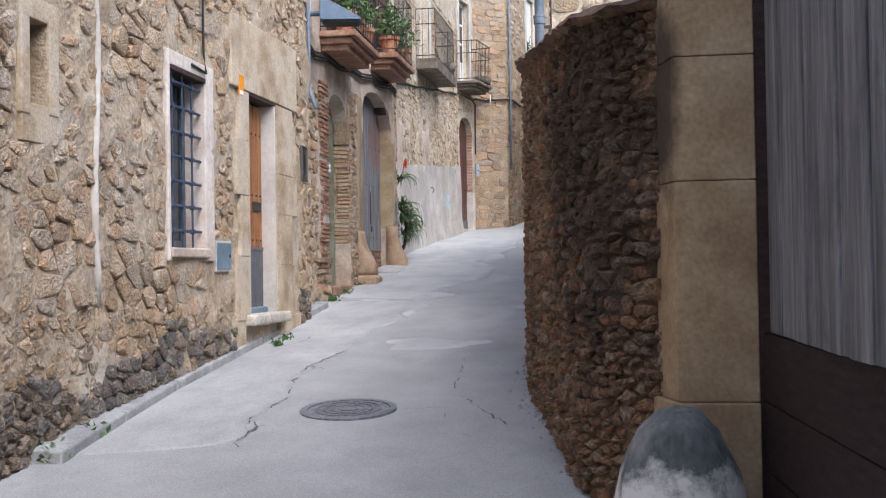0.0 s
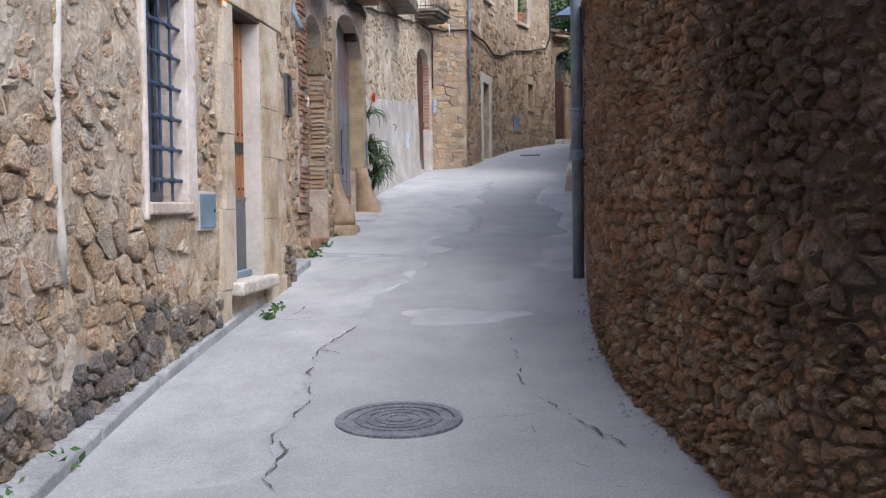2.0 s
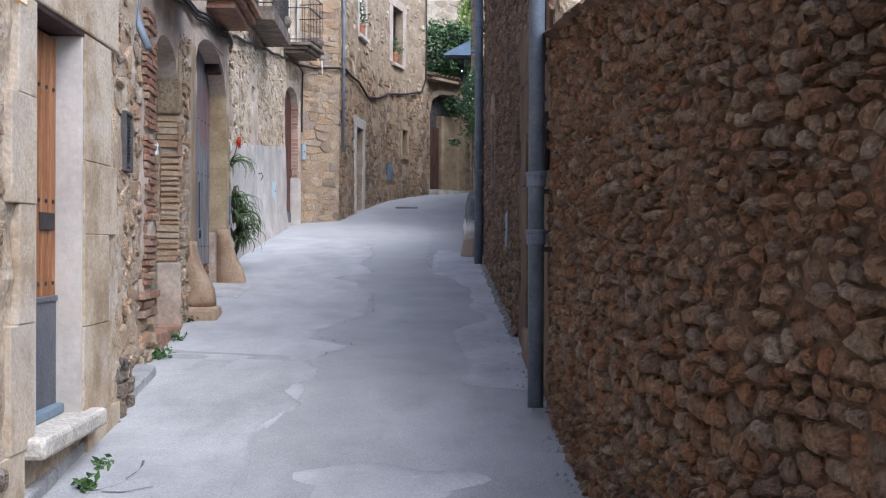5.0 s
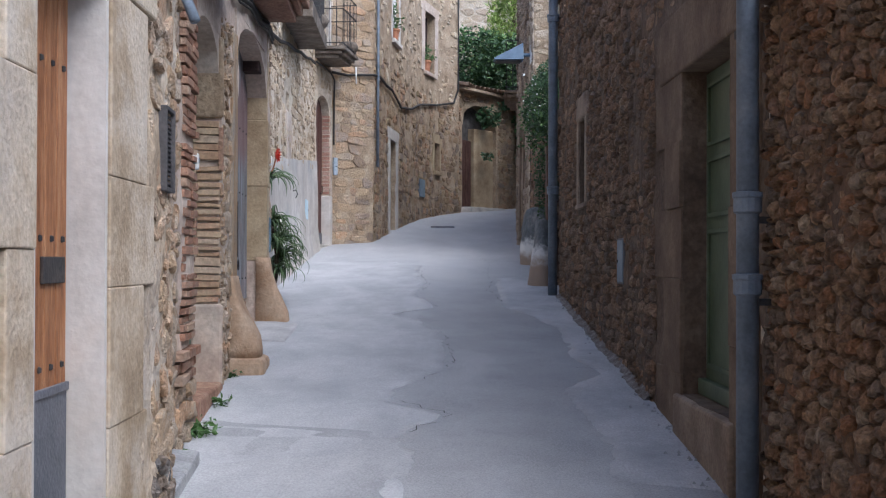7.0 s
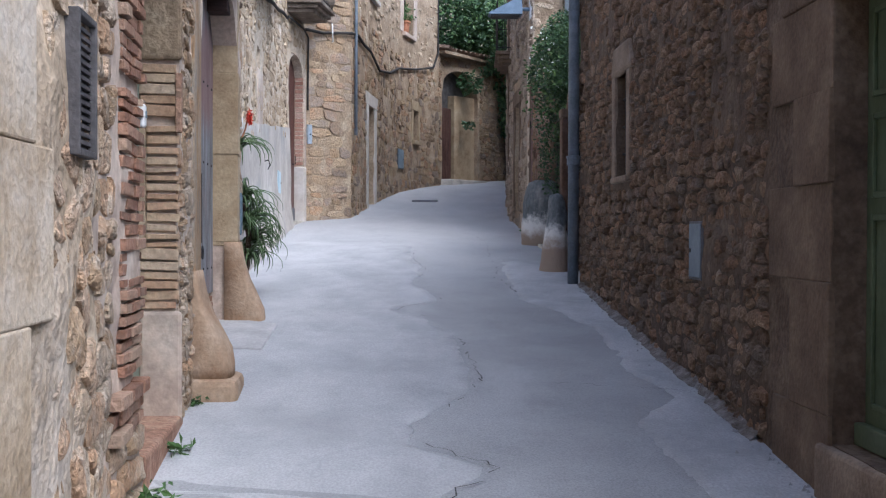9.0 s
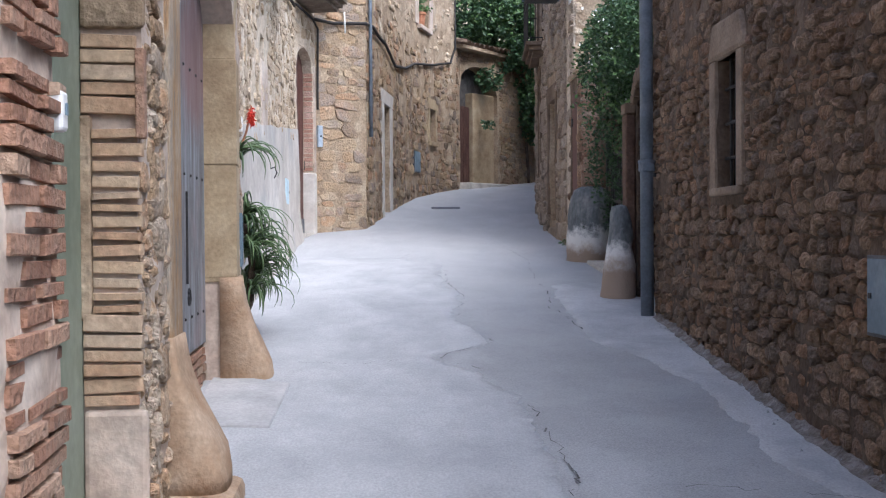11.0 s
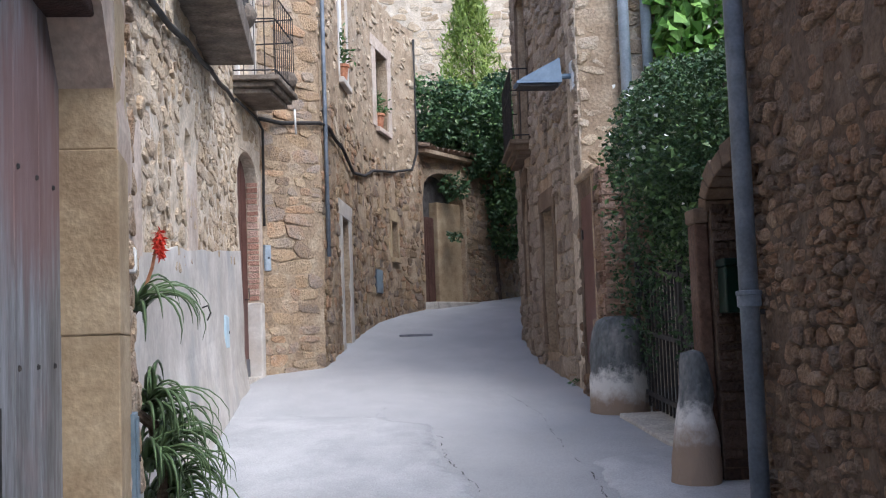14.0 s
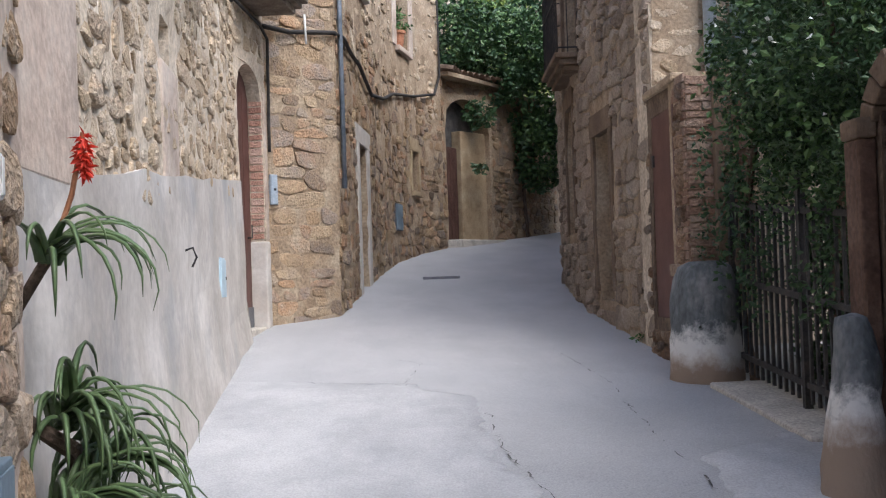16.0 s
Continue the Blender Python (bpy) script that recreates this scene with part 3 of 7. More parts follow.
def clip_poly(poly, px, pz, nx, nz):
    """Keeps the part of a convex outline on the side (q - p) . n <= 0."""
    out = []
    for i, a in enumerate(poly):
        b = poly[(i + 1) % len(poly)]
        da, db = (a[0] - px) * nx + (a[1] - pz) * nz, (b[0] - px) * nx + (b[1] - pz) * nz
        if da <= 0:
            out.append(a)
        if da * db < 0:
            u = da / (da - db)
            out.append((a[0] + (b[0] - a[0]) * u, a[1] + (b[1] - a[1]) * u))
    return out


def lump(poly, depth, joint, rng):
    """A worn stone on an outline (s, z): rings of (s, z, d) and faces."""
    n0 = len(poly)
    cx, cz = sum(p[0] for p in poly) / n0, sum(p[1] for p in poly) / n0
    ring = []
    for i, a in enumerate(poly):
        b = poly[(i + 1) % n0]
        length = math.hypot(b[0] - a[0], b[1] - a[1])
        k = 2 if length > 0.05 else 1
        c0 = rng.uniform(0.12, 0.28)
        for j in range(k):
            u = c0 + (1 - 2 * c0) * j if k == 2 else 0.5
            ring.append((a[0] + (b[0] - a[0]) * u, a[1] + (b[1] - a[1]) * u))
    n = len(ring)
    tx, tz = rng.uniform(-0.25, 0.25), rng.uniform(-0.3, 0.2)
    verts, faces = [], []
    radii = [max(0.02, math.hypot(x - cx, z - cz)) for x, z in ring]
    wob = [rng.uniform(0.0, 0.014) for _ in ring]
    for inset, shrink, d in ((joint * 0.4, 1.0, -0.03), (joint * 0.5, 1.0, depth * 0.4), (joint * 0.5 + 0.008, 0.95, depth * 0.82), (0.012, 0.58, depth)):
        for (x, z), r, w in zip(ring, radii, wob):
            f = max(0.28, (1 - (inset + w) / r) * shrink)
            dd = d if d < 0 else d + (tx * (x - cx) + tz * (z - cz)) * 0.45 * shrink + rng.uniform(-0.14, 0.14) * depth
            verts.append((cx + (x - cx) * f, cz + (z - cz) * f, dd))
    verts.append((cx, cz, depth * rng.uniform(0.9, 1.12)))
    for r in range(3):
        for k in range(n):
            faces.append((r * n + k, r * n + (k + 1) % n, (r + 1) * n + (k + 1) % n, (r + 1) * n + k))
    for k in range(n):
        faces.append((3 * n + k, 3 * n + (k + 1) % n, 4 * n))
    return verts, faces


def rubble(owner, face, s0, s1, z_of, top, mats, h=(0.10, 0.22), ratio=(1.0, 2.2), depth=(0.03, 0.07), joint=0.02, blocked=(), near=None, seed=1, single=300,
           jitter=0.24, keep=1.0, squash=1.7, top_of=None, angular=False):
    """Irregular stones that fit round one another; those in the near stretch are single parts, the rest one joined part."""
    rng = random.Random(seed)
    z = min(z_of(s0), z_of(s1)) - 0.1
    cs = []
    while z < top + 0.1:
        hh = rng.uniform(*h)
        s = s0 - rng.uniform(0, 0.2)
        while s < s1 + 0.1:
            w = hh * rng.uniform(*ratio)
            k = 1 if rng.random() > 0.14 else 2
            for i in range(k):
                cs.append((s + w / 2 + rng.uniform(-jitter, jitter) * w, z + hh * (i + 0.5) / k + rng.uniform(-jitter, jitter) * hh))
            s += w
        z += hh
    cell = h[1] * ratio[1]
    table = {}
    for i, (s, zz) in enumerate(cs):
        table.setdefault((int(s // cell), int(zz // cell)), []).append(i)
    stones = []
    for i, (s, zz) in enumerate(cs):
        cap = top_of(s) if top_of else top
        if not (s0 <= s <= s1) or zz > cap or zz < z_of(min(max(s, s0), s1)) - 0.08:
            continue
        if any(o[0] <= s <= o[1] and o[2] <= zz <= o[3] for o in blocked) or rng.random() > keep:
            continue
        poly = [(s - cell, zz - cell), (s + cell, zz - cell), (s + cell, zz + cell), (s - cell, zz + cell)]
        ci, cj = int(s // cell), int(zz // cell)
        for a in (-1, 0, 1):
            for b in (-1, 0, 1):
                for j in table.get((ci + a, cj + b), ()):
                    if j != i:
                        q = cs[j]
                        nx, nz = (q[0] - s), (q[1] - zz) * squash * squash
                        poly = clip_poly(poly, (s + q[0]) / 2, (zz + q[1]) / 2, nx, nz)
        poly = clip_poly(poly, s0, 0, -1, 0)
        poly = clip_poly(poly, s1, 0, 1, 0)
        poly = clip_poly(poly, 0, cap, 0, 1)
        for o in blocked:
            sides = ((o[0] - s, o[0], 0, 1, 0), (s - o[1], o[1], 0, -1, 0), (o[2] - zz, 0, o[2], 0, 1), (zz - o[3], 0, o[3], 0, -1))
            best = max(sides)
            xs, zs = [p[0] for p in poly], [p[1] for p in poly]
            if poly and max(xs) > o[0] and min(xs) < o[1] and max(zs) > o[2] and min(zs) < o[3]:
                poly = clip_poly(poly, *best[1:])
        if len(poly) < 3:
            continue
        ws, hs = max(p[0] for p in poly) - min(p[0] for p in poly), max(p[1] for p in poly) - min(p[1] for p in poly)
        if ws < 0.03 or hs < 0.03:
            continue
        stones.append((s, zz, poly))
    if near:
        stones.sort(key=lambda c: 0 if near[0] <= c[0] <= near[1] and c[1] < near[2] else 1)
    V, Fc = [], []
    for rank, (s, zz, poly) in enumerate(stones):
        v, f = lump(poly, rng.uniform(*depth), joint * rng.uniform(0.6, 1.5), rng)
        v = [tuple(face.p(a, b, d)) for a, b, d in v]
        if near and rank < single and near[0] <= s <= near[1] and zz < near[2]:
            c = face.p(s, zz)
            me = bpy.data.meshes.new("stone")
            me.from_pydata([(x - c.x, y - c.y, q - c.z) for x, y, q in v], [], f)
            me.materials.append(mats[0])
            me.polygons.foreach_set("use_smooth", [not angular] * len(me.polygons))
            me.update()
            ob = new("stone", me)
            ob.location = c
            ob.parent = owner
        else:
            base = len(V)
            V.extend(v)
            Fc.extend(tuple(base + a for a in p) for p in f)
    if V:
        me = bpy.data.meshes.new("stonework")
        me.from_pydata(V, [], Fc)
        me.materials.append(mats[1])
        me.polygons.foreach_set("use_smooth", [not angular] * len(me.polygons))
        me.update()
        ob = new("stonework", me)
        ob.parent = owner
        tagged(ob, kind="stuff")


def unit_brick(rng):
    b = 0.06
    verts = []
    for d, s in ((-0.6, 1.0), (0.85, 1.0), (1.0, 0.9)):
        for x, z in ((-0.5, -0.5), (0.5, -0.5), (0.5, 0.5), (-0.5, 0.5)):
            verts.append((x * s + rng.uniform(-0.012, 0.012), d, z * s + rng.uniform(-b, b) * 0.5))
    faces = [(r * 4 + k, r * 4 + (k + 1) % 4, (r + 1) * 4 + (k + 1) % 4, (r + 1) * 4 + k) for r in range(2) for k in range(4)] + [(8, 9, 10, 11)]
    return verts, faces


_rng = random.Random(7)
BRICKS = [unit_brick(_rng) for _ in range(8)]
_shared = {}


def brick_mesh(k, mat):
    if (k, mat.name) not in _shared:
        me = bpy.data.meshes.new("brick")
        me.from_pydata(BRICKS[k][0], [], BRICKS[k][1])
        me.materials.append(mat)
        me.update()
        _shared[k, mat.name] = me
    return _shared[k, mat.name]


def bricks(owner, face, s0, s1, z0, z1, mat, h=0.055, w=0.26, depth=(0.012, 0.035), joint=0.014, seed=1, skip=0.0, d0=0.0, stagger=True, name="brick"):
    """Courses of single bricks on a face, d0 in front of it."""
    rng = random.Random(seed)
    z, row = z0, 0
    while z + h * 0.6 < z1:
        s = s0 - (w * 0.5 if stagger and row % 2 else 0)
        hh = h * rng.uniform(0.78, 1.22)
        while s < s1 - 0.02:
            a, b = max(s, s0), min(s + w * rng.uniform(0.92, 1.05), s1)
            s += w
            if b - a < 0.05 or rng.random() < skip:
                continue
            q, t, n = face.at((a + b) / 2)
            q = q + n * d0
            slope = radians(rng.uniform(-2.5, 2.5))
            tx = Vector((t.x, t.y, math.sin(slope))).normalized()
            nz = Vector((n.x, n.y, 0))
            up = tx.cross(nz)
            if up.z < 0:
                up = -up
            scale_u = (face.p(b, 0) - face.p(a, 0)).length
            m = Matrix.Identity(4)
            m.col[0][:3] = tx * (scale_u - joint)
            m.col[1][:3] = nz * rng.uniform(*depth)
            m.col[2][:3] = up * (hh - joint * 0.9)
            m.col[3][:3] = (q.x, q.y, z + hh / 2)
            ob = new(name, brick_mesh(rng.randrange(8), mat))
            ob.matrix_world = Matrix.Translation(-root_origin(owner)) @ m
            ob.parent = owner
        z += hh
        row += 1


def leaves(name, count, place, size, mat, parent=None, seed=3, label="", category="", kind="", droop=0.3, long=1.6):
    """Many small folded leaves; place(rng) gives each one's point."""
    rng = random.Random(seed)
    V, Fc = [], []
    for _ in range(count):
        c = Vector(place(rng))
        a = Vector((rng.gauss(0, 1), rng.gauss(0, 1), rng.gauss(-droop, 0.7))).normalized()
        b = a.cross(Vector((rng.gauss(0, 1), rng.gauss(0, 1), rng.gauss(0, 1)))).normalized()
        nrm = a.cross(b)
        L = rng.uniform(*size)
        w = L / long / 2
        k = len(V)
        V += [tuple(c), tuple(c + a * L * 0.45 + b * w + nrm * w * 0.4), tuple(c + a * L), tuple(c + a * L * 0.45 - b * w + nrm * w * 0.4)]
        Fc += [(k, k + 1, k + 2), (k, k + 2, k + 3)]
    if parent:
        o = root_origin(parent)
        V = [(x - o.x, y - o.y, z - o.z) for x, y, z in V]
    me = bpy.data.meshes.new(name)
    me.from_pydata(V, [], Fc)
    me.materials.append(mat)
    me.update()
    ob = new(name, me)
    if parent:
        ob.parent = parent
    return tagged(ob, label, category, "", kind)


# ---- The setting: ground and walls. ----
def make_ground():
    bm = bmesh.new()
    xs = [-400, -60, -12, -4] + [-3 + 0.35 * i for i in range(24)] + [8, 14, 60, 400]
    ys = [-400, -60, -14] + [-12 + 0.5 * i for i in range(105)] + [45, 60, 120, 400]
    grid = []
    for y in ys:
        row = []
        for x in xs:
            z = ground_z(x, y)
            if -3 < x < 6 and -10 < y < 40:
                z += 0.012 * noise.noise(Vector((x * 0.9, y * 0.5, 0.3)))
            row.append(bm.verts.new((x, y, z)))
        grid.append(row)
    for a, b in zip(grid, grid[1:]):
        for k in range(len(xs) - 1):
            bm.faces.new((a[k], a[k + 1], b[k + 1], b[k]))
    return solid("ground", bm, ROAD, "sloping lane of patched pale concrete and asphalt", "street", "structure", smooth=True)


ground = make_ground()

gz = lambda face: (lambda s: ground_z(0, face.p(s, 0).y))

# Left row of houses.
F1 = Face([(-0.45, -9.0), (-0.58, 0.0), (-0.69, 4.3), (-0.72, 6.74), (-0.75, 7.2)], 1)
O1 = [(1.17, 1.40, 2.07, 2.57), (3.28, 4.02, 1.25, 2.65), (5.13, 5.90, 0.66, 2.69)]
wall_house1 = wall("wall_west_1", F1, 6.2, MORTAR_WARM, openings=O1, label="rubble stone house front with lime mortar patches", rough=0.032, step=0.11, proud=0.0)
F2 = Face([(-0.80, 7.2), (-0.95, 8.0), (-1.03, 9.3), (-1.10, 11.0), (-1.185, 13.25), (-1.22, 13.62), (-1.29, 14.12)], 1)
O2 = [(8.9, 10.05, 0.55, 3.32, 0.34), (10.98, 13.25, 0.75, 3.72, 0.42)]
wall_house2 = wall("wall_west_2", F2, 7.2, PLASTER_PINK, openings=O2, label="patched plaster and rubble house front with two arched doorways", rough=0.03, step=0.16)
F3 = Face([(-1.56, 14.15), (-1.62, 18.5), (-1.72, 22.9), (-1.54, 24.1), (-1.51, 24.3)], 1)
O3 = [(18.1, 18.45, 3.85, 4.1), (23.03, 24.05, 1.6, 4.80, 0.32)]
O3_UP = [(17.9, 18.9, 5.22, 7.3), (23.1, 23.9, 5.62, 7.7)]
wall_house3 = wall("wall_west_3", F3, 8.0, MORTAR_PALE, openings=O3 + O3_UP, label="pale rubble house front with a plastered base", rough=0.018, step=0.13, proud=0.004)
F4A = Face([(-1.95, 23.85), (-0.76, 24.9)], 1, by="m")
wall_house4a = wall("wall_west_4", F4A, 9.2, MORTAR_OCHRE, thick=0.4, bottom=1.5, label="ochre stone house end of large squared blocks", rough=0.008, step=0.2, proud=0.0)
F4B = Face([(-0.76, 24.9), (-0.50, 27.2), (0.05, 31.1), (0.62, 33.2), (1.12, 34.35)], 1)
O4 = [(27.0, 27.75, 2.1, 4.36), (31.6, 32.5, 6.6, 8.15), (32.5, 33.0, 4.1, 4.85), (27.3, 28.1, 6.6, 8.6)]
wall_house4b = wall("wall_west_5", F4B, 9.2, MORTAR_OCHRE, openings=O4, bottom=1.5, label="ochre rubble house side following the bend of the lane", rough=0.03, step=0.2, proud=0.008)
FG = Face([(1.12, 34.35), (1.30, 34.9), (2.35, 36.1), (4.0, 38.6), (5.6, 40.6)], 1, by="m")
OG = [(0.36, 2.05, 2.9, 6.2, 0.7)]
wall_gate = wall("wall_west_6", FG, 6.55, MORTAR_OCHRE, openings=OG, bottom=2.4, label="ochre stone gateway wall with an arched door")

# Right side.
FR0 = Face([(4.2, -9.0), (3.75, -3.0), (3.55, -1.6), (3.44, -0.12)], -1)
OR0 = [(-3.0, -0.13, -0.9, 2.9)]
wall_barn = wall("wall_east_1", FR0, 5.0, MORTAR_BROWN, openings=OR0, label="brown stone barn front around a wooden door")
FR1 = Face([(3.02, 0.1), (2.80, 0.4), (2.62, 0.75), (2.48, 1.4), (2.30, 2.3), (2.10, 3.2), (2.0, 4.2), (1.96, 5.2), (1.96, 6.95)], -1)
garden_top = lambda s: 2.9 - 0.1 * (6.95 - s)
wall_garden = wall("wall_east_2", FR1, 2.9, MORTAR_SOOT, top_of=garden_top, label="dark brown rubble garden wall with soot stains", rough=0.022, step=0.2)
FR2 = Face([(1.965, 6.95), (1.965, 11.5), (1.965, 15.7)], -1)
OR2 = [(7.60, 8.75, 0.93, 2.86), (13.20, 13.70, 2.30, 3.15)]
wall_right = wall("wall_east_3", FR2, 5.7, MORTAR_BROWN, openings=OR2, label="brown rubble house front in shade", rough=0.022, step=0.14, proud=0.006)
FR2E = Face([(1.965, 6.95), (6.5, 6.95)], 1, by="m")
wall_right_end = wall("wall_east_4", FR2E, 5.7, MORTAR_PALE, bottom=0.2, thick=0.4, label="pale rendered stone house end above the garden wall")
FR3 = Face([(1.99, 16.58), (1.99, 16.78)], -1)
wall_arch = wall("wall_east_5", FR3, 3.2, MORTAR_BROWN, thick=0.37, label="narrow stone jamb beside an arched doorway", rough=0.01)
FR4 = Face([(2.02, 20.05), (2.04, 20.6), (2.07, 21.4)], -1)
OR4 = [(20.42, 21.28, 2.1, 3.83)]
wall_low = wall("wall_east_6", FR4, 4.0, MORTAR_BROWN, thick=0.35, openings=OR4, label="low stone wall beside a brick pier", rough=0.02)
FR5 = Face([(2.12, 21.4), (2.12, 24.6), (2.30, 27.4), (2.55, 28.3)], -1)
OR5 = [(23.2, 24.0, 2.2, 4.25, 0.3), (25.6, 26.3, 3.0, 4.6), (24.9, 26.3, 5.1, 7.4), (22.3, 22.9, 6.6, 7.5)]
wall_tower = wall("wall_east_7", FR5, 8.2, MORTAR_OCHRE, openings=OR5, label="grey brown rubble house front in shade", rough=0.03)
FR5E = Face([(2.12, 21.4), (7.0, 21.9)], 1, by="m")
wall_tower_end = wall("wall_east_8", FR5E, 8.2, MORTAR_PALE, bottom=1.4, thick=0.4, label="pale rubble house end above a garden")
FR6 = Face([(2.55, 28.3), (3.6, 33.0), (4.9, 38.5)], -1)
wall_far = wall("wall_east_9", FR6, 8.2, MORTAR_BROWN, label="grey rubble house front at the bend")
FB = Face([(-6.0, 46.0), (5.0, 46.0), (16.0, 46.0)], 1, by="m")
wall_back = wall("wall_north_1", FB, 20.0, MORTAR_PALE, bottom=2.0, step=2.0, label="pale stone building closing the lane")

# Plain rears that close the place.
for nm, f, top in (("wall_west_7", Face([(-7.0, -9.0), (-0.9, -9.0)], -1, by="m"), 7.6), ("wall_east_10", Face([(6.5, 6.95), (6.5, 21.9)], -1, by="m"), 4.2),
                   ("wall_south_1", Face([(-2.0, -14.0), (6.0, -14.0)], -1, by="m"), 6.0)):
    wall(nm, f, top, MORTAR_BROWN, bottom=-1.9, label="plain stone wall")


# ---- Stonework. ----
B1 = [(1.05, 1.54, 1.84, 2.7), (3.2, 4.2, 1.15, 2.76), (4.75, 6.62, 0.3, 3.33), (4.2, 4.66, 1.03, 1.36)]


def foot_line(s):
    return gz(F1)(s) + 0.42 + 0.10 * math.sin(s * 2.3) + 0.06 * math.sin(s * 6.1)


rubble(wall_house1, F1, -2.0, 7.2, foot_line, 5.4, STONE_WARM, h=(0.06, 0.20), ratio=(0.9, 2.3), depth=(-0.002, 0.022), joint=0.006, angular=True, blocked=B1, near=(0.8, 5.0, 2.9), seed=11, jitter=0.36, squash=1.5)
rubble(wall_house1, F1, -2.0, 7.2, gz(F1), 1.6, STONE_FOOT, h=(0.06, 0.17), ratio=(0.8, 1.9), depth=(0.016, 0.042), joint=0.005, angular=True, blocked=B1, seed=111, jitter=0.34, squash=1.4, top_of=foot_line)
rubble(wall_garden, FR1, 0.1, 6.95, gz(FR1), 2.9, STONE_DARK, h=(0.035, 0.11), ratio=(0.8, 1.9), depth=(0.012, 0.05), joint=0.003, angular=True, near=(0.3, 5.5, 2.6), seed=12, jitter=0.36, squash=1.4, top_of=garden_top)
B2R = [(7.0, 9.62, 0.3, 3.28), (13.05, 13.85, 2.2, 3.4), (10.83, 11.16, 1.53, 1.92)]
rubble(wall_right, FR2, 6.95, 15.7, gz(FR2), 5.6, STONE_BROWN, h=(0.05, 0.135), ratio=(1.0, 2.3), depth=(0.008, 0.042), joint=0.005, angular=True, blocked=B2R, near=(8.7, 13.0, 2.6), seed=13)
B2 = [(8.3, 10.25, 0, 3.6), (10.62, 13.6, 0, 4.0), (7.0, 14.2, 3.25, 9)]
rubble(wall_house2, F2, 7.2, 13.62, gz(F2), 4.2, STONE_WARM, h=(0.09, 0.2), ratio=(1.0, 2.0), depth=(0.0, 0.035), joint=0.010, angular=True, blocked=B2, near=(7.2, 11.0, 3.0), seed=14)
B3 = [(17.8, 18.7, 3.6, 4.3), (22.93, 24.2, 1.5, 4.9), (14.5, 15.9, 2.9, 3.75), (14.0, 22.9, 0, 2.93), *O3_UP]
rubble(wall_house3, F3, 14.15, 24.2, lambda s: 2.86 + 0.085 * max(0.0, min(s, 23.0) - 15.4), 6.9, STONE_PALE, h=(0.08, 0.19), ratio=(1.1, 2.3), depth=(0.002, 0.028), joint=0.010, angular=True, blocked=B3, near=(15.0, 21.0, 4.4), seed=15, single=250)
rubble(wall_house4a, F4A, 0.35, 1.6, lambda s: 2.05, 9.1, STONE_BLOCK, h=(0.10, 0.27), ratio=(1.3, 3.0), depth=(0.002, 0.018), joint=0.006, angular=True, near=(0, 2, 7.5), seed=16, single=120, jitter=0.06, squash=2.2)
B4 = [(26.75, 28.0, 1.5, 4.6), (31.3, 32.8, 6.3, 8.4), (32.3, 33.2, 3.9, 5.0), (24.9, 34.4, 6.0, 11), (27.1, 28.3, 6.4, 8.8)]
rubble(wall_house4b, F4B, 24.9, 34.35, lambda s: 1.9 + (s - 24.9) * 0.09, 6.0, STONE_OCHRE, h=(0.08, 0.23), ratio=(1.0, 2.4), depth=(0.002, 0.035), joint=0.008, angular=True, blocked=B4,
           near=(24.9, 31.0, 5.0), seed=17, single=200)
rubble(wall_house4b, F4B, 24.9, 34.35, lambda s: 6.0, 9.1, STONE_PALE, h=(0.12, 0.25), ratio=(1.1, 2.4), depth=(0.0, 0.03), joint=0.06, blocked=B4[:2] + B4[4:], seed=18, keep=0.6)
rubble(wall_gate, FG, 0.0, 5.4, lambda s: 2.9, 6.5, STONE_OCHRE, h=(0.10, 0.24), ratio=(1.1, 2.2), depth=(0.004, 0.04), joint=0.01, angular=True, blocked=[(0.3, 2.12, 2, 6.25)], seed=19)
rubble(wall_low, FR4, 20.05, 21.4, gz(FR4), 3.98, STONE_BROWN, h=(0.1, 0.18), ratio=(1.0, 2.0), depth=(0.02, 0.05), blocked=[(20.35, 21.35, 2.0, 3.95)], near=(20, 22, 4), seed=21)
B5 = [(23.1, 24.1, 2.1, 4.4), (25.5, 26.4, 2.9, 4.7), (24.8, 26.4, 5.0, 7.5), (22.2, 23.0, 6.5, 7.6)]
rubble(wall_tower, FR5, 21.4, 28.3, gz(FR5), 8.1, STONE_GREY, h=(0.10, 0.24), ratio=(1.0, 2.2), depth=(0.012, 0.05), joint=0.012, angular=True, blocked=B5, near=(21.4, 25.0, 4.5), seed=22, single=200)
rubble(wall_tower_end, FR5E, 0.0, 4.6, lambda s: 3.6, 8.1, STONE_PALE, h=(0.12, 0.24), ratio=(1.0, 2.4), depth=(0.012, 0.036), joint=0.014, angular=True, near=(0, 1.6, 7), seed=23, single=120)
rubble(wall_right_end, FR2E, 0.0, 3.0, lambda s: 2.6, 5.6, STONE_PALE, h=(0.12, 0.24), ratio=(1.0, 2.2), depth=(0.01, 0.04), seed=24)
rubble(wall_far, FR6, 28.3, 38.4, gz(FR6), 8.1, STONE_GREY, h=(0.14, 0.3), ratio=(1.0, 2.2), depth=(0.02, 0.05), seed=25)
rubble(wall_back, FB, 2.0, 20.0, lambda s: 4.5, 19.0, STONE_PALE, h=(0.18, 0.34), ratio=(1.0, 2.4), depth=(-0.01, 0.03), joint=0.04, angular=True, seed=26)


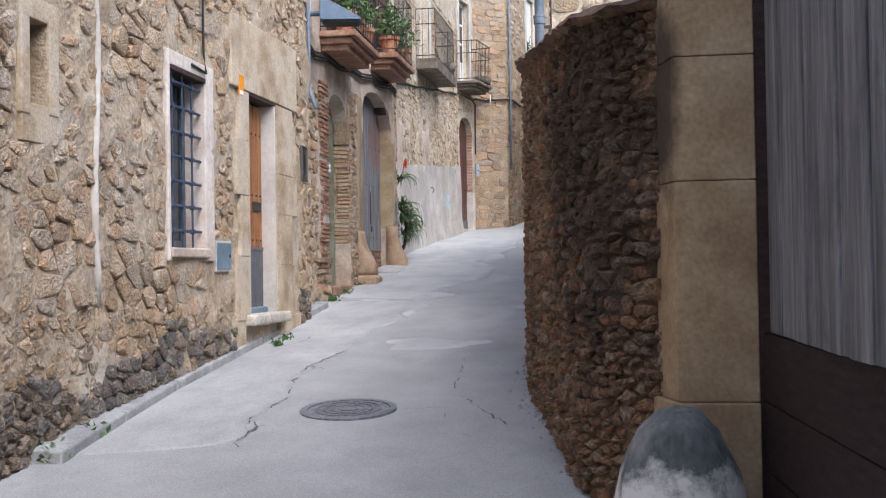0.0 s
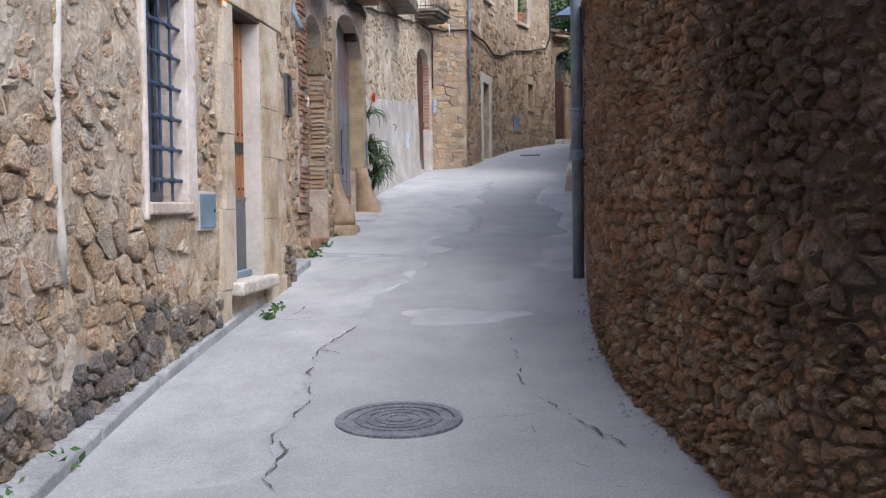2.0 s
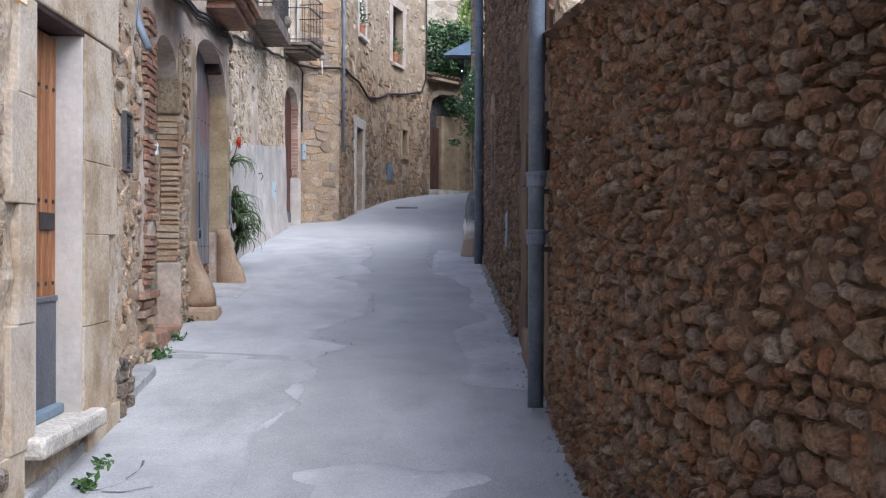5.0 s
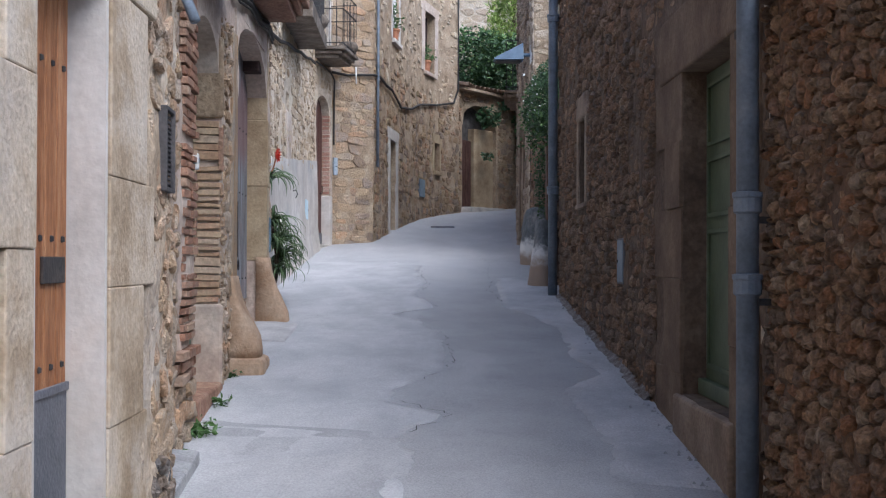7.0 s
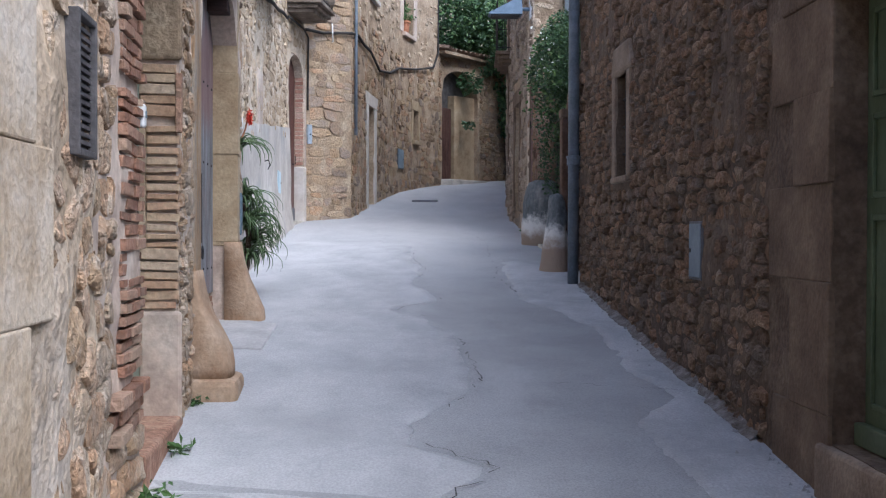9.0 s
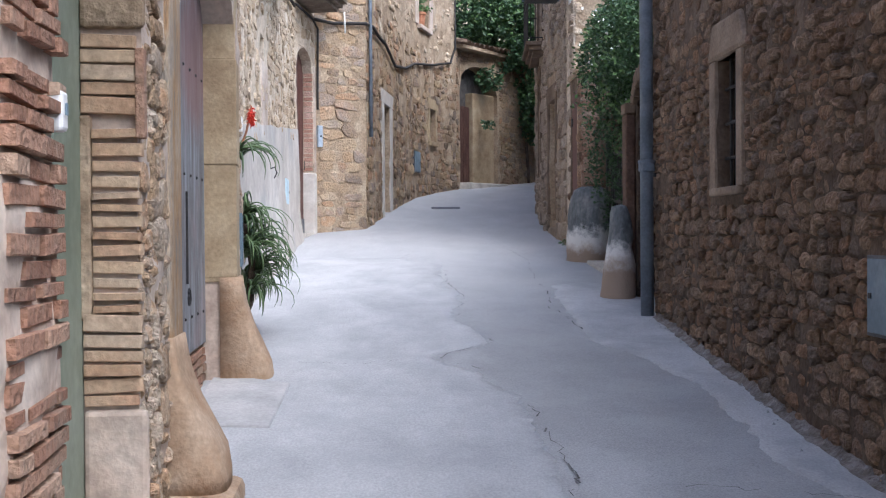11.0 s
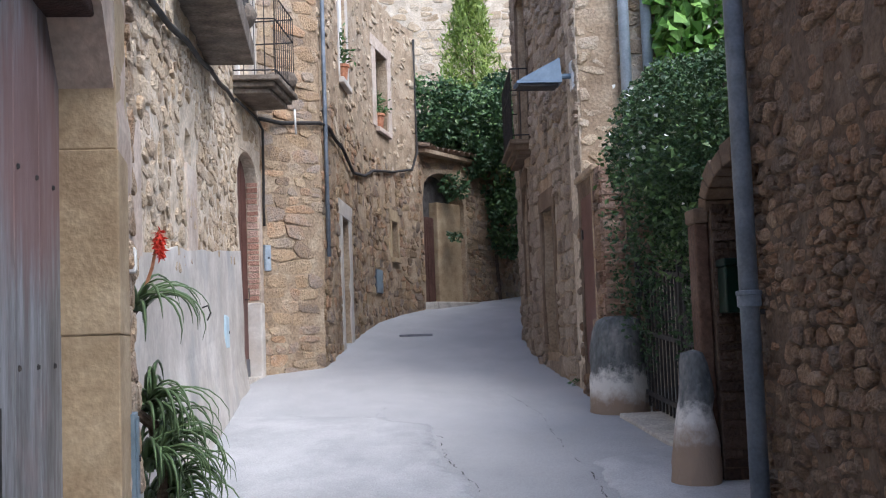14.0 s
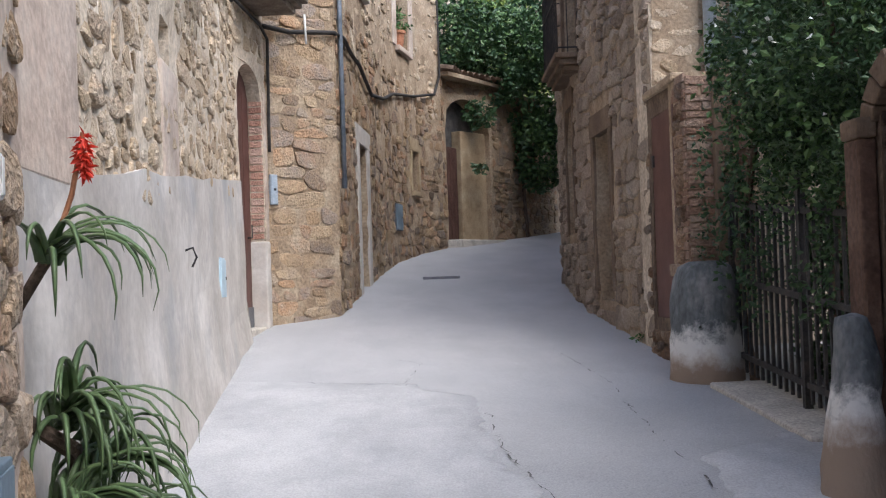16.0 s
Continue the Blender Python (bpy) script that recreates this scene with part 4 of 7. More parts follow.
# ---- Things on the left. ----
def stone_blocks(owner, face, spans, mat, d0=-0.06, bevel=0.006, name="stone_block", seed=1):
    """Dressed blocks (s0, s1, z0, z1, d) with small gaps."""
    rng = random.Random(seed)
    for s0, s1, z0, z1, d in spans:
        j = 0.0004
        bm = face.block(s0 + j, s1 - j, z0 + j, z1 - j, d0, d + rng.uniform(-0.004, 0.006), bevel)
        part(name, bm, mat, owner)


def kerb():
    line = Face([(-0.40, 1.15), (-0.46, 1.8), (-0.585, 3.1), (-0.645, 4.7), (-0.72, 6.5), (-0.79, 8.1)], 1)
    rng = random.Random(5)
    y = 1.15
    while y < 8.0:
        w = rng.uniform(0.85, 1.15)
        e = min(y + w, 8.1)
        z0, z1 = ground_z(0, y), ground_z(0, e)
        bm = bmesh.new()
        q = line.p
        a, b = y + 0.006, e - 0.006
        lift = 0.075
        hexa(bm, [q(a, z0 - 0.2, -0.30), q(a, z0 - 0.2, 0.0), q(b, z1 - 0.2, 0.0), q(b, z1 - 0.2, -0.30),
                  q(a, z0 + lift + 0.02, -0.30), q(a, z0 + lift, -0.005), q(b, z1 + lift, -0.005), q(b, z1 + lift + 0.02, -0.30)], 0.014)
        solid("kerb_stone", bm, KERB_MAT, "grey concrete kerb stone along the house wall", "kerb", group="kerb stones")
        y = e


kerb()


def manhole():
    cx, cy, r = 0.905, 2.62, 0.33
    z = ground_z(cx, cy)
    base = thing("manhole_cover", (cx, cy, z), "round grey cast iron manhole cover set in the lane", "manhole cover")

    def disc(r0, r1, h0, h1, n=40):
        bm = bmesh.new()
        rings = []
        for r, h in ((r0, h0 - 0.02), (r0, h1), (r1, h1), (r1, h0 - 0.02)):
            rings.append([bm.verts.new((cx + r * math.cos(2 * math.pi * k / n), cy + r * math.sin(2 * math.pi * k / n), h + ground_z(0, cy + r * math.sin(2 * math.pi * k / n)))) for k in range(n)])
        for a, b in zip(rings, rings[1:]):
            for k in range(n):
                bm.faces.new((a[k], a[(k + 1) % n], b[(k + 1) % n], b[k]))
        return bm
    part("frame", disc(r * 0.86, r, 0, 0.016), CAST_IRON, base)
    bm = bmesh.new()
    lathe(0, 0, [(r * 0.84, -0.02), (r * 0.84, 0.012), (0.001, 0.012)], 40, bm)
    for v in bm.verts:
        v.co += Vector((cx, cy, ground_z(0, cy + v.co.y)))
    part("cover", bm, CAST_IRON, base)
    for k in range(1, 5):
        part("rib_ring", disc(r * (0.16 * k), r * (0.16 * k + 0.05), 0, 0.018, 32), CAST_IRON, base)


manhole()


def crack(pts, width, seed):
    """An open joint in the surface: a thin sunken-looking ragged strip."""
    rng = random.Random(seed)
    line = []
    for (x0, y0), (x1, y1) in zip(pts, pts[1:]):
        n = max(2, int(math.hypot(x1 - x0, y1 - y0) / 0.05))
        for k in range(n):
            u = k / n
            line.append((x0 + (x1 - x0) * u + rng.gauss(0, 0.011), y0 + (y1 - y0) * u + rng.gauss(0, 0.02)))
    bm = bmesh.new()
    prev = None
    hole = 0
    for i, (x, y) in enumerate(line):
        hole = hole - 1 if hole else (rng.randrange(2, 6) if rng.random() < 0.16 else 0)
        a = line[min(i + 1, len(line) - 1)]
        b = line[max(i - 1, 0)]
        d = Vector((a[0] - b[0], a[1] - b[1]))
        d = d.normalized() if d.length else Vector((0, 1))
        n = Vector((-d.y, d.x)) * width * rng.uniform(0.06, 1.0) * 0.3
        z = ground_z(x, y) + 0.012 * noise.noise(Vector((x * 0.9, y * 0.5, 0.3))) + 0.0115
        v = [bm.verts.new((x + n.x, y + n.y, z)), bm.verts.new((x - n.x, y - n.y, z))]
        if prev and not hole:
            bm.faces.new((prev[0], prev[1], v[1], v[0]))
        prev = v
    ob = solid("crack", bm, BLACK_GAP, "dark ragged crack in the lane surface", "crack", group="cracks in the lane", kind="stuff")


crack([(1.23, 2.64), (1.5, 2.70), (1.75, 2.75)], 0.034, 1)
crack([(1.75, 2.75), (1.9, 2.5), (1.99, 2.31), (2.08, 2.1)], 0.026, 2)
crack([(1.75, 2.75), (1.53, 3.26), (1.45, 3.9), (1.38, 4.63)], 0.02, 3)
crack([(0.45, 1.68), (0.45, 2.08), (0.33, 2.26), (0.36, 3.0), (0.2, 3.6), (0.12, 4.28), (0.25, 5.13)], 0.024, 4)
crack([(0.45, 1.68), (0.62, 1.45)], 0.04, 5)
crack([(0.45, 2.08), (0.55, 2.12)], 0.03, 15)
crack([(0.12, 4.28), (0.32, 4.1)], 0.02, 16)
crack([(1.8, 1.96), (1.93, 1.72), (2.05, 1.53)], 0.022, 6)
crack([(-0.6, 5.2), (-0.52, 5.25), (-0.34, 5.4), (-0.32, 5.59), (-0.34, 5.95)], 0.024, 7)
crack([(-0.52, 5.25), (-0.25, 5.3), (-0.12, 5.35)], 0.04, 8)
crack([(1.23, 2.5), (1.6, 2.42), (1.75, 2.75)], 0.012, 17)


def lane_z(x, y):
    return ground_z(x, y) + 0.012 * noise.noise(Vector((x * 0.9, y * 0.5, 0.3)))


def border(pts, y):
    for (ya, xa), (yb, xb) in zip(pts, pts[1:]):
        if ya <= y <= yb:
            u = (y - ya) / (yb - ya)
            return xa + (xb - xa) * u * u * (3 - 2 * u)
    return pts[-1][1]


def concrete_skin(pts, side, mat, seed, label):
    """A later layer of concrete from the house wall out to a broken edge; side -1 lies on the low-x side of the edge."""
    bm = bmesh.new()
    y0, y1 = pts[0][0], pts[-1][0]
    n = int((y1 - y0) / 0.025)
    prev = None
    for i in range(n + 1):
        y = y0 + (y1 - y0) * i / n
        e = border(pts, y) + 0.07 * noise.noise(Vector((y * 2.3, seed, 0))) + 0.04 * noise.noise(Vector((y * 7.0, seed, 3))) + 0.016 * noise.noise(Vector((y * 23.0, seed, 5)))
        row = []
        for w, lift in ((0.0, -0.006), (0.004, 0.006), (0.09, 0.009), (0.35, 0.008), (0.8, 0.008), (1.3, 0.008), (1.9, 0.008)):
            x = e + side * w
            row.append(bm.verts.new((x, y, lane_z(x, y) + lift)))
        if prev:
            for k in range(len(row) - 1):
                bm.faces.new((prev[k], prev[k + 1], row[k + 1], row[k]))
        prev = row
    ob = solid("concrete_layer", bm, mat, label, "street", "structure", smooth=True)
    return ob


LEFT_EDGE = [(7.9, -1.0), (8.4, 0.1), (8.85, 0.29), (9.25, 0.52), (9.75, 0.14), (11.1, 0.57), (12.7, 0.52), (13.4, 0.32), (13.9, 0.03), (14.4, 0.46),
             (15.7, 0.26), (16.9, 0.37), (17.6, 0.24), (19.4, 0.26), (20.0, -0.1), (20.4, -1.0), (20.6, -1.7)]
RIGHT_EDGE = [(7.6, 1.9), (7.8, 1.43), (8.5, 1.48), (10.1, 1.40), (10.7, 1.75), (11.3, 1.62), (13.0, 1.66), (13.75, 1.5), (14.6, 1.22), (16.7, 1.26), (17.4, 1.3), (17.9, 1.9)]
concrete_skin(LEFT_EDGE, -1, SKIN_PALE, 3, "pale later concrete along the house fronts with a broken edge")
NEAR_EDGE = [(1.2, -0.6), (1.7, 0.42), (2.26, 0.33), (3.0, 0.36), (3.6, 0.2), (4.28, 0.13), (5.1, 0.24), (6.6, 0.16), (7.1, 0.31), (7.6, 0.25), (8.4, 0.36), (8.8, 0.2), (9.1, -0.8)]
concrete_skin(NEAR_EDGE, -1, SKIN_NEAR, 5, "slightly paler worn strip along the kerb")
concrete_skin(RIGHT_EDGE, 1, SKIN_GREY, 9, "worn grey concrete strip along the shaded wall")
for k, (a, b) in enumerate(((8.8, 9.7), (10.4, 12.6), (13.5, 14.6), (15.6, 18.9))):
    crack([(border(LEFT_EDGE, a + (b - a) * i / 6) + 0.05, a + (b - a) * i / 6) for i in range(7)], 0.02, 30 + k)
crack([(1.24, 17.3), (1.12, 16.0), (1.19, 15.4), (1.24, 14.7)], 0.022, 41)
crack([(1.21, 21.7), (1.32, 19.8), (1.24, 18.7), (1.2, 17.4)], 0.018, 42)
crack([(-0.96, 20.34), (-0.2, 20.0), (-0.02, 21.1), (-0.23, 21.4)], 0.016, 43)
crack([(1.95, 10.74), (1.45, 10.95), (1.04, 11.05)], 0.016, 44)
crack([(0.1, 13.9), (-0.5, 13.7), (-0.95, 13.8)], 0.016, 45)


def cement_patch(cx, cy, rx, ry, seed):
    """A thin feathered skin of newer cement on the lane."""
    rng = random.Random(seed)
    bm = bmesh.new()
    n = 40
    rim = []
    for k in range(n):
        a = 2 * math.pi * k / n
        w = 1 + 0.16 * math.sin(3 * a + 1) + 0.1 * math.sin(5 * a) + rng.uniform(-0.05, 0.05)
        x, y = cx + rx * w * math.cos(a), cy + ry * w * math.sin(a)
        rim.append((x, y))
    rows = []
    for f, lift in ((1.0, -0.004), (0.97, 0.003), (0.5, 0.006)):
        rows.append([bm.verts.new((cx + (x - cx) * f, cy + (y - cy) * f,
                                   ground_z(0, cy + (y - cy) * f) + 0.012 * noise.noise(Vector(((cx + (x - cx) * f) * 0.9, (cy + (y - cy) * f) * 0.5, 0.3))) + lift)) for x, y in rim])
    for a, b in zip(rows, rows[1:]):
        for k in range(n):
            bm.faces.new((a[k], a[(k + 1) % n], b[(k + 1) % n], b[k]))
    bm.faces.new(rows[-1])
    solid("cement_patch", bm, SKIN_PALE, "pale smooth cement patch on the lane surface", "patch", kind="stuff", smooth=True)


cement_patch(0.95, 5.45, 0.46, 0.34, 3)
cement_patch(0.17, 7.35, 0.13, 0.85, 4)


def niche():
    base = thing("slit_window", F1.p(1.28, 2.07), "narrow blind slit window with stone frame in the rubble wall", "window")
    stone_blocks(base, F1, [(1.07, 1.17, 2.0, 2.6, 0.016), (1.40, 1.52, 2.02, 2.6, 0.016), (1.06, 1.54, 2.57, 2.7, 0.018), (1.08, 1.5, 1.84, 2.07, 0.018)], DRESSED, seed=2)
    # The dark mortar puts the slit's shade into the panel's colour.
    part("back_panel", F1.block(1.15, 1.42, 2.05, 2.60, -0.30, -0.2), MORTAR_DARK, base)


niche()


def barred_window():
    s0, s1, z0, z1 = 3.28, 4.02, 1.25, 2.65
    base = thing("barred_window", F1.p(3.6, z0), "tall window behind a blue-black iron grille with white reveals", "window")
    d = -0.16
    part("pane", F1.block(s0 + 0.07, s1 - 0.05, z0 + 0.07, z1 - 0.07, d - 0.03, d - 0.01), GLASS, base)
    for a, b, c, e in ((s0, s0 + 0.07, z0, z1), (s1 - 0.07, s1, z0, z1), (s0 + 0.07, s1 - 0.07, z0, z0 + 0.07), (s0 + 0.07, s1 - 0.07, z1 - 0.07, z1)):
        part("frame_bar", F1.block(a, b, c, e, d - 0.04, d + 0.01, 0.005), METAL_DARK, base)
    sur = 0.06
    for a, b, c, e in ((s0 - sur, s0 - 0.002, z0 - 0.10, z1 + 0.12), (s1 + 0.002, s1 + 0.2, z0 - 0.10, z1 + 0.12), (s0, s1, z1 + 0.002, z1 + 0.12)):
        part("plaster_band", F1.block(a, b, c, e, -0.1, 0.028, 0.012), PLASTER_ROSE, base)
    for a, b in ((s0 - 0.02, s0 + 0.004), (s1 - 0.004, s1 + 0.02)):
        part("reveal", F1.block(a, b, z0, z1, -0.3, 0.02), PLASTER_ROSE, base)
    part("sill", F1.block(s0 - 0.03, s1 + 0.05, z0 - 0.07, z0 + 0.004, -0.2, 0.05, 0.012), PLASTER_PINK, base)
    part("lintel_board", F1.block(s0, s1, z1 - 0.035, z1 + 0.006, -0.2, 0.035, 0.004), WOOD_BROWN, base)
    grille = thing("window_grille", F1.p(3.6, z0 + 0.1), "blue-black wrought iron grille in front of the window", "grille")
    for k in range(3):
        s = s0 + 0.13 + 0.21 * k
        part("upright_bar", tube([F1.p(s, z0 + 0.01, -0.02), F1.p(s, z1 - 0.02, -0.02)], 0.0095, 8), IRON, grille)
    n = 7
    for k in range(n):
        z = z0 + 0.14 + (z1 - z0 - 0.24) * k / (n - 1)
        part("cross_bar", tube([F1.p(s0 - 0.01, z, -0.02), F1.p(s1 + 0.01, z, -0.02)], 0.012, 8), IRON, grille)
        for j in range(3):
            s = s0 + 0.13 + 0.21 * j
            part("collar", F1.block(s - 0.02, s + 0.02, z - 0.018, z + 0.018, -0.037, -0.003, 0.004), IRON, grille)


barred_window()


def meter_box(name, face, s0, s1, z0, z1, mat, label, d=0.035, frame_mat=None):
    base = thing(name, face.p((s0 + s1) / 2, z0), label, "meter box")
    w = min(0.016, (s1 - s0) * 0.1)
    part("frame", face.block(s0 - w, s1 + w, z0 - w, z1 + w, -0.02, d * 0.8, 0.004), frame_mat or METAL_DARK, base)
    leaf = part("door", face.block(s0, s1, z0, z1, d * 0.8, d, 0.003), mat, base)
    zc = (z0 + z1) / 2
    part("lock", face.block(s1 - 0.05, s1 - 0.025, zc - 0.012, zc + 0.012, d, d + 0.006), DARK_IRON, leaf)


meter_box("meter_box", F1, 4.25, 4.59, 1.08, 1.31, METAL_PANEL, "blue grey metal meter box door with pale frame in the wall", frame_mat=PLASTER_WHITE)

sign = thing("house_sign", F1.p(4.9, 2.66), "small orange and white enamel plate beside the door", "sign")
part("plate", F1.block(4.84, 4.97, 2.65, 2.83, 0.028, 0.036, 0.002), ORANGE, sign)
part("white_band", F1.block(4.86, 4.95, 2.655, 2.69, 0.036, 0.038), WHITE_PAINT, sign)


def front_door():
    s0, s1, z0, z1 = 5.13, 5.90, 0.66, 2.69
    base = thing("wooden_door", F1.p(5.5, z0), "varnished brown plank door with metal kick plate", "door")
    d = -0.11
    n = 6
    w = (s1 - s0 - 0.06) / n
    for k in range(n):
        a = s0 + 0.03 + w * k
        part("plank", F1.block(a + 0.003, a + w - 0.003, z0 + 0.62, z1 - 0.03, d - 0.05, d, 0.004), WOOD_DOOR, base)
    part("kick_plate", F1.block(s0 + 0.03, s1 - 0.03, z0 + 0.03, z0 + 0.615, d - 0.045, d + 0.004, 0.004), METAL_DARK, base, "dark grey mesh metal kick plate")
    part("weather_bar", F1.block(s0 + 0.03, s1 - 0.03, z0 + 0.005, z0 + 0.06, d - 0.03, d + 0.05, 0.01), METAL_PANEL, base, "blue grey metal weather bar")
    part("ledge", F1.block(s0 + 0.03, s1 - 0.03, z0 + 0.605, z0 + 0.635, d - 0.03, d + 0.012, 0.003), METAL_DARK, base)
    part("letter_slot", F1.block(s0 + 0.45, s0 + 0.68, z0 + 0.98, z0 + 1.07, d, d + 0.014, 0.004), DARK_IRON, base, "dark metal letter slot")
    rng = random.Random(2)
    for z in (z0 + 0.7, z0 + 1.13, z0 + 1.72):
        for k in range(n):
            c = F1.p(s0 + 0.03 + w * (k + 0.5), z, d)
            part("stud", lathe(c.x, c.y, [(0.001, z - 0.012), (0.011, z - 0.008), (0.011, z + 0.008), (0.001, z + 0.012)], 6), DARK_IRON, base)
    part("back_board", F1.block(s0, s1, z0, z1, d - 0.12, d - 0.06), WOOD_BROWN, base)
    # surround
    frame_thing = thing("door_surround", F1.p(5.45, 0.5), "dressed sandstone doorway with deep white plastered reveal", "door surround")
    stone_blocks(frame_thing, F1, [(5.92, 6.50, 0.62, 1.12, 0.03), (5.92, 6.42, 1.12, 1.62, 0.035), (5.92, 6.60, 1.62, 2.02, 0.03), (5.92, 6.46, 2.02, 2.70, 0.035),
                                   (4.78, 5.11, 0.62, 1.2, 0.03), (4.88, 5.11, 1.2, 1.75, 0.03), (4.76, 5.11, 1.75, 2.25, 0.03), (4.86, 5.11, 2.25, 2.70, 0.03),
                                   (6.0, 6.7, 0.35, 0.62, 0.025), (4.62, 5.0, 0.3, 0.62, 0.02)], DRESSED, seed=4)
    part("lintel", F1.block(4.66, 6.62, 2.71, 3.36, -0.1, 0.035, 0.012), DRESSED, frame_thing)
    # Dark strip that stands for the shadowed underside of the lintel.
    part("lintel_shade_strip", F1.block(5.1, 6.3, 2.68, 2.707, -0.2, 0.025, 0.004), WOOD_BROWN, frame_thing)
    part("reveal", F1.block(5.885, 5.915, 0.66, 2.69, -0.3, 0.02), PLASTER_WHITE, frame_thing)
    part("reveal", F1.block(5.115, 5.142, 0.66, 2.69, -0.3, 0.02), PLASTER_WHITE, frame_thing)
    step = solid("door_step", F1.block(5.0, 6.1, 0.565, 0.665, -0.25, 0.11, 0.022), STEP_MAT, "worn pale stone step below the wooden door", "step")


front_door()


def vent():
    s0, s1, z0, z1 = 6.80, 7.03, 2.02, 2.39
    base = thing("wall_vent", F1.p(6.9, z0), "dark grey metal mesh vent plate on the stone jamb", "vent")
    t = 0.018
    for a, b, c, e in ((s0, s0 + t, z0, z1), (s1 - t, s1, z0, z1), (s0 + t, s1 - t, z0, z0 + t), (s0 + t, s1 - t, z1 - t, z1)):
        part("frame_bar", F1.block(a, b, c, e, 0.0, 0.04, 0.003), VENT_METAL, base)
    part("backing", F1.block(s0 + t, s1 - t, z0 + t, z1 - t, 0.0, 0.015), DARK_IRON, base)
    for k in range(1, 16):
        z = z0 + t + (z1 - z0 - 2 * t) * k / 16
        part("slat", F1.block(s0 + t, s1 - t, z - 0.005, z + 0.005, 0.015, 0.026), VENT_METAL, base)


vent()


def cable(name, pts, r, label, mat=CABLE, n=6, group=""):
    return solid(name, tube(pts, r, n), mat, label, "cable" if "cable" in name else "pipe", group=group, smooth=True)


cable("wall_cable", [F1.p(3.98, 7.0, 0.03), F1.p(3.98, 4.0, 0.03), F1.p(3.99, 2.86, 0.03), F1.p(4.02, 2.70, 0.04), F1.p(3.7, 2.72, 0.04)], 0.011, "thin dark cable running down to the window lintel")
solid("mortar_seam", tube([F1.p(2.03 + 0.03 * math.sin(z * 3.1), z, 0.012) for z in [0.85 + 0.22 * i for i in range(21)]], [0.02 + 0.012 * abs(math.sin(i * 1.7)) for i in range(21)], 6), PLASTER_WHITE,
      "uneven white mortar seam running up the rubble wall", "trim", "structure", smooth=True)
cable("drain_pipe", [F2.p(7.28, 7.5, 0.06), F2.p(7.28, 4.0, 0.06), F2.p(7.28, 3.2, 0.06), F2.p(7.26, 3.0, 0.09), F2.p(7.2, 2.84, 0.15)], 0.026, "dark grey pipe with a bent lower end between two houses", PIPE, 10)
cable("wall_cable", [F2.p(7.36, 7.5, 0.03), F2.p(7.36, 3.6, 0.03)], 0.010, "thin dark cable running down between two houses")


def arch_door(name, face, s0, s1, z0, z1, rise, d, mat, label, planks=5):
    base = thing(name, face.p((s0 + s1) / 2, z0), label, "door")
    w = (s1 - s0) / planks
    for k in range(planks):
        a, b = s0 + w * k + 0.004, s0 + w * (k + 1) - 0.004

        def head(s):
            u = (s - s0) / (s1 - s0)
            return z1 - rise + rise * math.sqrt(max(0, 1 - (2 * u - 1) ** 2))
        bm = bmesh.new()
        q = face.p
        hexa(bm, [q(a, z0, d - 0.05), q(a, z0, d), q(b, z0, d), q(b, z0, d - 0.05), q(a, head(a) + 0.05, d - 0.05), q(a, head(a) + 0.05, d), q(b, head(b) + 0.05, d), q(b, head(b) + 0.05, d - 0.05)], 0.004)
        part("plank", bm, mat[k] if isinstance(mat, list) else mat, base)
    return base


# First arched doorway of the second house: sage door, brick reveals.
arch_door("green_door", F2, 8.9, 10.05, 0.85, 3.32, 0.34, -0.19, SAGE_PAINT, "sage green painted plank door in a brick arch", 3)
solid("door_sill", F2.block(8.92, 10.1, 0.5, 0.86, -0.3, 0.03, 0.02), SLAB_RED, "red brick sill under the sage green door", "sill")
R1 = Face([F2.p(10.045, 0, -0.19).xy, F2.p(10.045, 0, 0.03).xy], 1, by="m")
pier1 = thing("brick_jamb", F2.p(10.05, 0.8), "worn brick jamb with deep open joints on a rendered base", "door jamb")
bricks(pier1, R1, 0.0, 0.21, 1.42, 1.72, BRICK_TAN, h=0.058, w=0.21, depth=(0.012, 0.03), joint=0.012, seed=31, stagger=False)
bricks(pier1, R1, 0.03, 0.22, 1.74, 2.42, BRICK_TAN, h=0.052, w=0.19, depth=(0.012, 0.032), joint=0.02, seed=32, stagger=False)
bricks(pier1, R1, 0.0, 0.21, 2.43, 2.72, BRICK_TAN, h=0.062, w=0.21, depth=(0.02, 0.03), joint=0.01, seed=38, stagger=False)
part("rendered_edge", R1.block(-0.005, 0.035, 1.72, 2.43, -0.02, 0.022, 0.008), MORTAR_OCHRE, pier1)
part("upright_brick", R1.block(0.19, 0.222, 2.35, 2.66, -0.02, 0.036, 0.006), BRICK[0], pier1, "upright red brick")
part("rendered_top", R1.block(0.0, 0.222, 2.73, 3.3, -0.02, 0.03, 0.02), MORTAR_OCHRE, pier1)
part("rendered_base", R1.block(0.0, 0.222, 0.75, 1.41, -0.02, 0.018, 0.02), PLASTER_PINK, pier1)
rubble(wall_house2, F2, 10.05, 10.62, lambda s: 0.9, 3.5, STONE_WARM, h=(0.05, 0.14), ratio=(0.8, 1.8), depth=(-0.002, 0.028), joint=0.014, angular=True, near=(10, 10.7, 3.4), seed=39, single=70, jitter=0.34, squash=1.3)
pier1b = thing("brick_jamb", F2.p(8.75, 0.8), "worn red brick jamb with deep open joints in rubble", "door jamb")
bricks(pier1b, F2, 8.42, 8.9, 1.25, 3.35, BRICK[0], h=0.052, w=0.26, depth=(0.012, 0.04), joint=0.016, seed=33, skip=0.08)
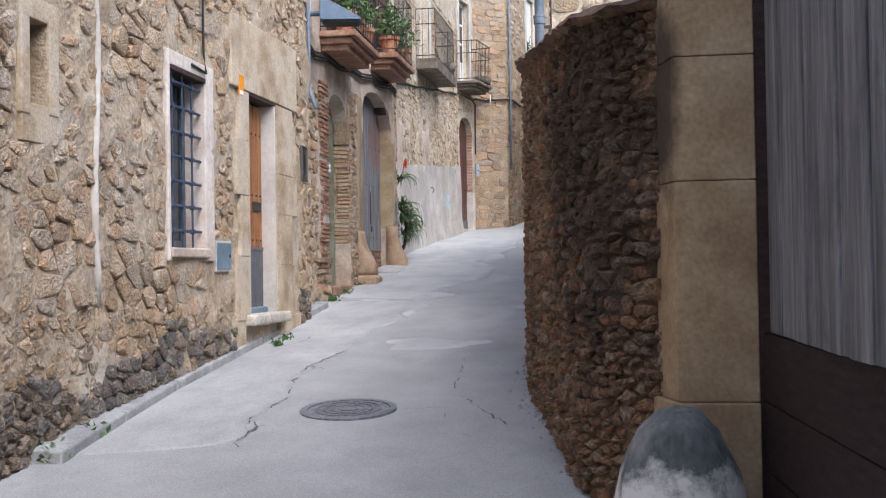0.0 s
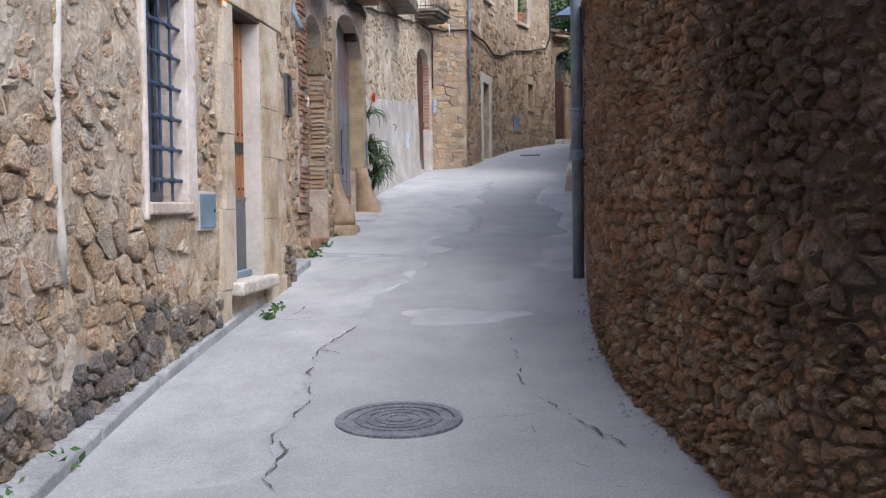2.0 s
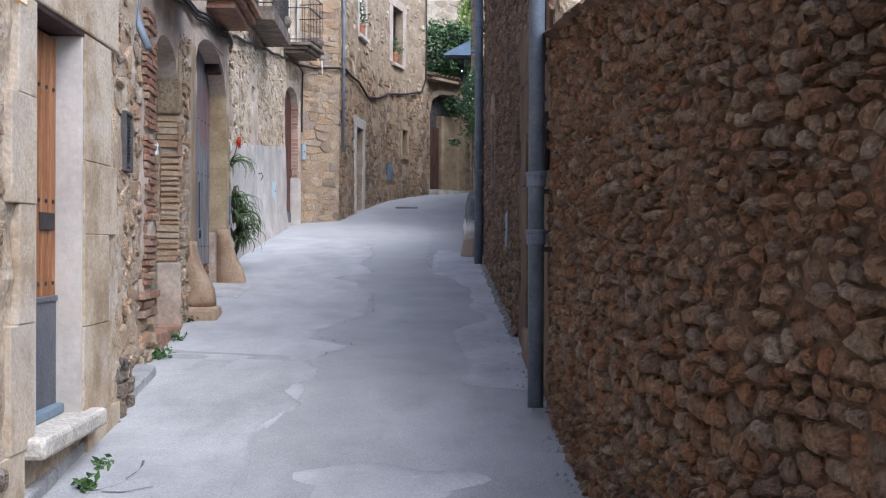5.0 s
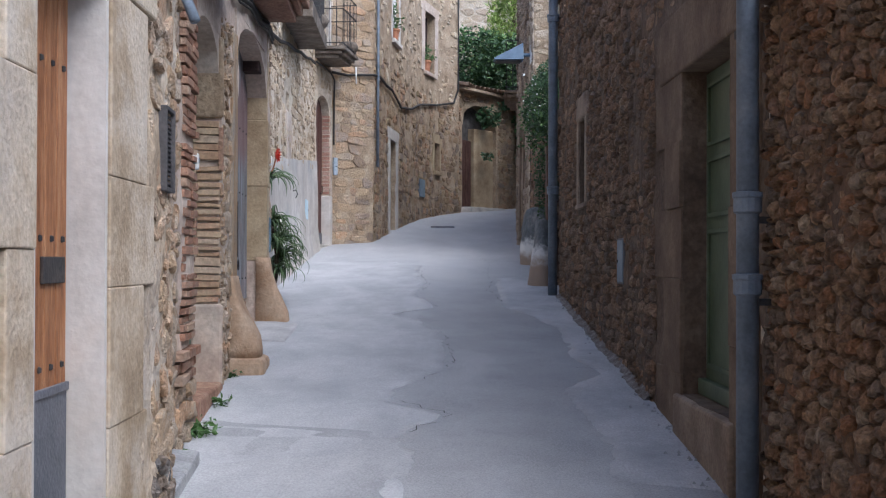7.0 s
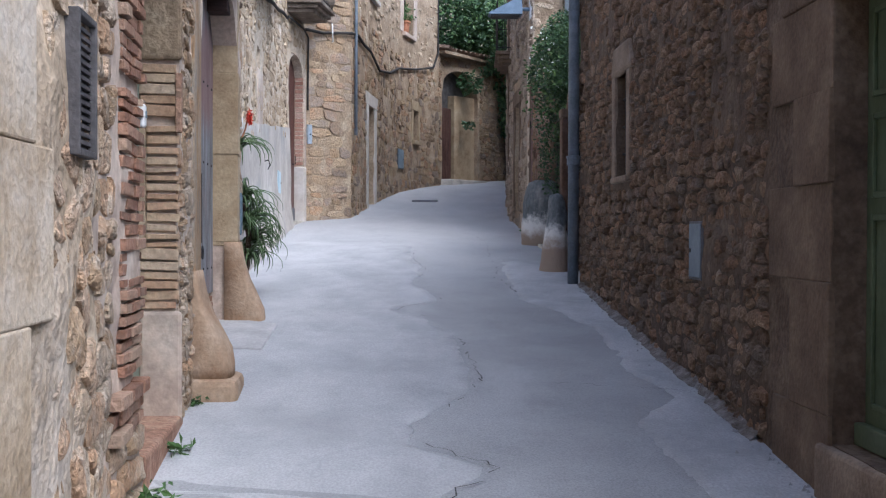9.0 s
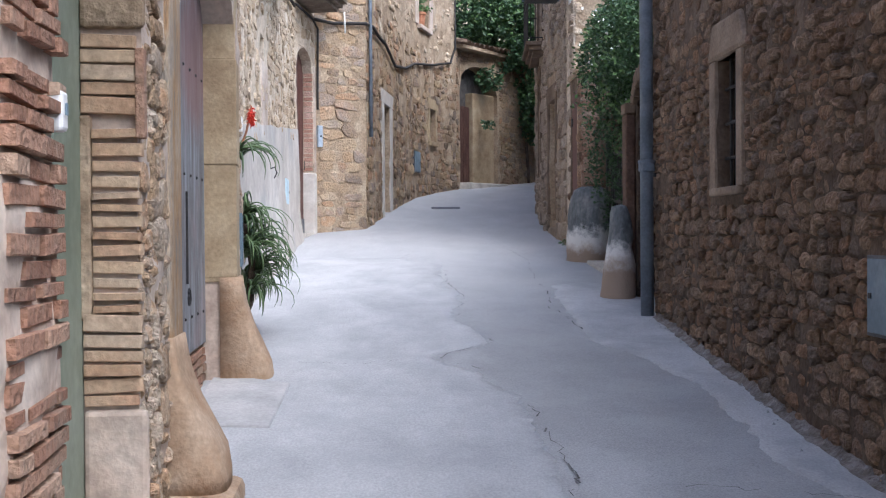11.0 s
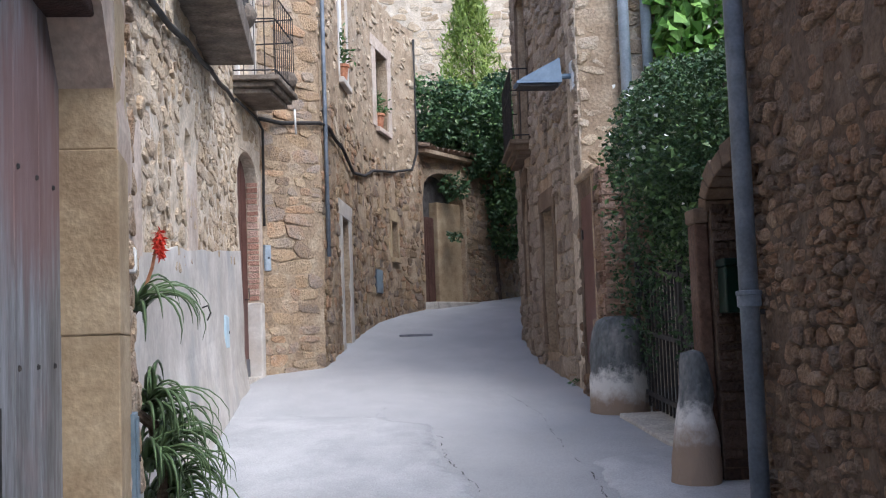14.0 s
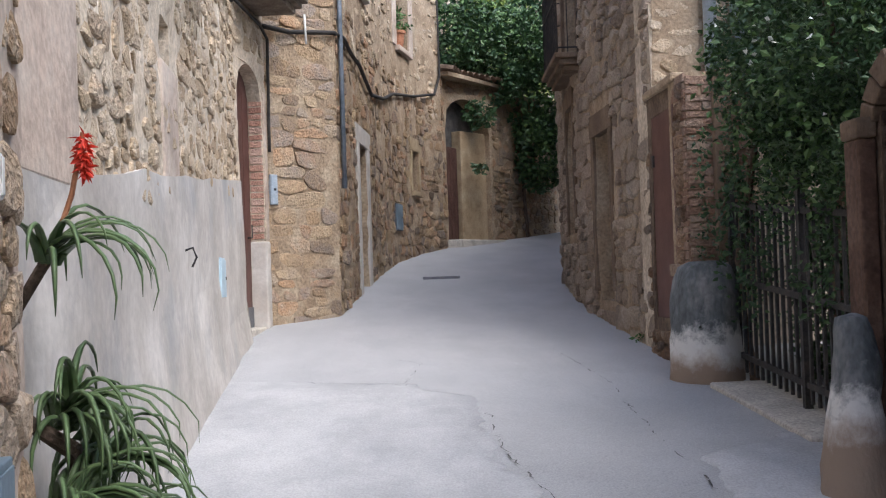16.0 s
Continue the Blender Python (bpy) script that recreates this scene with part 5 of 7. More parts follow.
bricks(pier1b, F2, 8.2, 8.9, 1.02, 1.2, BRICK[0], h=0.06, w=0.26, depth=(0.02, 0.06), joint=0.018, seed=34)
rubble(wall_house2, F2, 8.2, 8.95, lambda s: 0.6, 1.02, STONE_WARM, h=(0.1, 0.18), depth=(0.02, 0.05), joint=0.016, seed=35)
switch = thing("bell_box", F2.p(8.93, 2.27), "small white plastic box beside the green door", "bell box")
part("case", F2.block(8.82, 8.88, 2.27, 2.37, 0.0, 0.04, 0.01), WHITE_PAINT, switch)
part("button", F2.block(8.84, 8.86, 2.31, 2.34, 0.04, 0.045, 0.002), METAL_PANEL, switch)

# Second arched doorway: faded plank gate, stone jambs with flared feet.
gate2 = arch_door("plank_gate", F2, 10.98, 13.25, 1.35, 3.72, 0.42, -0.19, WOOD_GATE, "faded blue grey and red plank gate in an arch", 7)
for z in (1.55, 2.35, 2.95):
    for k in range(9):
        c = F2.p(11.2 + 0.24 * k, z, -0.19)
        part("nail", lathe(c.x, c.y, [(0.001, z - 0.01), (0.009, z - 0.006), (0.009, z + 0.006), (0.001, z + 0.01)], 5), DARK_IRON, gate2)
part("bolt", tube([F2.p(12.3, 2.25, -0.16), F2.p(12.3, 1.75, -0.16)], 0.007, 6), DARK_IRON, gate2, "rusty iron bolt")
ringpts = [F2.p(12.3 + 0.04 * math.cos(a), 1.68 + 0.045 * math.sin(a), -0.15) for a in [i * math.pi / 5 for i in range(11)]]
part("ring_handle", tube(ringpts, 0.006, 5), DARK_IRON, gate2, "rusty iron ring")
part("head_beam", F2.block(12.85, 13.34, 3.52, 3.72, -0.26, -0.03, 0.01), WOOD_BROWN, gate2)
base_course = thing("gate_sill", F2.p(12.2, 0.9), "low brick infill under the plank gate", "sill")
bricks(base_course, F2, 10.98, 13.25, 0.95, 1.35, BRICK[0], h=0.06, w=0.24, depth=(0.02, 0.035), joint=0.014, seed=36, d0=-0.22)
part("core", F2.block(10.98, 13.25, 0.7, 1.345, -0.35, -0.215), MORTAR_WARM, base_course)


def flared_foot(owner, face, s0, s1, z0, z1, reach):
    """A guard foot: narrow above, swelling out to the street below."""
    bm = bmesh.new()
    q = face.p
    rows = []
    for u, k in ((0.0, 1.0), (0.1, 1.0), (0.26, 0.92), (0.42, 0.66), (0.58, 0.38), (0.76, 0.16), (0.9, 0.06), (1.0, 0.0)):
        z = z0 + (z1 - z0) * u
        out = 0.03 + reach * k
        arc = [(s0, -0.1), (s0, out * 0.5)]
        for k in range(1, 8):
            c = math.pi * k / 8
            arc.append(((s0 + s1) / 2 - (s1 - s0) / 2 * math.copysign(abs(math.cos(c)) ** 0.6, math.cos(c)), out * (0.5 + 0.5 * math.sin(c) ** 0.6)))
        arc += [(s1, out * 0.5), (s1, -0.1)]
        rows.append([bm.verts.new(q(s, z, d)) for s, d in arc])
    for a, b in zip(rows, rows[1:]):
        for k in range(11):
            bm.faces.new((a[k], a[(k + 1) % 11], b[(k + 1) % 11], b[k]))
    bm.faces.new(rows[0])
    bm.faces.new(rows[-1])
    part("foot_stone", bm, FOOT_STONE, owner, "flared ochre guard stone", smooth=True)


jambs = thing("gate_surround", F2.p(12.2, 0.9), "ochre sandstone jambs with flared feet round the plank gate", "door surround")
stone_blocks(jambs, F2, [(13.235, 13.62, 1.75, 2.45, 0.004), (13.23, 13.56, 2.45, 3.1, 0.008), (13.235, 13.64, 3.1, 3.4, 0.004), (13.255, 13.6, 3.4, 3.95, 0.004),
                         (13.24, 13.6, 1.72, 1.76, 0.0)], DRESSED_OCHRE, d0=-0.2, seed=6, bevel=0.006)
part("plastered_jamb", F2.block(10.68, 10.985, 1.55, 3.5, -0.2, 0.014, 0.02), STREAKED, jambs, "tan and grey streaked plaster jamb")
flared_foot(jambs, F2, 13.22, 13.6, 1.02, 1.75, 0.2)
flared_foot(jambs, F2, 10.6, 10.99, 0.98, 1.6, 0.2)
solid("foot_plinth", F2.block(10.55, 11.02, 0.7, 0.98, -0.05, 0.27, 0.04), FOOT_STONE, "ochre stone plinth under the gate foot", "plinth")
slab_bm = bmesh.new()
g0, g1 = ground_z(0, 12.1), ground_z(0, 13.36)
hexa(slab_bm, [(-1.32, 12.12, g0 - 0.1), (-0.85, 12.08, g0 - 0.1), (-0.84, 13.1, g1 - 0.15), (-1.34, 13.38, g1 - 0.1),
               (-1.32, 12.12, g0 + 0.035), (-0.85, 12.08, g0 + 0.025), (-0.84, 13.1, g1 + 0.0), (-1.34, 13.38, g1 + 0.03)], 0.012)
solid("threshold_slab", slab_bm, SLAB_PALE, "pale cracked concrete slab in front of the gate", "slab")
meter_box("meter_box", F2, 13.58, 13.74, 1.82, 2.14, METAL_PANEL, "grey metal meter box at the house corner", 0.03, METAL_PANEL)
sw = thing("junction_box", F2.p(13.45, 2.66), "white plastic junction box at the house corner", "junction box")
part("case", F2.block(13.64, 13.69, 2.69, 2.79, 0.0, 0.03, 0.008), WHITE_PAINT, sw)
part("cover", F2.block(13.65, 13.68, 2.70, 2.78, 0.03, 0.034, 0.002), WHITE_PAINT, sw)
# corner stones of the second house
rubble(wall_house2, F2, 13.62, 14.12, gz(F2), 4.4, STONE_WARM, h=(0.10, 0.2), ratio=(0.9, 1.6), depth=(0.0, 0.03), joint=0.012, angular=True, blocked=[(13.5, 13.78, 1.76, 2.18)], near=(13, 15, 3.2), seed=37, single=60)


def balcony(face, s0, s1, z0, z1, reach, slab_mat, label, rail=0.98, iron=DARK_IRON, layers=2, scroll=True):
    base = thing("balcony", face.p((s0 + s1) / 2, z0), label, "balcony")
    for k in range(layers):
        u0, u1 = k / layers, (k + 1) / layers
        o = 0.06 * (layers - 1 - k)
        part("slab", face.block(s0 + o, s1 - o, z0 + (z1 - z0) * u0 + 0.002 * k, z0 + (z1 - z0) * u1, -0.2, reach - o, 0.012), slab_mat, base)
    e = 0.04
    corners = [(s0 + e, 0.02), (s0 + e, reach - e), (s1 - e, reach - e), (s1 - e, 0.02)]
    top = z1 + rail
    for (a, da), (b, db) in zip(corners, corners[1:]):
        for z in (z1 + 0.06, top - 0.30, top):
            part("rail", tube([face.p(a, z, da), face.p(b, z, db)], 0.010, 6), iron, base)
        n = max(2, int((face.p(b, 0, db) - face.p(a, 0, da)).length / 0.11))
        for k in range(n + 1):
            u = k / n
            part("baluster", tube([face.p(a + (b - a) * u, z1, da + (db - da) * u), face.p(a + (b - a) * u, top, da + (db - da) * u)], 0.006, 5), iron, base)
    return base


def flower_pot(p, r, h, label, leaf=LEAF_MID, spread=0.22, tall=0.35, count=160, seed=1):
    base = thing("flower_pot", p, label, "potted plant", group="potted plants")
    x, y, z = p
    part("pot", lathe(x, y, [(r * 0.68, z), (r * 0.9, z + h * 0.8), (r * 1.05, z + h * 0.82), (r * 1.05, z + h), (r * 0.85, z + h), (r * 0.8, z + h * 0.85), (0.01, z + h * 0.85)], 14), TERRACOTTA, base, smooth=False)

    def place(g):
        a, q = g.uniform(0, 6.28), abs(g.gauss(0, 0.5)) * spread
        return (x + q * math.cos(a), y + q * math.sin(a), z + h * 0.9 + g.uniform(0, tall) * (1.1 - q / spread * 0.5))
    leaves("foliage", count, place, (0.06, 0.16), leaf, base, seed, long=3.0, droop=0.0)


bal1 = balcony(F2, 8.45, 10.05, 3.72, 3.95, 0.46, SLAB_RED, "red tiled balcony slab with iron rail and flower pots", layers=3)
bal2 = balcony(F2, 11.6, 13.15, 4.02, 4.25, 0.42, SLAB_RED, "red tiled balcony slab with iron rail and hanging plants", layers=3)
for k, (f, s, z, d) in enumerate(((F2, 8.7, 3.955, 0.28), (F2, 9.2, 3.955, 0.28), (F2, 9.75, 3.955, 0.3), (F2, 11.85, 4.255, 0.26), (F2, 12.9, 4.255, 0.26))):
    flower_pot(tuple(f.p(s, z, d)), 0.15, 0.26, "terracotta pot with spiky green plant on the balcony", LEAF_WEED if k % 2 else LEAF_MID, 0.28, 0.5, 200, k)
shut = thing("shutter", F2.p(12.4, 4.3), "brown slatted wooden shutter panel on the balcony", "shutter")
for k in range(12):
    part("slat", F2.block(11.9, 13.0, 4.3 + k * 0.17, 4.45 + k * 0.17, 0.01, 0.05, 0.004), MAROON, shut)
shut = thing("shutter", F2.p(9.4, 4.0), "brown slatted wooden shutter panel on the balcony", "shutter")
for k in range(12):
    part("slat", F2.block(8.9, 9.7, 4.0 + k * 0.17, 4.15 + k * 0.17, 0.01, 0.05, 0.004), MAROON, shut)


for z, r in ((3.62, 0.014), (3.58, 0.02), (3.54, 0.011)):
    cable("wall_cable", [F2.p(7.4 + i * 0.7, z + 0.045 * (i % 2) * -1 + 0.05 * i, 0.035) for i in range(10)], r, "black cables sagging along the plastered house front", group="wall cables")

# Third house: plaster base, small opening, arched door.
flare = bmesh.new()
rows = []
for i in range(18):
    s = 14.2 + (23.0 - 14.2) * i / 17
    g0 = ground_z(0, F3.p(s, 0).y)
    row = []
    for u, d in ((-0.3, 0.13), (0.02, 0.10), (0.35, 0.06), (0.8, 0.038), (1.4, 0.03)):
        row.append(flare.verts.new(F3.p(s, g0 + u, d + 0.03 * noise.noise(Vector((s * 1.3, u * 2, 1))))))
    zt = 2.93 + 0.08 * max(0.0, s - 15.4) + 0.06 * noise.noise(Vector((s * 2, 0, 3)))
    row.append(flare.verts.new(F3.p(s, zt, 0.028)))
    row.append(flare.verts.new(F3.p(s, zt, -0.1)))
    rows.append(row)
for a, b in zip(rows, rows[1:]):
    for k in range(len(a) - 1):
        flare.faces.new((a[k], b[k], b[k + 1], a[k + 1]))
flare.faces.new(rows[0])
flare.faces.new(rows[-1])
plaster_base = solid("plaster_base", flare, PLASTER_GREY, "stained grey plaster skirt swelling at the foot of the wall", "plaster", "structure", smooth=False)
solid("plaster_patch", F3.block(14.6, 15.85, 2.88, 3.72, -0.05, 0.03, 0.02), PLASTER_PINK, "smooth square plaster patch on the rubble wall", "plaster", "structure")
solid("plaster_patch", F3.block(18.0, 18.6, 2.96, 3.82, -0.05, 0.024, 0.02), PLASTER_PINK, "smooth pinkish plaster patch below a small opening", "plaster", "structure")
# Dark sheet that stands for the shade inside the opening.
vent_back = solid("opening_back", F3.block(18.05, 18.5, 3.8, 4.15, -0.42, -0.4), MORTAR_DARK, "back sheet of a small square wall opening, coloured dark for shade", "opening", "structure")
meter_box("meter_box", F3, 20.75, 21.12, 2.40, 2.71, PALE_BLUE, "pale blue meter box door in the plaster skirt", 0.05, PALE_BLUE)
hook = solid("wall_hook", tube([F3.p(18.6, 2.72, 0.03), F3.p(18.6, 2.74, 0.09), F3.p(18.62, 2.68, 0.11), F3.p(18.62, 2.62, 0.08)], 0.008, 5), DARK_IRON, "small rusty iron hook on the plaster", "hook")

mdoor = arch_door("maroon_door", F3, 23.03, 24.05, 2.03, 4.80, 0.32, -0.15, MAROON, "maroon painted plank door in a brick arch", 4)
part("handle", tube([F3.p(23.9, 3.0, -0.15), F3.p(23.9, 3.0, -0.10), F3.p(23.9, 3.14, -0.10)], 0.01, 5), DARK_IRON, mdoor)
part("kick_board", F3.block(23.05, 24.03, 2.03, 2.25, -0.15, -0.135, 0.003), METAL_DARK, mdoor)
jb = thing("brick_jamb", F3.p(24.1, 2.0), "pale red brick door jamb on a whitewashed base", "door jamb")
JF = Face([F3.p(24.05, 0, -0.15).xy, F3.p(24.05, 0, 0.012).xy], 1, by="m")
bricks(jb, JF, 0.0, 0.162, 2.98, 4.5, BRICK_ROSE, h=0.075, w=0.162, depth=(0.008, 0.014), joint=0.02, seed=41, stagger=False)
part("white_base", F3.block(24.02, 24.2, 1.8, 2.96, -0.2, 0.03, 0.02), PLASTER_WHITE, jb)
part("side_band", F3.block(24.07, 24.2, 2.97, 4.6, -0.05, 0.022, 0.01), PLASTER_PINK, jb)
solid("door_sill", F3.block(23.0, 24.06, 1.8, 2.03, -0.3, 0.01, 0.015), STEP_MAT, "worn stone sill under the maroon door", "sill")

bal3 = balcony(F3, 17.3, 19.75, 4.98, 5.19, 0.44, SLAB, "grey stone balcony with wrought iron rail", layers=1)
bal4 = balcony(F3, 22.75, 24.05, 5.40, 5.60, 0.56, SLAB, "grey moulded stone balcony with wrought iron rail", layers=3)
for f, s0, s1, z0, z1 in ((F3, 17.9, 18.9, 5.22, 7.3), (F3, 23.1, 23.9, 5.62, 7.7)):
    w = thing("balcony_door", f.p((s0 + s1) / 2, z0), "white painted balcony door with glass panes", "door", group="balcony doors")
    part("surround", f.block(s0 - 0.14, s0, z0, z1 + 0.12, -0.05, 0.03, 0.01), PLASTER_WHITE, w)
    part("surround", f.block(s1, s1 + 0.14, z0, z1 + 0.12, -0.05, 0.03, 0.01), PLASTER_WHITE, w)
    for a, b in ((s0, (s0 + s1) / 2 - 0.005), ((s0 + s1) / 2 + 0.005, s1)):
        part("leaf", f.block(a, b, z0, z1, -0.2, -0.15, 0.004), WHITE_PAINT, w)
        for k in range(3):
            part("pane", f.block(a + 0.07, b - 0.07, z0 + 0.6 + k * 0.48, z0 + 1.02 + k * 0.48, -0.148, -0.144), GLASS, w)
for s, z, d in ((19.4, 5.19, 0.3), (23.85, 5.60, 0.4)):
    c = F3.p(s, z, d)
    solid("round_planter", lathe(c.x, c.y, [(0.08, c.z), (0.17, c.z + 0.08), (0.2, c.z + 0.16), (0.16, c.z + 0.24), (0.05, c.z + 0.26)], 14), SLAB, "round weathered stone planter on the balcony", "planter", group="stone planters", smooth=True)

# Cables along the third and fourth house.
cable("wall_cable", [F3.p(14.3 + i * 0.9, 4.3 + 0.105 * i - 0.03 * (i % 2), 0.05) for i in range(10)], 0.024, "thick black cable bundle along the rubble house front", group="wall cables")
cable("wall_cable", [F3.p(22.7, 5.3, 0.05), F3.p(23.9, 5.3, 0.05), F3.p(24.18, 5.2, 0.06), F3.p(24.18, 4.2, 0.05), F3.p(24.18, 3.95, 0.05)], 0.018, "black cable drop beside the maroon door", group="wall cables")
c4 = [F4A.p(0.45, 5.35, 0.06), F4A.p(0.9, 5.33, 0.05), F4A.p(1.55, 5.40, 0.06), F4B.p(25.4, 5.45, 0.06), F4B.p(26.2, 5.40, 0.06), F4B.p(27.0, 5.42, 0.06), F4B.p(28.2, 5.2, 0.06), F4B.p(29.6, 5.35, 0.06),
      F4B.p(31.0, 5.65, 0.06), F4B.p(32.6, 5.85, 0.06), F4B.p(33.9, 6.08, 0.06), F4B.p(34.2, 6.5, 0.06), F4B.p(34.2, 9.0, 0.06)]
cable("wall_cable", c4, 0.028, "thick black cable bundle round the ochre stone corner", group="wall cables")
cable("drain_pipe", [F4B.p(25.1, 9.8, 0.06), F4B.p(25.1, 5.4, 0.06), F4B.p(25.1, 3.6, 0.06)], 0.03, "grey cable duct on the house corner", PIPE)
cable("wall_cable", [F3.p(23.95, 5.40, 0.53), F3.p(23.95, 5.08, 0.54)], 0.012, "short hanging rope below the balcony", WHITE_PAINT)
meter_box("meter_box", F4A, 0.60, 0.68, 3.38, 3.70, PIPE_LIGHT, "pale grey electricity box beside the brick jamb", 0.05, PIPE_LIGHT)
meter_box("meter_box", F4B, 31.0, 31.5, 3.35, 3.78, METAL_PANEL, "pale framed meter box in the ochre wall", 0.06)


def framed_opening(name, face, s0, s1, z0, z1, label, mat=DRESSED, jamb=0.16, sill=True, fill=None, depth=-0.22):
    base = thing(name, face.p((s0 + s1) / 2, z0), label, "window")
    spans = [(s0 - jamb, s0, z0, z1, 0.03), (s1, s1 + jamb, z0, z1, 0.03), (s0 - jamb * 1.3, s1 + jamb * 1.3, z1, z1 + 0.24, 0.035)]
    stone_blocks(base, face, spans, mat, seed=int(s0 * 10))
    if sill:
        part("sill", face.block(s0 - 0.06, s1 + 0.06, z0 - 0.09, z0 + 0.003, -0.25, 0.09, 0.012), mat, base)
    fill = fill or GLASS
    part("pane" if fill is GLASS else "panel", face.block(s0 - 0.01, s1 + 0.01, z0 - 0.01, z1 + 0.01, depth - 0.05, depth), fill, base)
    if fill is GLASS:
        m = (s0 + s1) / 2
        part("mullion", face.block(m - 0.025, m + 0.025, z0, z1, depth, depth + 0.03, 0.004), WOOD_BROWN, base)
        for a, b in ((s0, s0 + 0.05), (s1 - 0.05, s1)):
            part("frame_bar", face.block(a, b, z0, z1, depth, depth + 0.03, 0.004), WOOD_BROWN, base)
    return base


framed_opening("side_door", F4B, 27.0, 27.75, 2.3, 4.36, "narrow wooden door with pale stone jambs", PLASTER_WHITE, 0.28, False, WOOD_BROWN)
framed_opening("upper_window", F4B, 31.6, 32.5, 6.6, 8.15, "upper window with smooth plaster frame and a flower pot", PLASTER_PINK, 0.3)
framed_opening("slit_window", F4B, 32.5, 33.0, 4.1, 4.85, "small dark window with stone lintel", DRESSED_OCHRE, 0.14)
framed_opening("upper_window", F4B, 27.3, 28.1, 6.6, 8.6, "white shuttered upper window with a shelf", PLASTER_WHITE, 0.14, True, WHITE_PAINT, -0.05)
flower_pot(tuple(F4B.p(31.75, 6.60, 0.0)), 0.14, 0.28, "terracotta pot with leafy plant on a window sill", LEAF_WEED, 0.3, 0.4, 160, 21)
flower_pot(tuple(F4B.p(27.5, 6.60, 0.02)), 0.12, 0.24, "terracotta pot with trailing plant on a window shelf", LEAF_WEED, 0.24, 0.6, 140, 22)

# Far gateway.
gdoor = arch_door("gateway_door", FG, 0.38, 1.12, 3.25, 5.15, 0.02, -0.2, GATE_BROWN, "dark brown plank leaf of the far gateway", 3)
solid("gateway_infill", FG.block(1.16, 2.06, 2.9, 5.55, -0.4, -0.12, 0.02), DRESSED_OCHRE, "ochre stone pier inside the far gateway", "wall", "structure")
solid("gateway_step", FG.block(0.3, 2.15, 2.7, 3.26, -0.3, 0.28, 0.03), STEP_MAT, "worn stone step at the far gateway", "step")
# Flat dark sheet in place of the shaded depth of the gateway.
solid("gateway_shade_sheet", FG.block(0.3, 2.15, 2.7, 6.3, -0.44, -0.42), BLACK_GAP, "dark sheet standing for the shade behind the far gateway", "wall", "structure")
coping = thing("tile_coping", FG.p(1.2, 6.55), "curved roof tiles capping the gateway wall", "roof tiles")
for i in range(16):
    s = 0.0 + i * 0.2
    bm = bmesh.new()
    q = FG.p
    n = 6
    r0 = []
    for d, r in ((0.32, 0.10), (-0.4, 0.085)):
        r0.append([bm.verts.new(q(s, 6.62 + (0.12 if d < 0 else 0) + r * math.sin(math.pi * k / n), d) + (q(s + 0.1, 0, 0) - q(s, 0, 0)) * (r * 10 * math.cos(math.pi * k / n))) for k in range(n + 1)])
    for k in range(n):
        bm.faces.new((r0[0][k], r0[0][k + 1], r0[1][k + 1], r0[1][k]))
    bmesh.ops.solidify(bm, geom=bm.faces[:], thickness=0.015)
    part("roof_tile", bm, TILE, coping)
part("bed", FG.block(0.0, 3.2, 6.53, 6.61, -0.42, 0.18), MORTAR_OCHRE, coping)
solid("drain_grate", box(0.38, 0.92, 28.35, 28.6, ground_z(0, 28.47) - 0.05, ground_z(0, 28.47) + 0.03, 0.005), CAST_IRON, "dark cast iron drain cover across the lane", "drain")


# ---- Things on the right. ----
def barn_door():
    base = thing("barn_door", FR0.p(-1.5, -0.7), "tall weathered grey plank barn door with dark brown lower boards", "door")
    d = 0.015
    s = -2.96
    rng = random.Random(8)
    while s < -0.14:
        w = rng.choice((0.16, 0.22, 0.26, 0.12))
        e = min(s + w, -0.12)
        part("plank", FR0.block(s + 0.005, e - 0.005, 0.78, 2.9, d - 0.05, d + rng.uniform(-0.006, 0.006), 0.004), WOOD_GREY, base)
        s = e
    for k in range(5):
        part("lower_board", FR0.block(-2.96, -0.12, -0.62 + 0.28 * k, -0.345 + 0.28 * k, d - 0.04, d + 0.02, 0.003), LOWER_BOARD, base)
    # Dark filler, added to stop sky leaking between door and pilaster.
    part("gap_filler", box(3.37, 3.52, -0.10, 0.15, -0.7, 5.0, 0.006), WOOD_BROWN, base)
    part("backing", FR0.block(-3.0, 0.05, -0.7, 3.0, d - 0.16, d - 0.06), WOOD_BROWN, base)


barn_door()

# Corner pilaster between the barn and the garden wall.
PF = Face([(3.11, -0.12), (3.46, -0.10)], 1, by="m")
PS = Face([(3.02, 0.16), (3.11, -0.12)], 1, by="m")
pil = thing("corner_pilaster", (3.2, 0.0, -0.1), "ochre dressed stone corner pilaster of large blocks", "pilaster")
for z0, z1 in ((-0.5, 0.49), (0.49, 1.41), (1.41, 1.93), (1.93, 2.6), (2.6, 3.4), (3.4, 5.0)):
    bm = bmesh.new()
    o = 0.02 if z0 < 0 else 0.0
    lo = [(2.97 - o, 0.2, z0 + 0.0015), (3.06 - o, -0.12 - o, z0 + 0.0015), (3.39, -0.11 - o, z0 + 0.0015), (3.42, 0.5, z0 + 0.0015)]
    hexa(bm, lo + [(x, y, z1 - 0.0015) for x, y, z in lo], 0.006)
    part("stone_block", bm, SOOTED, pil)
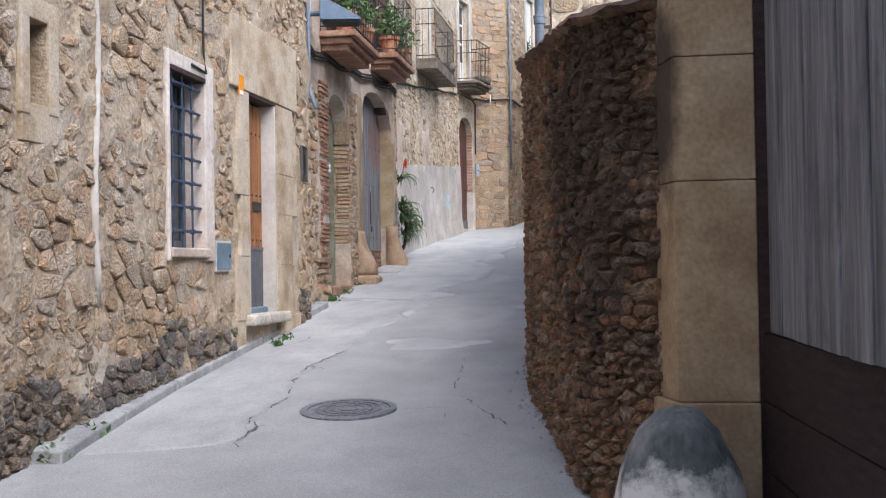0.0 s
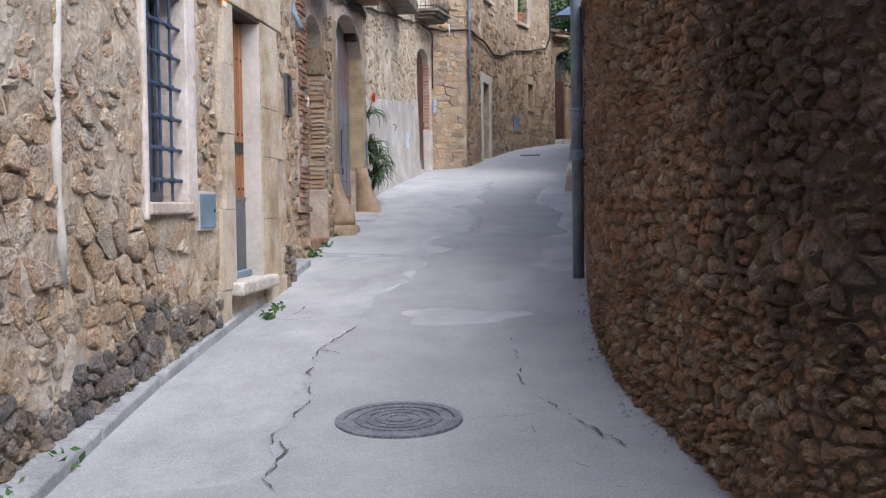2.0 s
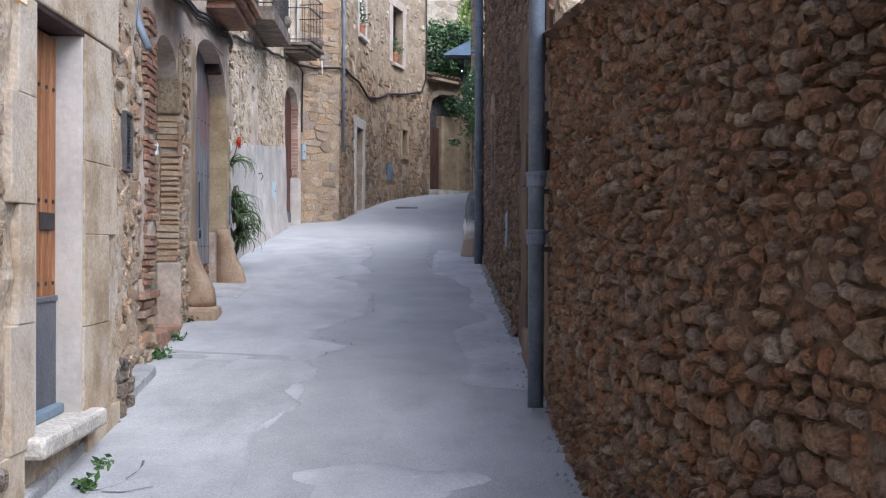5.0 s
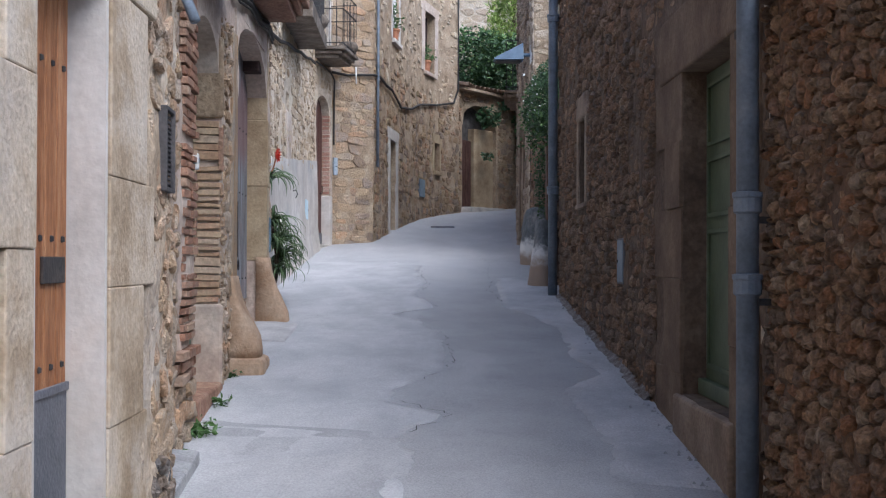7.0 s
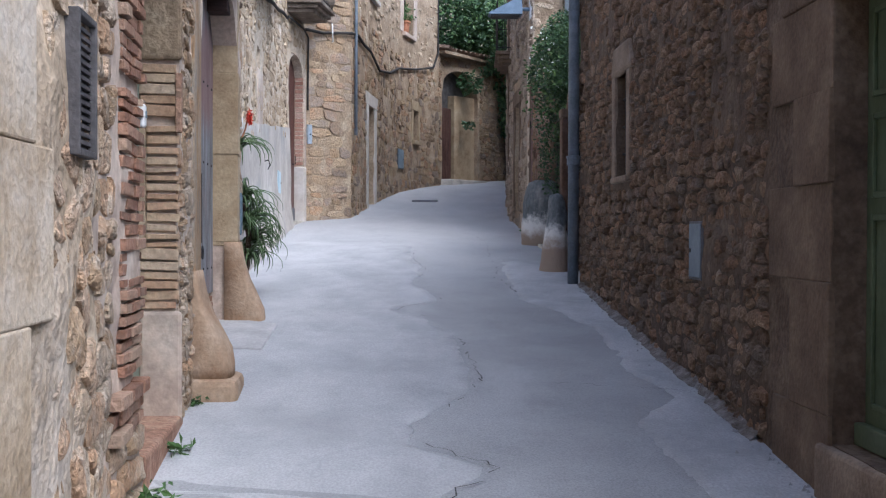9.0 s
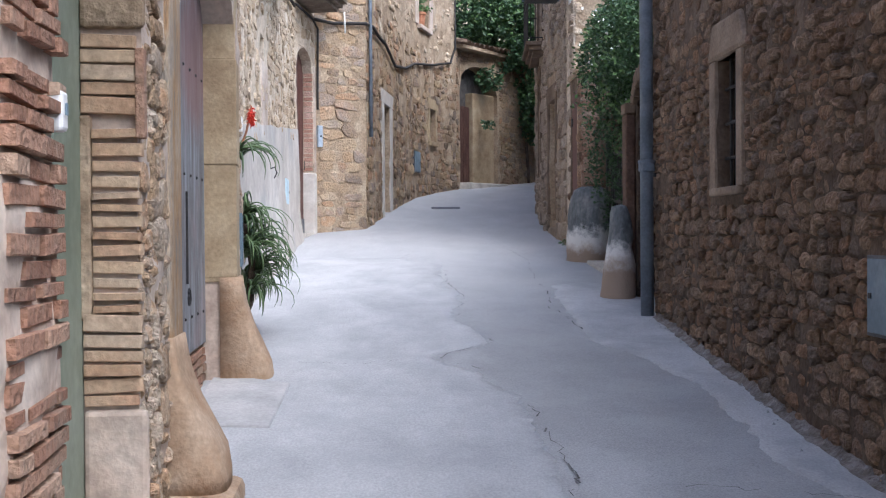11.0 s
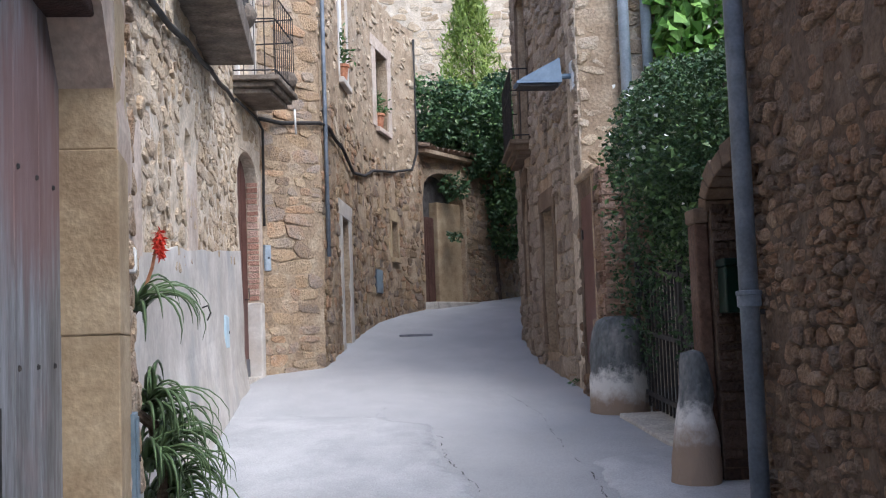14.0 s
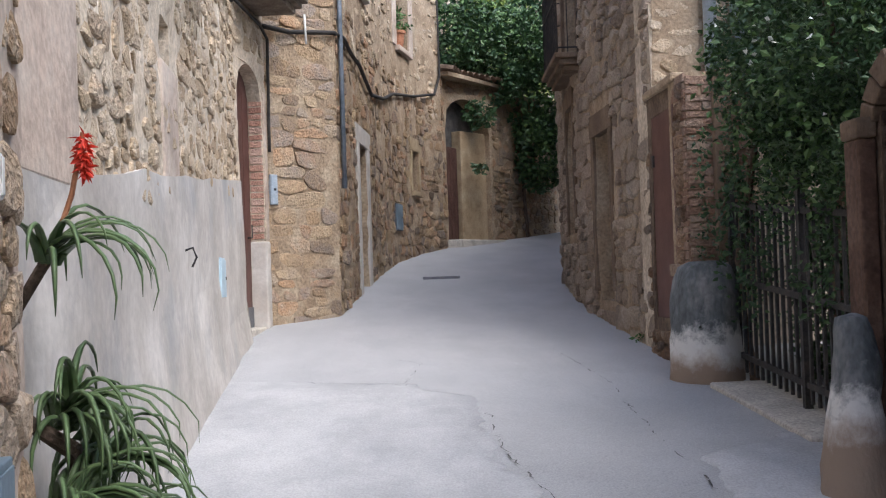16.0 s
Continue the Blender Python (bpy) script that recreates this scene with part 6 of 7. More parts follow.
def guard_material(name, brown_top, white_top):
    """Grey stone with the remains of a lime band above a rusty foot; heights from the stone's own base."""
    m = surface(name, [(0.075, 0.085, 0.088), (0.14, 0.15, 0.153), (0.25, 0.245, 0.235)], scale=4, fine=35, bump=0.5, spread=0.3, stretch=(1, 1, 0.45), stain=(0.52, 0.51, 0.48), stain_amount=0.55, stain_scale=3.4, stain_low=0.6)
    nt = m.node_tree
    N, L = nt.nodes, nt.links
    bsdf = N["Principled BSDF"]
    col = bsdf.inputs["Base Color"].links[0].from_socket
    tc = N.new("ShaderNodeTexCoord")
    sp = N.new("ShaderNodeSeparateXYZ")
    L.new(tc.outputs["Object"], sp.inputs[0])
    for k, (level, soft, colour, scale, swing) in enumerate(((white_top, 0.06, (0.74, 0.72, 0.68), 6.5, 0.6), (brown_top, 0.08, (0.27, 0.18, 0.115), 4.5, 0.5))):
        nz = N.new("ShaderNodeTexNoise")
        nz.inputs["Scale"].default_value = scale
        nz.inputs["Detail"].default_value = 8
        nz.inputs["Roughness"].default_value = 0.7
        L.new(tc.outputs["Object"], nz.inputs["Vector"])
        ma = N.new("ShaderNodeMath")
        ma.operation = "MULTIPLY_ADD"
        L.new(nz.outputs["Fac"], ma.inputs[0])
        ma.inputs[1].default_value = swing
        L.new(sp.outputs["Z"], ma.inputs[2])
        mr = N.new("ShaderNodeMapRange")
        mr.inputs["From Min"].default_value = level + swing * 0.5 - soft
        mr.inputs["From Max"].default_value = level + swing * 0.5 + soft
        mr.inputs["To Min"].default_value = 0.92 if k == 0 else 0.86
        mr.inputs["To Max"].default_value = 0.0
        L.new(ma.outputs[0], mr.inputs["Value"])
        mx = N.new("ShaderNodeMix")
        mx.data_type = "RGBA"
        L.new(mr.outputs["Result"], mx.inputs["Factor"])
        L.new(col, mx.inputs["A"])
        mx.inputs["B"].default_value = rgb(colour)
        col = mx.outputs["Result"]
    L.new(col, bsdf.inputs["Base Color"])
    return m


def guard_stone(cx, cy, prof, n, label, mat, seed, lean=(0.0, 0.0), flat=1.0):
    """A rubbed stone, uneven and slightly leaning."""
    base = thing("guard_stone", (cx, cy, prof[1][1]), label, "guard stone", group="guard stones")
    bm = bmesh.new()
    fine = []
    for (r0, z0), (r1, z1) in zip(prof, prof[1:]):
        fine += [(r0 + (r1 - r0) * u, z0 + (z1 - z0) * u) for u in (0, 0.33, 0.67)]
    lathe(cx, cy, fine + [prof[-1]], n * 2, bm, squash=flat)
    for v in bm.verts:
        h = v.co.z - prof[0][1]
        w = noise.noise(Vector((v.co.x * 4, v.co.y * 4, v.co.z * 3 + seed))) * 0.05 + noise.noise(Vector((v.co.x * 14, v.co.y * 14, v.co.z * 11 + seed))) * 0.014
        d = Vector((v.co.x - cx, v.co.y - cy))
        k = 1 + w / max(0.05, d.length)
        v.co.x, v.co.y = cx + d.x * k + lean[0] * h, cy + d.y * k + lean[1] * h
    part("stone", bm, mat, base, smooth=True)


guard_stone(3.05, -0.42, [(0.30, -0.5), (0.295, -0.15), (0.27, 0.05), (0.225, 0.25), (0.15, 0.42), (0.07, 0.50), (0.01, 0.51)], 18, "rounded grey guard stone with flaking limewash", guard_material("limed_corner_stone", -0.5, 0.40), 1)


def wall_cap():
    bm = bmesh.new()
    prev = None
    rng = random.Random(4)
    for i in range(60):
        s = 0.1 + (6.95 - 0.1) * i / 59
        row = []
        for d, z in ((-0.5, -0.02), (-0.5, 0.03), (-0.2, 0.06), (0.02, 0.04), (0.08, 0.0), (0.02, -0.03)):
            row.append(bm.verts.new(FR1.p(s, garden_top(s) + z + rng.uniform(-0.012, 0.012), d + rng.uniform(-0.012, 0.012))))
        if prev:
            for k in range(len(row)):
                bm.faces.new((prev[k], prev[(k + 1) % 6], row[(k + 1) % 6], row[k]))
        else:
            bm.faces.new(row)
        prev = row
    bm.faces.new(prev)
    solid("wall_coping", bm, MORTAR_DARK, "rough mortar coping on the dark garden wall", "coping", "structure")


wall_cap()


def downpipe(x, y, z0, z1, r, mat, label, collars):
    base = thing("drain_pipe", (x, y, z0), label, "drain pipe", group="drain pipes")
    part("tube", tube([(x, y, z1), (x, y, (z0 + z1) / 2), (x, y, z0)], r, 14), mat, base, smooth=True)
    for z in collars:
        part("collar", lathe(x, y, [(r, z - 0.05), (r * 1.25, z - 0.04), (r * 1.25, z + 0.02), (r * 1.35, z + 0.025), (r * 1.35, z + 0.045), (r, z + 0.05)], 14), mat, base, smooth=False)
        part("bracket", box(x, x + 0.12, y - 0.012, y + 0.012, z - 0.09, z - 0.06), DARK_IRON, base)


downpipe(1.845, 6.88, 0.56, 8.0, 0.05, PIPE, "blue grey painted drain pipe at the house corner", (1.98, 1.62, 3.6))
downpipe(1.865, 15.55, 1.32, 8.0, 0.055, PIPE, "blue grey painted drain pipe in front of rubble wall", (2.56, 4.6))
downpipe(2.64, 21.3, 3.9, 10.0, 0.06, PIPE_LIGHT, "pale zinc drain pipe on the house end", (6.2, 8.2))
downpipe(2.9, 21.35, 3.9, 10.0, 0.06, PIPE_LIGHT, "pale zinc drain pipe on the house end", (6.6,))


def green_panel_door():
    s0, s1, z0, z1 = 7.60, 8.75, 0.93, 2.86
    base = thing("panel_door", FR2.p(7.9, z0), "olive green panelled door in a brown sandstone doorway", "door")
    d = -0.13
    leaf = part("leaf", FR2.block(s0 + 0.02, s1 - 0.02, z0 + 0.03, z1 - 0.02, d - 0.05, d, 0.004), GREEN_PAINT, base)
    for a, b in ((s0 + 0.06, s0 + 0.36), (s0 + 0.46, s1 - 0.1)):
        for c, e in ((z0 + 0.17, z0 + 0.98), (z0 + 1.05, z0 + 1.40), (z0 + 1.47, z1 - 0.09)):
            t = 0.025
            for p0, p1, q0, q1 in ((a, a + t, c, e), (b - t, b, c, e), (a + t, b - t, c, c + t), (a + t, b - t, e - t, e)):
                part("moulding", FR2.block(p0, p1, q0, q1, d, d + 0.018, 0.004), GREEN_PAINT, leaf)
    part("weather_board", FR2.block(s0 + 0.02, s1 - 0.02, z0 + 0.005, z0 + 0.1, d, d + 0.05, 0.008), GREEN_PAINT, base)
    part("knob", lathe(FR2.p(7.52, 0, d + 0.05).x, FR2.p(7.52, 0).y, [(0.005, 1.82), (0.025, 1.83), (0.025, 1.87), (0.005, 1.88)], 10), DARK_IRON, leaf)
    sur = thing("door_surround", FR2.p(7.9, 0.6), "brown sandstone doorway of large blocks", "door surround")
    stone_blocks(sur, FR2, [(8.75, 9.5, 0.62, 1.05, 0.02), (8.75, 9.25, 1.05, 1.62, 0.025), (8.75, 9.58, 1.62, 2.05, 0.02), (8.75, 9.2, 2.05, 2.45, 0.025), (8.75, 9.55, 2.45, 2.86, 0.02),
                            (7.06, 7.60, 0.62, 1.3, 0.02), (7.1, 7.60, 1.3, 2.0, 0.02), (7.06, 7.60, 2.0, 2.86, 0.02)], DRESSED_BROWN, d0=-0.3, seed=9)
    part("lintel", FR2.block(7.05, 9.4, 2.86, 3.26, -0.3, 0.025, 0.014), DRESSED_BROWN, sur)
    solid("door_step", FR2.block(7.5, 8.85, 0.3, 0.925, -0.25, 0.05, 0.02), FRAME_BROWN, "brown stone threshold below the green door", "step")


green_panel_door()
meter_box("meter_box", FR2, 10.86, 11.13, 1.56, 1.89, METAL_PANEL, "small grey metal cover in the brown rubble wall", 0.03)
bell = thing("intercom", FR2.p(7.12, 2.2), "black plastic intercom box on the sandstone jamb", "intercom")
part("case", FR2.block(7.06, 7.17, 2.05, 2.43, 0.02, 0.055, 0.01), DARK_IRON, bell)
part("speaker_grille", FR2.block(7.08, 7.15, 2.3, 2.4, 0.055, 0.058, 0.001), METAL_DARK, bell)
lant = thing("cable_bracket", FR2.p(7.28, 2.6), "black iron cable bracket beside the green door", "bracket")
part("stem", tube([FR2.p(7.28, 3.4, 0.04), FR2.p(7.27, 2.9, 0.045), FR2.p(7.26, 2.62, 0.05), FR2.p(7.26, 2.52, 0.035)], 0.018, 8), DARK_IRON, lant)
part("wall_clip", FR2.block(7.24, 7.31, 2.78, 2.82, 0.02, 0.07, 0.004), DARK_IRON, lant)


def small_window():
    s0, s1, z0, z1 = 13.20, 13.70, 2.30, 3.15
    base = thing("small_window", FR2.p(13.4, z0), "small barred window with stone frame and sill", "window")
    stone_blocks(base, FR2, [(13.08, 13.2, 2.3, 3.15, 0.028), (13.7, 13.84, 2.3, 3.15, 0.028)], FRAME_BROWN, seed=10)
    bm = bmesh.new()
    q = FR2.p
    hexa(bm, [q(13.02, 3.15, -0.1), q(13.02, 3.15, 0.035), q(13.88, 3.15, 0.035), q(13.88, 3.15, -0.1), q(13.14, 3.40, -0.1), q(13.14, 3.40, 0.035), q(13.76, 3.40, 0.035), q(13.76, 3.40, -0.1)], 0.03)
    part("lintel", bm, FRAME_BROWN, base)
    part("sill", FR2.block(13.12, 13.78, 2.25, 2.303, -0.2, 0.05, 0.012), FRAME_BROWN, base)
    part("pane", FR2.block(s0, s1, z0, z1, -0.13, -0.10), GLASS, base)
    for k in range(3):
        s = s0 + 0.12 + 0.13 * k
        part("upright_bar", tube([FR2.p(s, z0, -0.05), FR2.p(s, z1, -0.05)], 0.011, 6), DARK_IRON, base)
    for k in range(3):
        z = z0 + 0.2 + 0.23 * k
        part("cross_bar", tube([FR2.p(s0, z, -0.05), FR2.p(s1, z, -0.05)], 0.011, 6), DARK_IRON, base)


small_window()

# Arched niche, mailbox, pier and guard stones.
ring = thing("arch_ring", FR3.p(16.2, 3.2), "flat ring of worn stones over an arched doorway", "arch")
for i in range(9):
    a0, a1 = math.pi * (0.12 + 0.88 * i / 9), math.pi * (0.12 + 0.88 * (i + 1) / 9)
    c, rs, zc = 15.98, 0.62, 3.17
    q = FR3.p

    def pt(a, k, d):
        return q(c - (rs + k) * math.cos(a), zc + (0.25 + k * 0.9) * math.sin(a), d)
    e, k2 = 0.008, 0.17 + 0.02 * math.sin(i * 2.3)
    hexa(bm := bmesh.new(), [pt(a0 + e, 0, -0.36), pt(a0 + e, 0, 0.035), pt(a1 - e, 0, 0.035), pt(a1 - e, 0, -0.36), pt(a0 + e, k2, -0.36), pt(a0 + e, k2, 0.03), pt(a1 - e, k2, 0.03), pt(a1 - e, k2, -0.36)], 0.012)
    part("arch_stone", bm, DRESSED_BROWN, ring)
# Recess walls in dark mortar: the doorway's shade is in their colour.
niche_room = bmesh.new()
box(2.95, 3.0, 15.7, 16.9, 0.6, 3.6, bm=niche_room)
# Unseen near side, added to keep the sun out of the recess.
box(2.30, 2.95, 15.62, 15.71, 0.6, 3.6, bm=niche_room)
solid("niche_back", niche_room, MORTAR_DARK, "back wall of the arched doorway, coloured dark for shade", "wall", "structure")
solid("niche_side", box(2.37, 2.95, 16.62, 16.85, 0.6, 3.6), MORTAR_DARK, "side wall of the arched doorway, coloured dark for shade", "wall", "structure")
solid("niche_roof", box(2.36, 2.99, 15.72, 16.9, 3.4, 3.5), MORTAR_DARK, "roof of the arched doorway, coloured dark for shade", "ceiling", "structure")
side = thing("brick_jamb", (2.0, 16.58, 1.4), "dull brown brick jamb of the arched doorway, darkened for shade", "door jamb")
bricks(side, Face([(1.995, 16.578), (2.36, 16.578)], 1, by="m"), 0.0, 0.365, 1.36, 3.2, BRICK_DULL_SHADED, h=0.062, w=0.24, depth=(0.008, 0.022), joint=0.012, seed=53)
mail = thing("mailbox", (2.16, 16.47, 2.5), "dark green metal mailbox with a white label, darkened for shade", "mailbox")
# Green lowered in colour to stand for shade under the creeper.
MAIL_GREEN = surface("shaded_green_enamel", [(0.004, 0.019, 0.013), (0.008, 0.028, 0.019)], rough=0.4, bump=0, spread=0.1)
mbody = part("body", box(2.01, 2.32, 16.40, 16.562, 2.50, 2.80, 0.012), MAIL_GREEN, mail)
part("lid", box(2.0, 2.33, 16.385, 16.562, 2.80, 2.85, 0.012), MAIL_GREEN, mbody)
part("label", box(2.13, 2.2, 16.393, 16.399, 2.72, 2.75), WHITE_PAINT, mbody, "small white name label")
pier2 = thing("gate_pier", (1.89, 16.75, 1.4), "reddish brown rendered gate pier above a guard stone", "gate pier")
# Red render, its colour lowered too for the overhang's shade.
RED_RENDER = surface("shaded_red_render", [(0.075, 0.042, 0.029), (0.11, 0.064, 0.044), (0.15, 0.095, 0.068)], scale=3, fine=30, bump=0.5)
part("rendered_shaft", box(1.895, 1.985, 16.62, 16.8, 1.3, 3.1, 0.015), RED_RENDER, pier2)
part("cap_stone", box(1.885, 1.988, 16.605, 16.815, 3.102, 3.2, 0.015), DRESSED_BROWN, pier2, "brown stone cap")
z2 = ground_z(1.8, 16.6)
guard_stone(1.80, 16.62, [(0.165, z2 - 0.1), (0.16, z2 + 0.05), (0.15, z2 + 0.3), (0.125, z2 + 0.55), (0.095, z2 + 0.74), (0.07, z2 + 0.84), (0.01, z2 + 0.86)], 14, "narrow tapering guard stone with worn limewash at the gate", guard_material("limed_gate_stone", 0.26, 0.42), 2, (0.06, 0.05))
z1b = ground_z(2.03, 19.85)
guard_stone(2.06, 19.85, [(0.27, z1b - 0.15), (0.275, z1b + 0.05), (0.27, z1b + 0.3), (0.25, z1b + 0.55), (0.225, z1b + 0.74), (0.195, z1b + 0.84), (0.12, z1b + 0.88), (0.02, z1b + 0.885)], 18, "broad rounded guard stone with worn limewash at the brick pier", guard_material("limed_pier_stone", 0.1, 0.3), 3, (0.03, 0.02))
slab = bmesh.new()
sl = [(2.0, 17.65), (2.42, 17.6), (2.45, 19.5), (1.98, 19.5)]
hexa(slab, [(x, y, ground_z(0, y) - 0.1) for x, y in sl] + [(x, y, ground_z(0, y) + 0.035) for x, y in sl], 0.015)
solid("gate_slab", slab, STEP_MAT, "pale worn stone slab below the garden gate", "slab")

BP = Face([(2.02, 20.0), (2.54, 20.0)], 1, by="m")
bpier = thing("brick_pier", (2.15, 20.1, 2.5), "weathered red brick gate pier", "gate pier")
part("core", box(2.025, 2.53, 20.01, 20.5, 2.2, 4.02), MORTAR_OCHRE, bpier)
bricks(bpier, BP, 0.0, 0.52, 2.55, 4.02, BRICK_PIER, h=0.062, w=0.26, depth=(0.006, 0.018), joint=0.012, seed=51)
BPS = Face([(2.02, 20.0), (2.035, 20.42)], -1)
bricks(bpier, BPS, 20.0, 20.42, 2.5, 4.0, BRICK_PIER, h=0.062, w=0.26, depth=(0.006, 0.018), joint=0.012, seed=52)
part("pilaster_strip", box(2.22, 2.36, 19.93, 20.02, 2.55, 4.02, 0.01), DRESSED_BROWN, bpier)
part("base_course", box(1.98, 2.57, 19.9, 20.5, 2.45, 2.55, 0.015), TILE, bpier)
solid("wall_coping", FR4.block(20.3, 21.4, 4.0, 4.07, -0.36, 0.04, 0.02), MORTAR_OCHRE, "ochre mortar coping over the maroon door", "coping", "structure")
md = thing("maroon_door", FR4.p(20.85, 2.1), "plain maroon metal door in the low wall", "door")
part("leaf", FR4.block(20.42, 21.28, 2.1, 3.83, -0.06, -0.01, 0.006), MAROON, md)
part("frame", FR4.block(20.36, 20.42, 2.1, 3.88, -0.08, 0.01, 0.004), MAROON, md)
part("hinge", FR4.block(21.2, 21.26, 3.4, 3.5, -0.01, 0.004), DARK_IRON, md)


def garden_gate():
    base = thing("garden_gate", (2.3, 18.4, 1.6), "dark iron garden gate half hidden by creepers", "gate")
    for k in range(26):
        y = 17.0 + 2.85 * k / 25
        z = ground_z(0, y) + 0.07
        part("upright_bar", box(2.29, 2.31, y - 0.012, y + 0.012, z, z + 1.25), DARK_IRON, base)
    for h in (0.1, 0.65, 1.2):
        bm = bmesh.new()
        q = [(2.285, 17.0), (2.315, 17.0), (2.315, 19.85), (2.285, 19.85)]
        hexa(bm, [(x, y, ground_z(0, y) + 0.07 + h) for x, y in q] + [(x, y, ground_z(0, y) + 0.11 + h) for x, y in q])
        part("rail", bm, DARK_IRON, base)
    for y in (17.0, 18.45, 19.85):
        part("post", box(2.275, 2.325, y - 0.025, y + 0.025, ground_z(0, y), ground_z(0, y) + 1.5), DARK_IRON, base)


garden_gate()
# Backdrop in dark mortar, there to make the view behind the gate dark.
gdn = box(3.6, 3.75, 16.9, 21.3, 1.2, 5.5)
solid("garden_wall", gdn, MORTAR_DARK, "dark backdrop wall in the garden behind the creepers", "wall", "structure")
solid("garden_door", box(3.52, 3.58, 18.6, 19.3, 1.9, 3.9, 0.01), WHITE_PAINT, "white painted door glimpsed behind the gate", "door")

# Lamps.
def wedge_lamp(face, s, z, reach, label):
    base = thing("street_lamp", face.p(s, z), label, "street lamp", group="street lamps")
    q = face.p
    bm = bmesh.new()
    w = 0.16
    hexa(bm, [q(s - w, z, 0.16), q(s - w, z, reach), q(s + w, z, reach), q(s + w, z, 0.16), q(s - w * 0.4, z + 0.30, 0.16), q(s - w * 0.8, z + 0.03, reach), q(s + w * 0.8, z + 0.03, reach), q(s + w * 0.4, z + 0.30, 0.16)], 0.008)
    hood = part("hood", bm, LAMP_BLUE, base)
    part("diffuser", face.block(s - w * 0.8, s + w * 0.8, z - 0.03, z - 0.001, 0.2, reach - 0.03, 0.005), DARK_IRON, hood)
    part("arm", tube([q(s, z + 0.1, 0.0), q(s, z + 0.1, 0.18)], 0.03, 8), LAMP_BLUE, base)
    part("wall_plate", face.block(s - 0.07, s + 0.07, z - 0.06, z + 0.26, 0.0, 0.04, 0.006), WHITE_PAINT, base)


wedge_lamp(FR5, 21.55, 5.13, 0.66, "blue grey wedge shaped street lamp on the tower corner")
wedge_lamp(F2, 7.75, 3.9, 0.62, "blue grey wedge shaped street lamp between two houses")

# Openings of the far right house.
framed_opening("arched_window", FR5, 23.2, 24.0, 2.3, 4.0, "dark narrow opening with brick arch", DRESSED_BROWN, 0.14, False, WOOD_BROWN)
framed_opening("low_window", FR5, 25.6, 26.3, 3.0, 4.6, "dark narrow window with stone frame", DRESSED_BROWN, 0.14, False)
framed_opening("balcony_opening", FR5, 24.9, 26.3, 5.1, 7.4, "dark balcony opening in the rubble house", DRESSED_BROWN, 0.12, False, MAROON)
framed_opening("high_window", FR5, 22.3, 22.9, 6.6, 7.5, "small dark upper window", DRESSED_BROWN, 0.1, False)
balcony(FR5, 24.7, 26.5, 4.9, 5.1, 0.3, DRESSED_BROWN, "narrow moulded stone balcony with dark iron rail", layers=3)
cable("wall_cable", [FR5.p(21.6, 8.0, 0.04), FR5.p(23.0, 7.5, 0.04), FR5.p(24.6, 7.7, 0.05), FR5.p(25.5, 8.6, 0.04)], 0.016, "black cable looping along the tower front")
solid("white_gutter_post", box(3.55, 3.75, 33.5, 33.8, 3.0, 12.0, 0.02), WHITE_PAINT, "tall white painted post beyond the bend", "post")


# ---- Plants. ----
def inside_blob(g, c, r):
    while True:
        p = Vector((g.uniform(-1, 1), g.uniform(-1, 1), g.uniform(-1, 1)))
        if 0.35 < p.length < 1:
            k = p.length ** -0.45
            return (c[0] + p.x * r[0] * k, c[1] + p.y * r[1] * k, c[2] + p.z * r[2] * k)


def blobs(list_):
    weights = [r[0] * r[1] + r[1] * r[2] + r[0] * r[2] for c, r in list_]

    def place(g):
        while True:
            c, r = g.choices(list_, weights)[0]
            q = inside_blob(g, c, r)
            if noise.noise(Vector(q) * 3.2) + 0.6 * noise.noise(Vector(q) * 8.0) > g.uniform(-0.5, 0.12):
                return q
    return place


jas = thing("flowering_creeper", (2.1, 18.3, 1.7), "dark green climbing jasmine with white flowers over the gate", "creeper")
jb_list = [((2.25, 17.2, 3.75), (0.42, 0.42, 0.5)), ((2.12, 17.6, 3.9), (0.42, 0.6, 0.6)), ((2.12, 18.3, 3.85), (0.4, 0.6, 0.65)), ((2.45, 18.9, 3.9), (0.36, 0.45, 0.6)),
           ((2.5, 18.4, 4.25), (0.5, 0.9, 0.4)), ((2.5, 17.05, 4.15), (0.4, 0.45, 0.35)), ((2.4, 18.8, 3.55), (0.22, 0.45, 0.45)), ((2.3, 18.2, 3.45), (0.22, 0.45, 0.45)), ((2.5, 19.4, 3.3), (0.14, 0.25, 0.4)),
           ((2.3, 17.6, 3.3), (0.22, 0.4, 0.4)), ((2.75, 19.9, 3.95), (0.35, 0.4, 0.6)), ((2.6, 16.6, 4.0), (0.3, 0.4, 0.3))]
# The last two blobs are an added leaf roof that blocks sky light.
jb_list += [((2.05, 16.95, 3.3), (0.16, 0.15, 0.42)), ((3.0, 18.3, 4.45), (0.6, 1.7, 0.28)), ((3.1, 17.6, 4.3), (0.5, 0.8, 0.25))]
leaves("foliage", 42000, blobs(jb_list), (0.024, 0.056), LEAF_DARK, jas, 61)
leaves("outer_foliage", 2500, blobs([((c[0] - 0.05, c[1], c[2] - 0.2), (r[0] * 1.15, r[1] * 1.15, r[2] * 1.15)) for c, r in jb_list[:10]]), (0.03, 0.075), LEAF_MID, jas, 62)


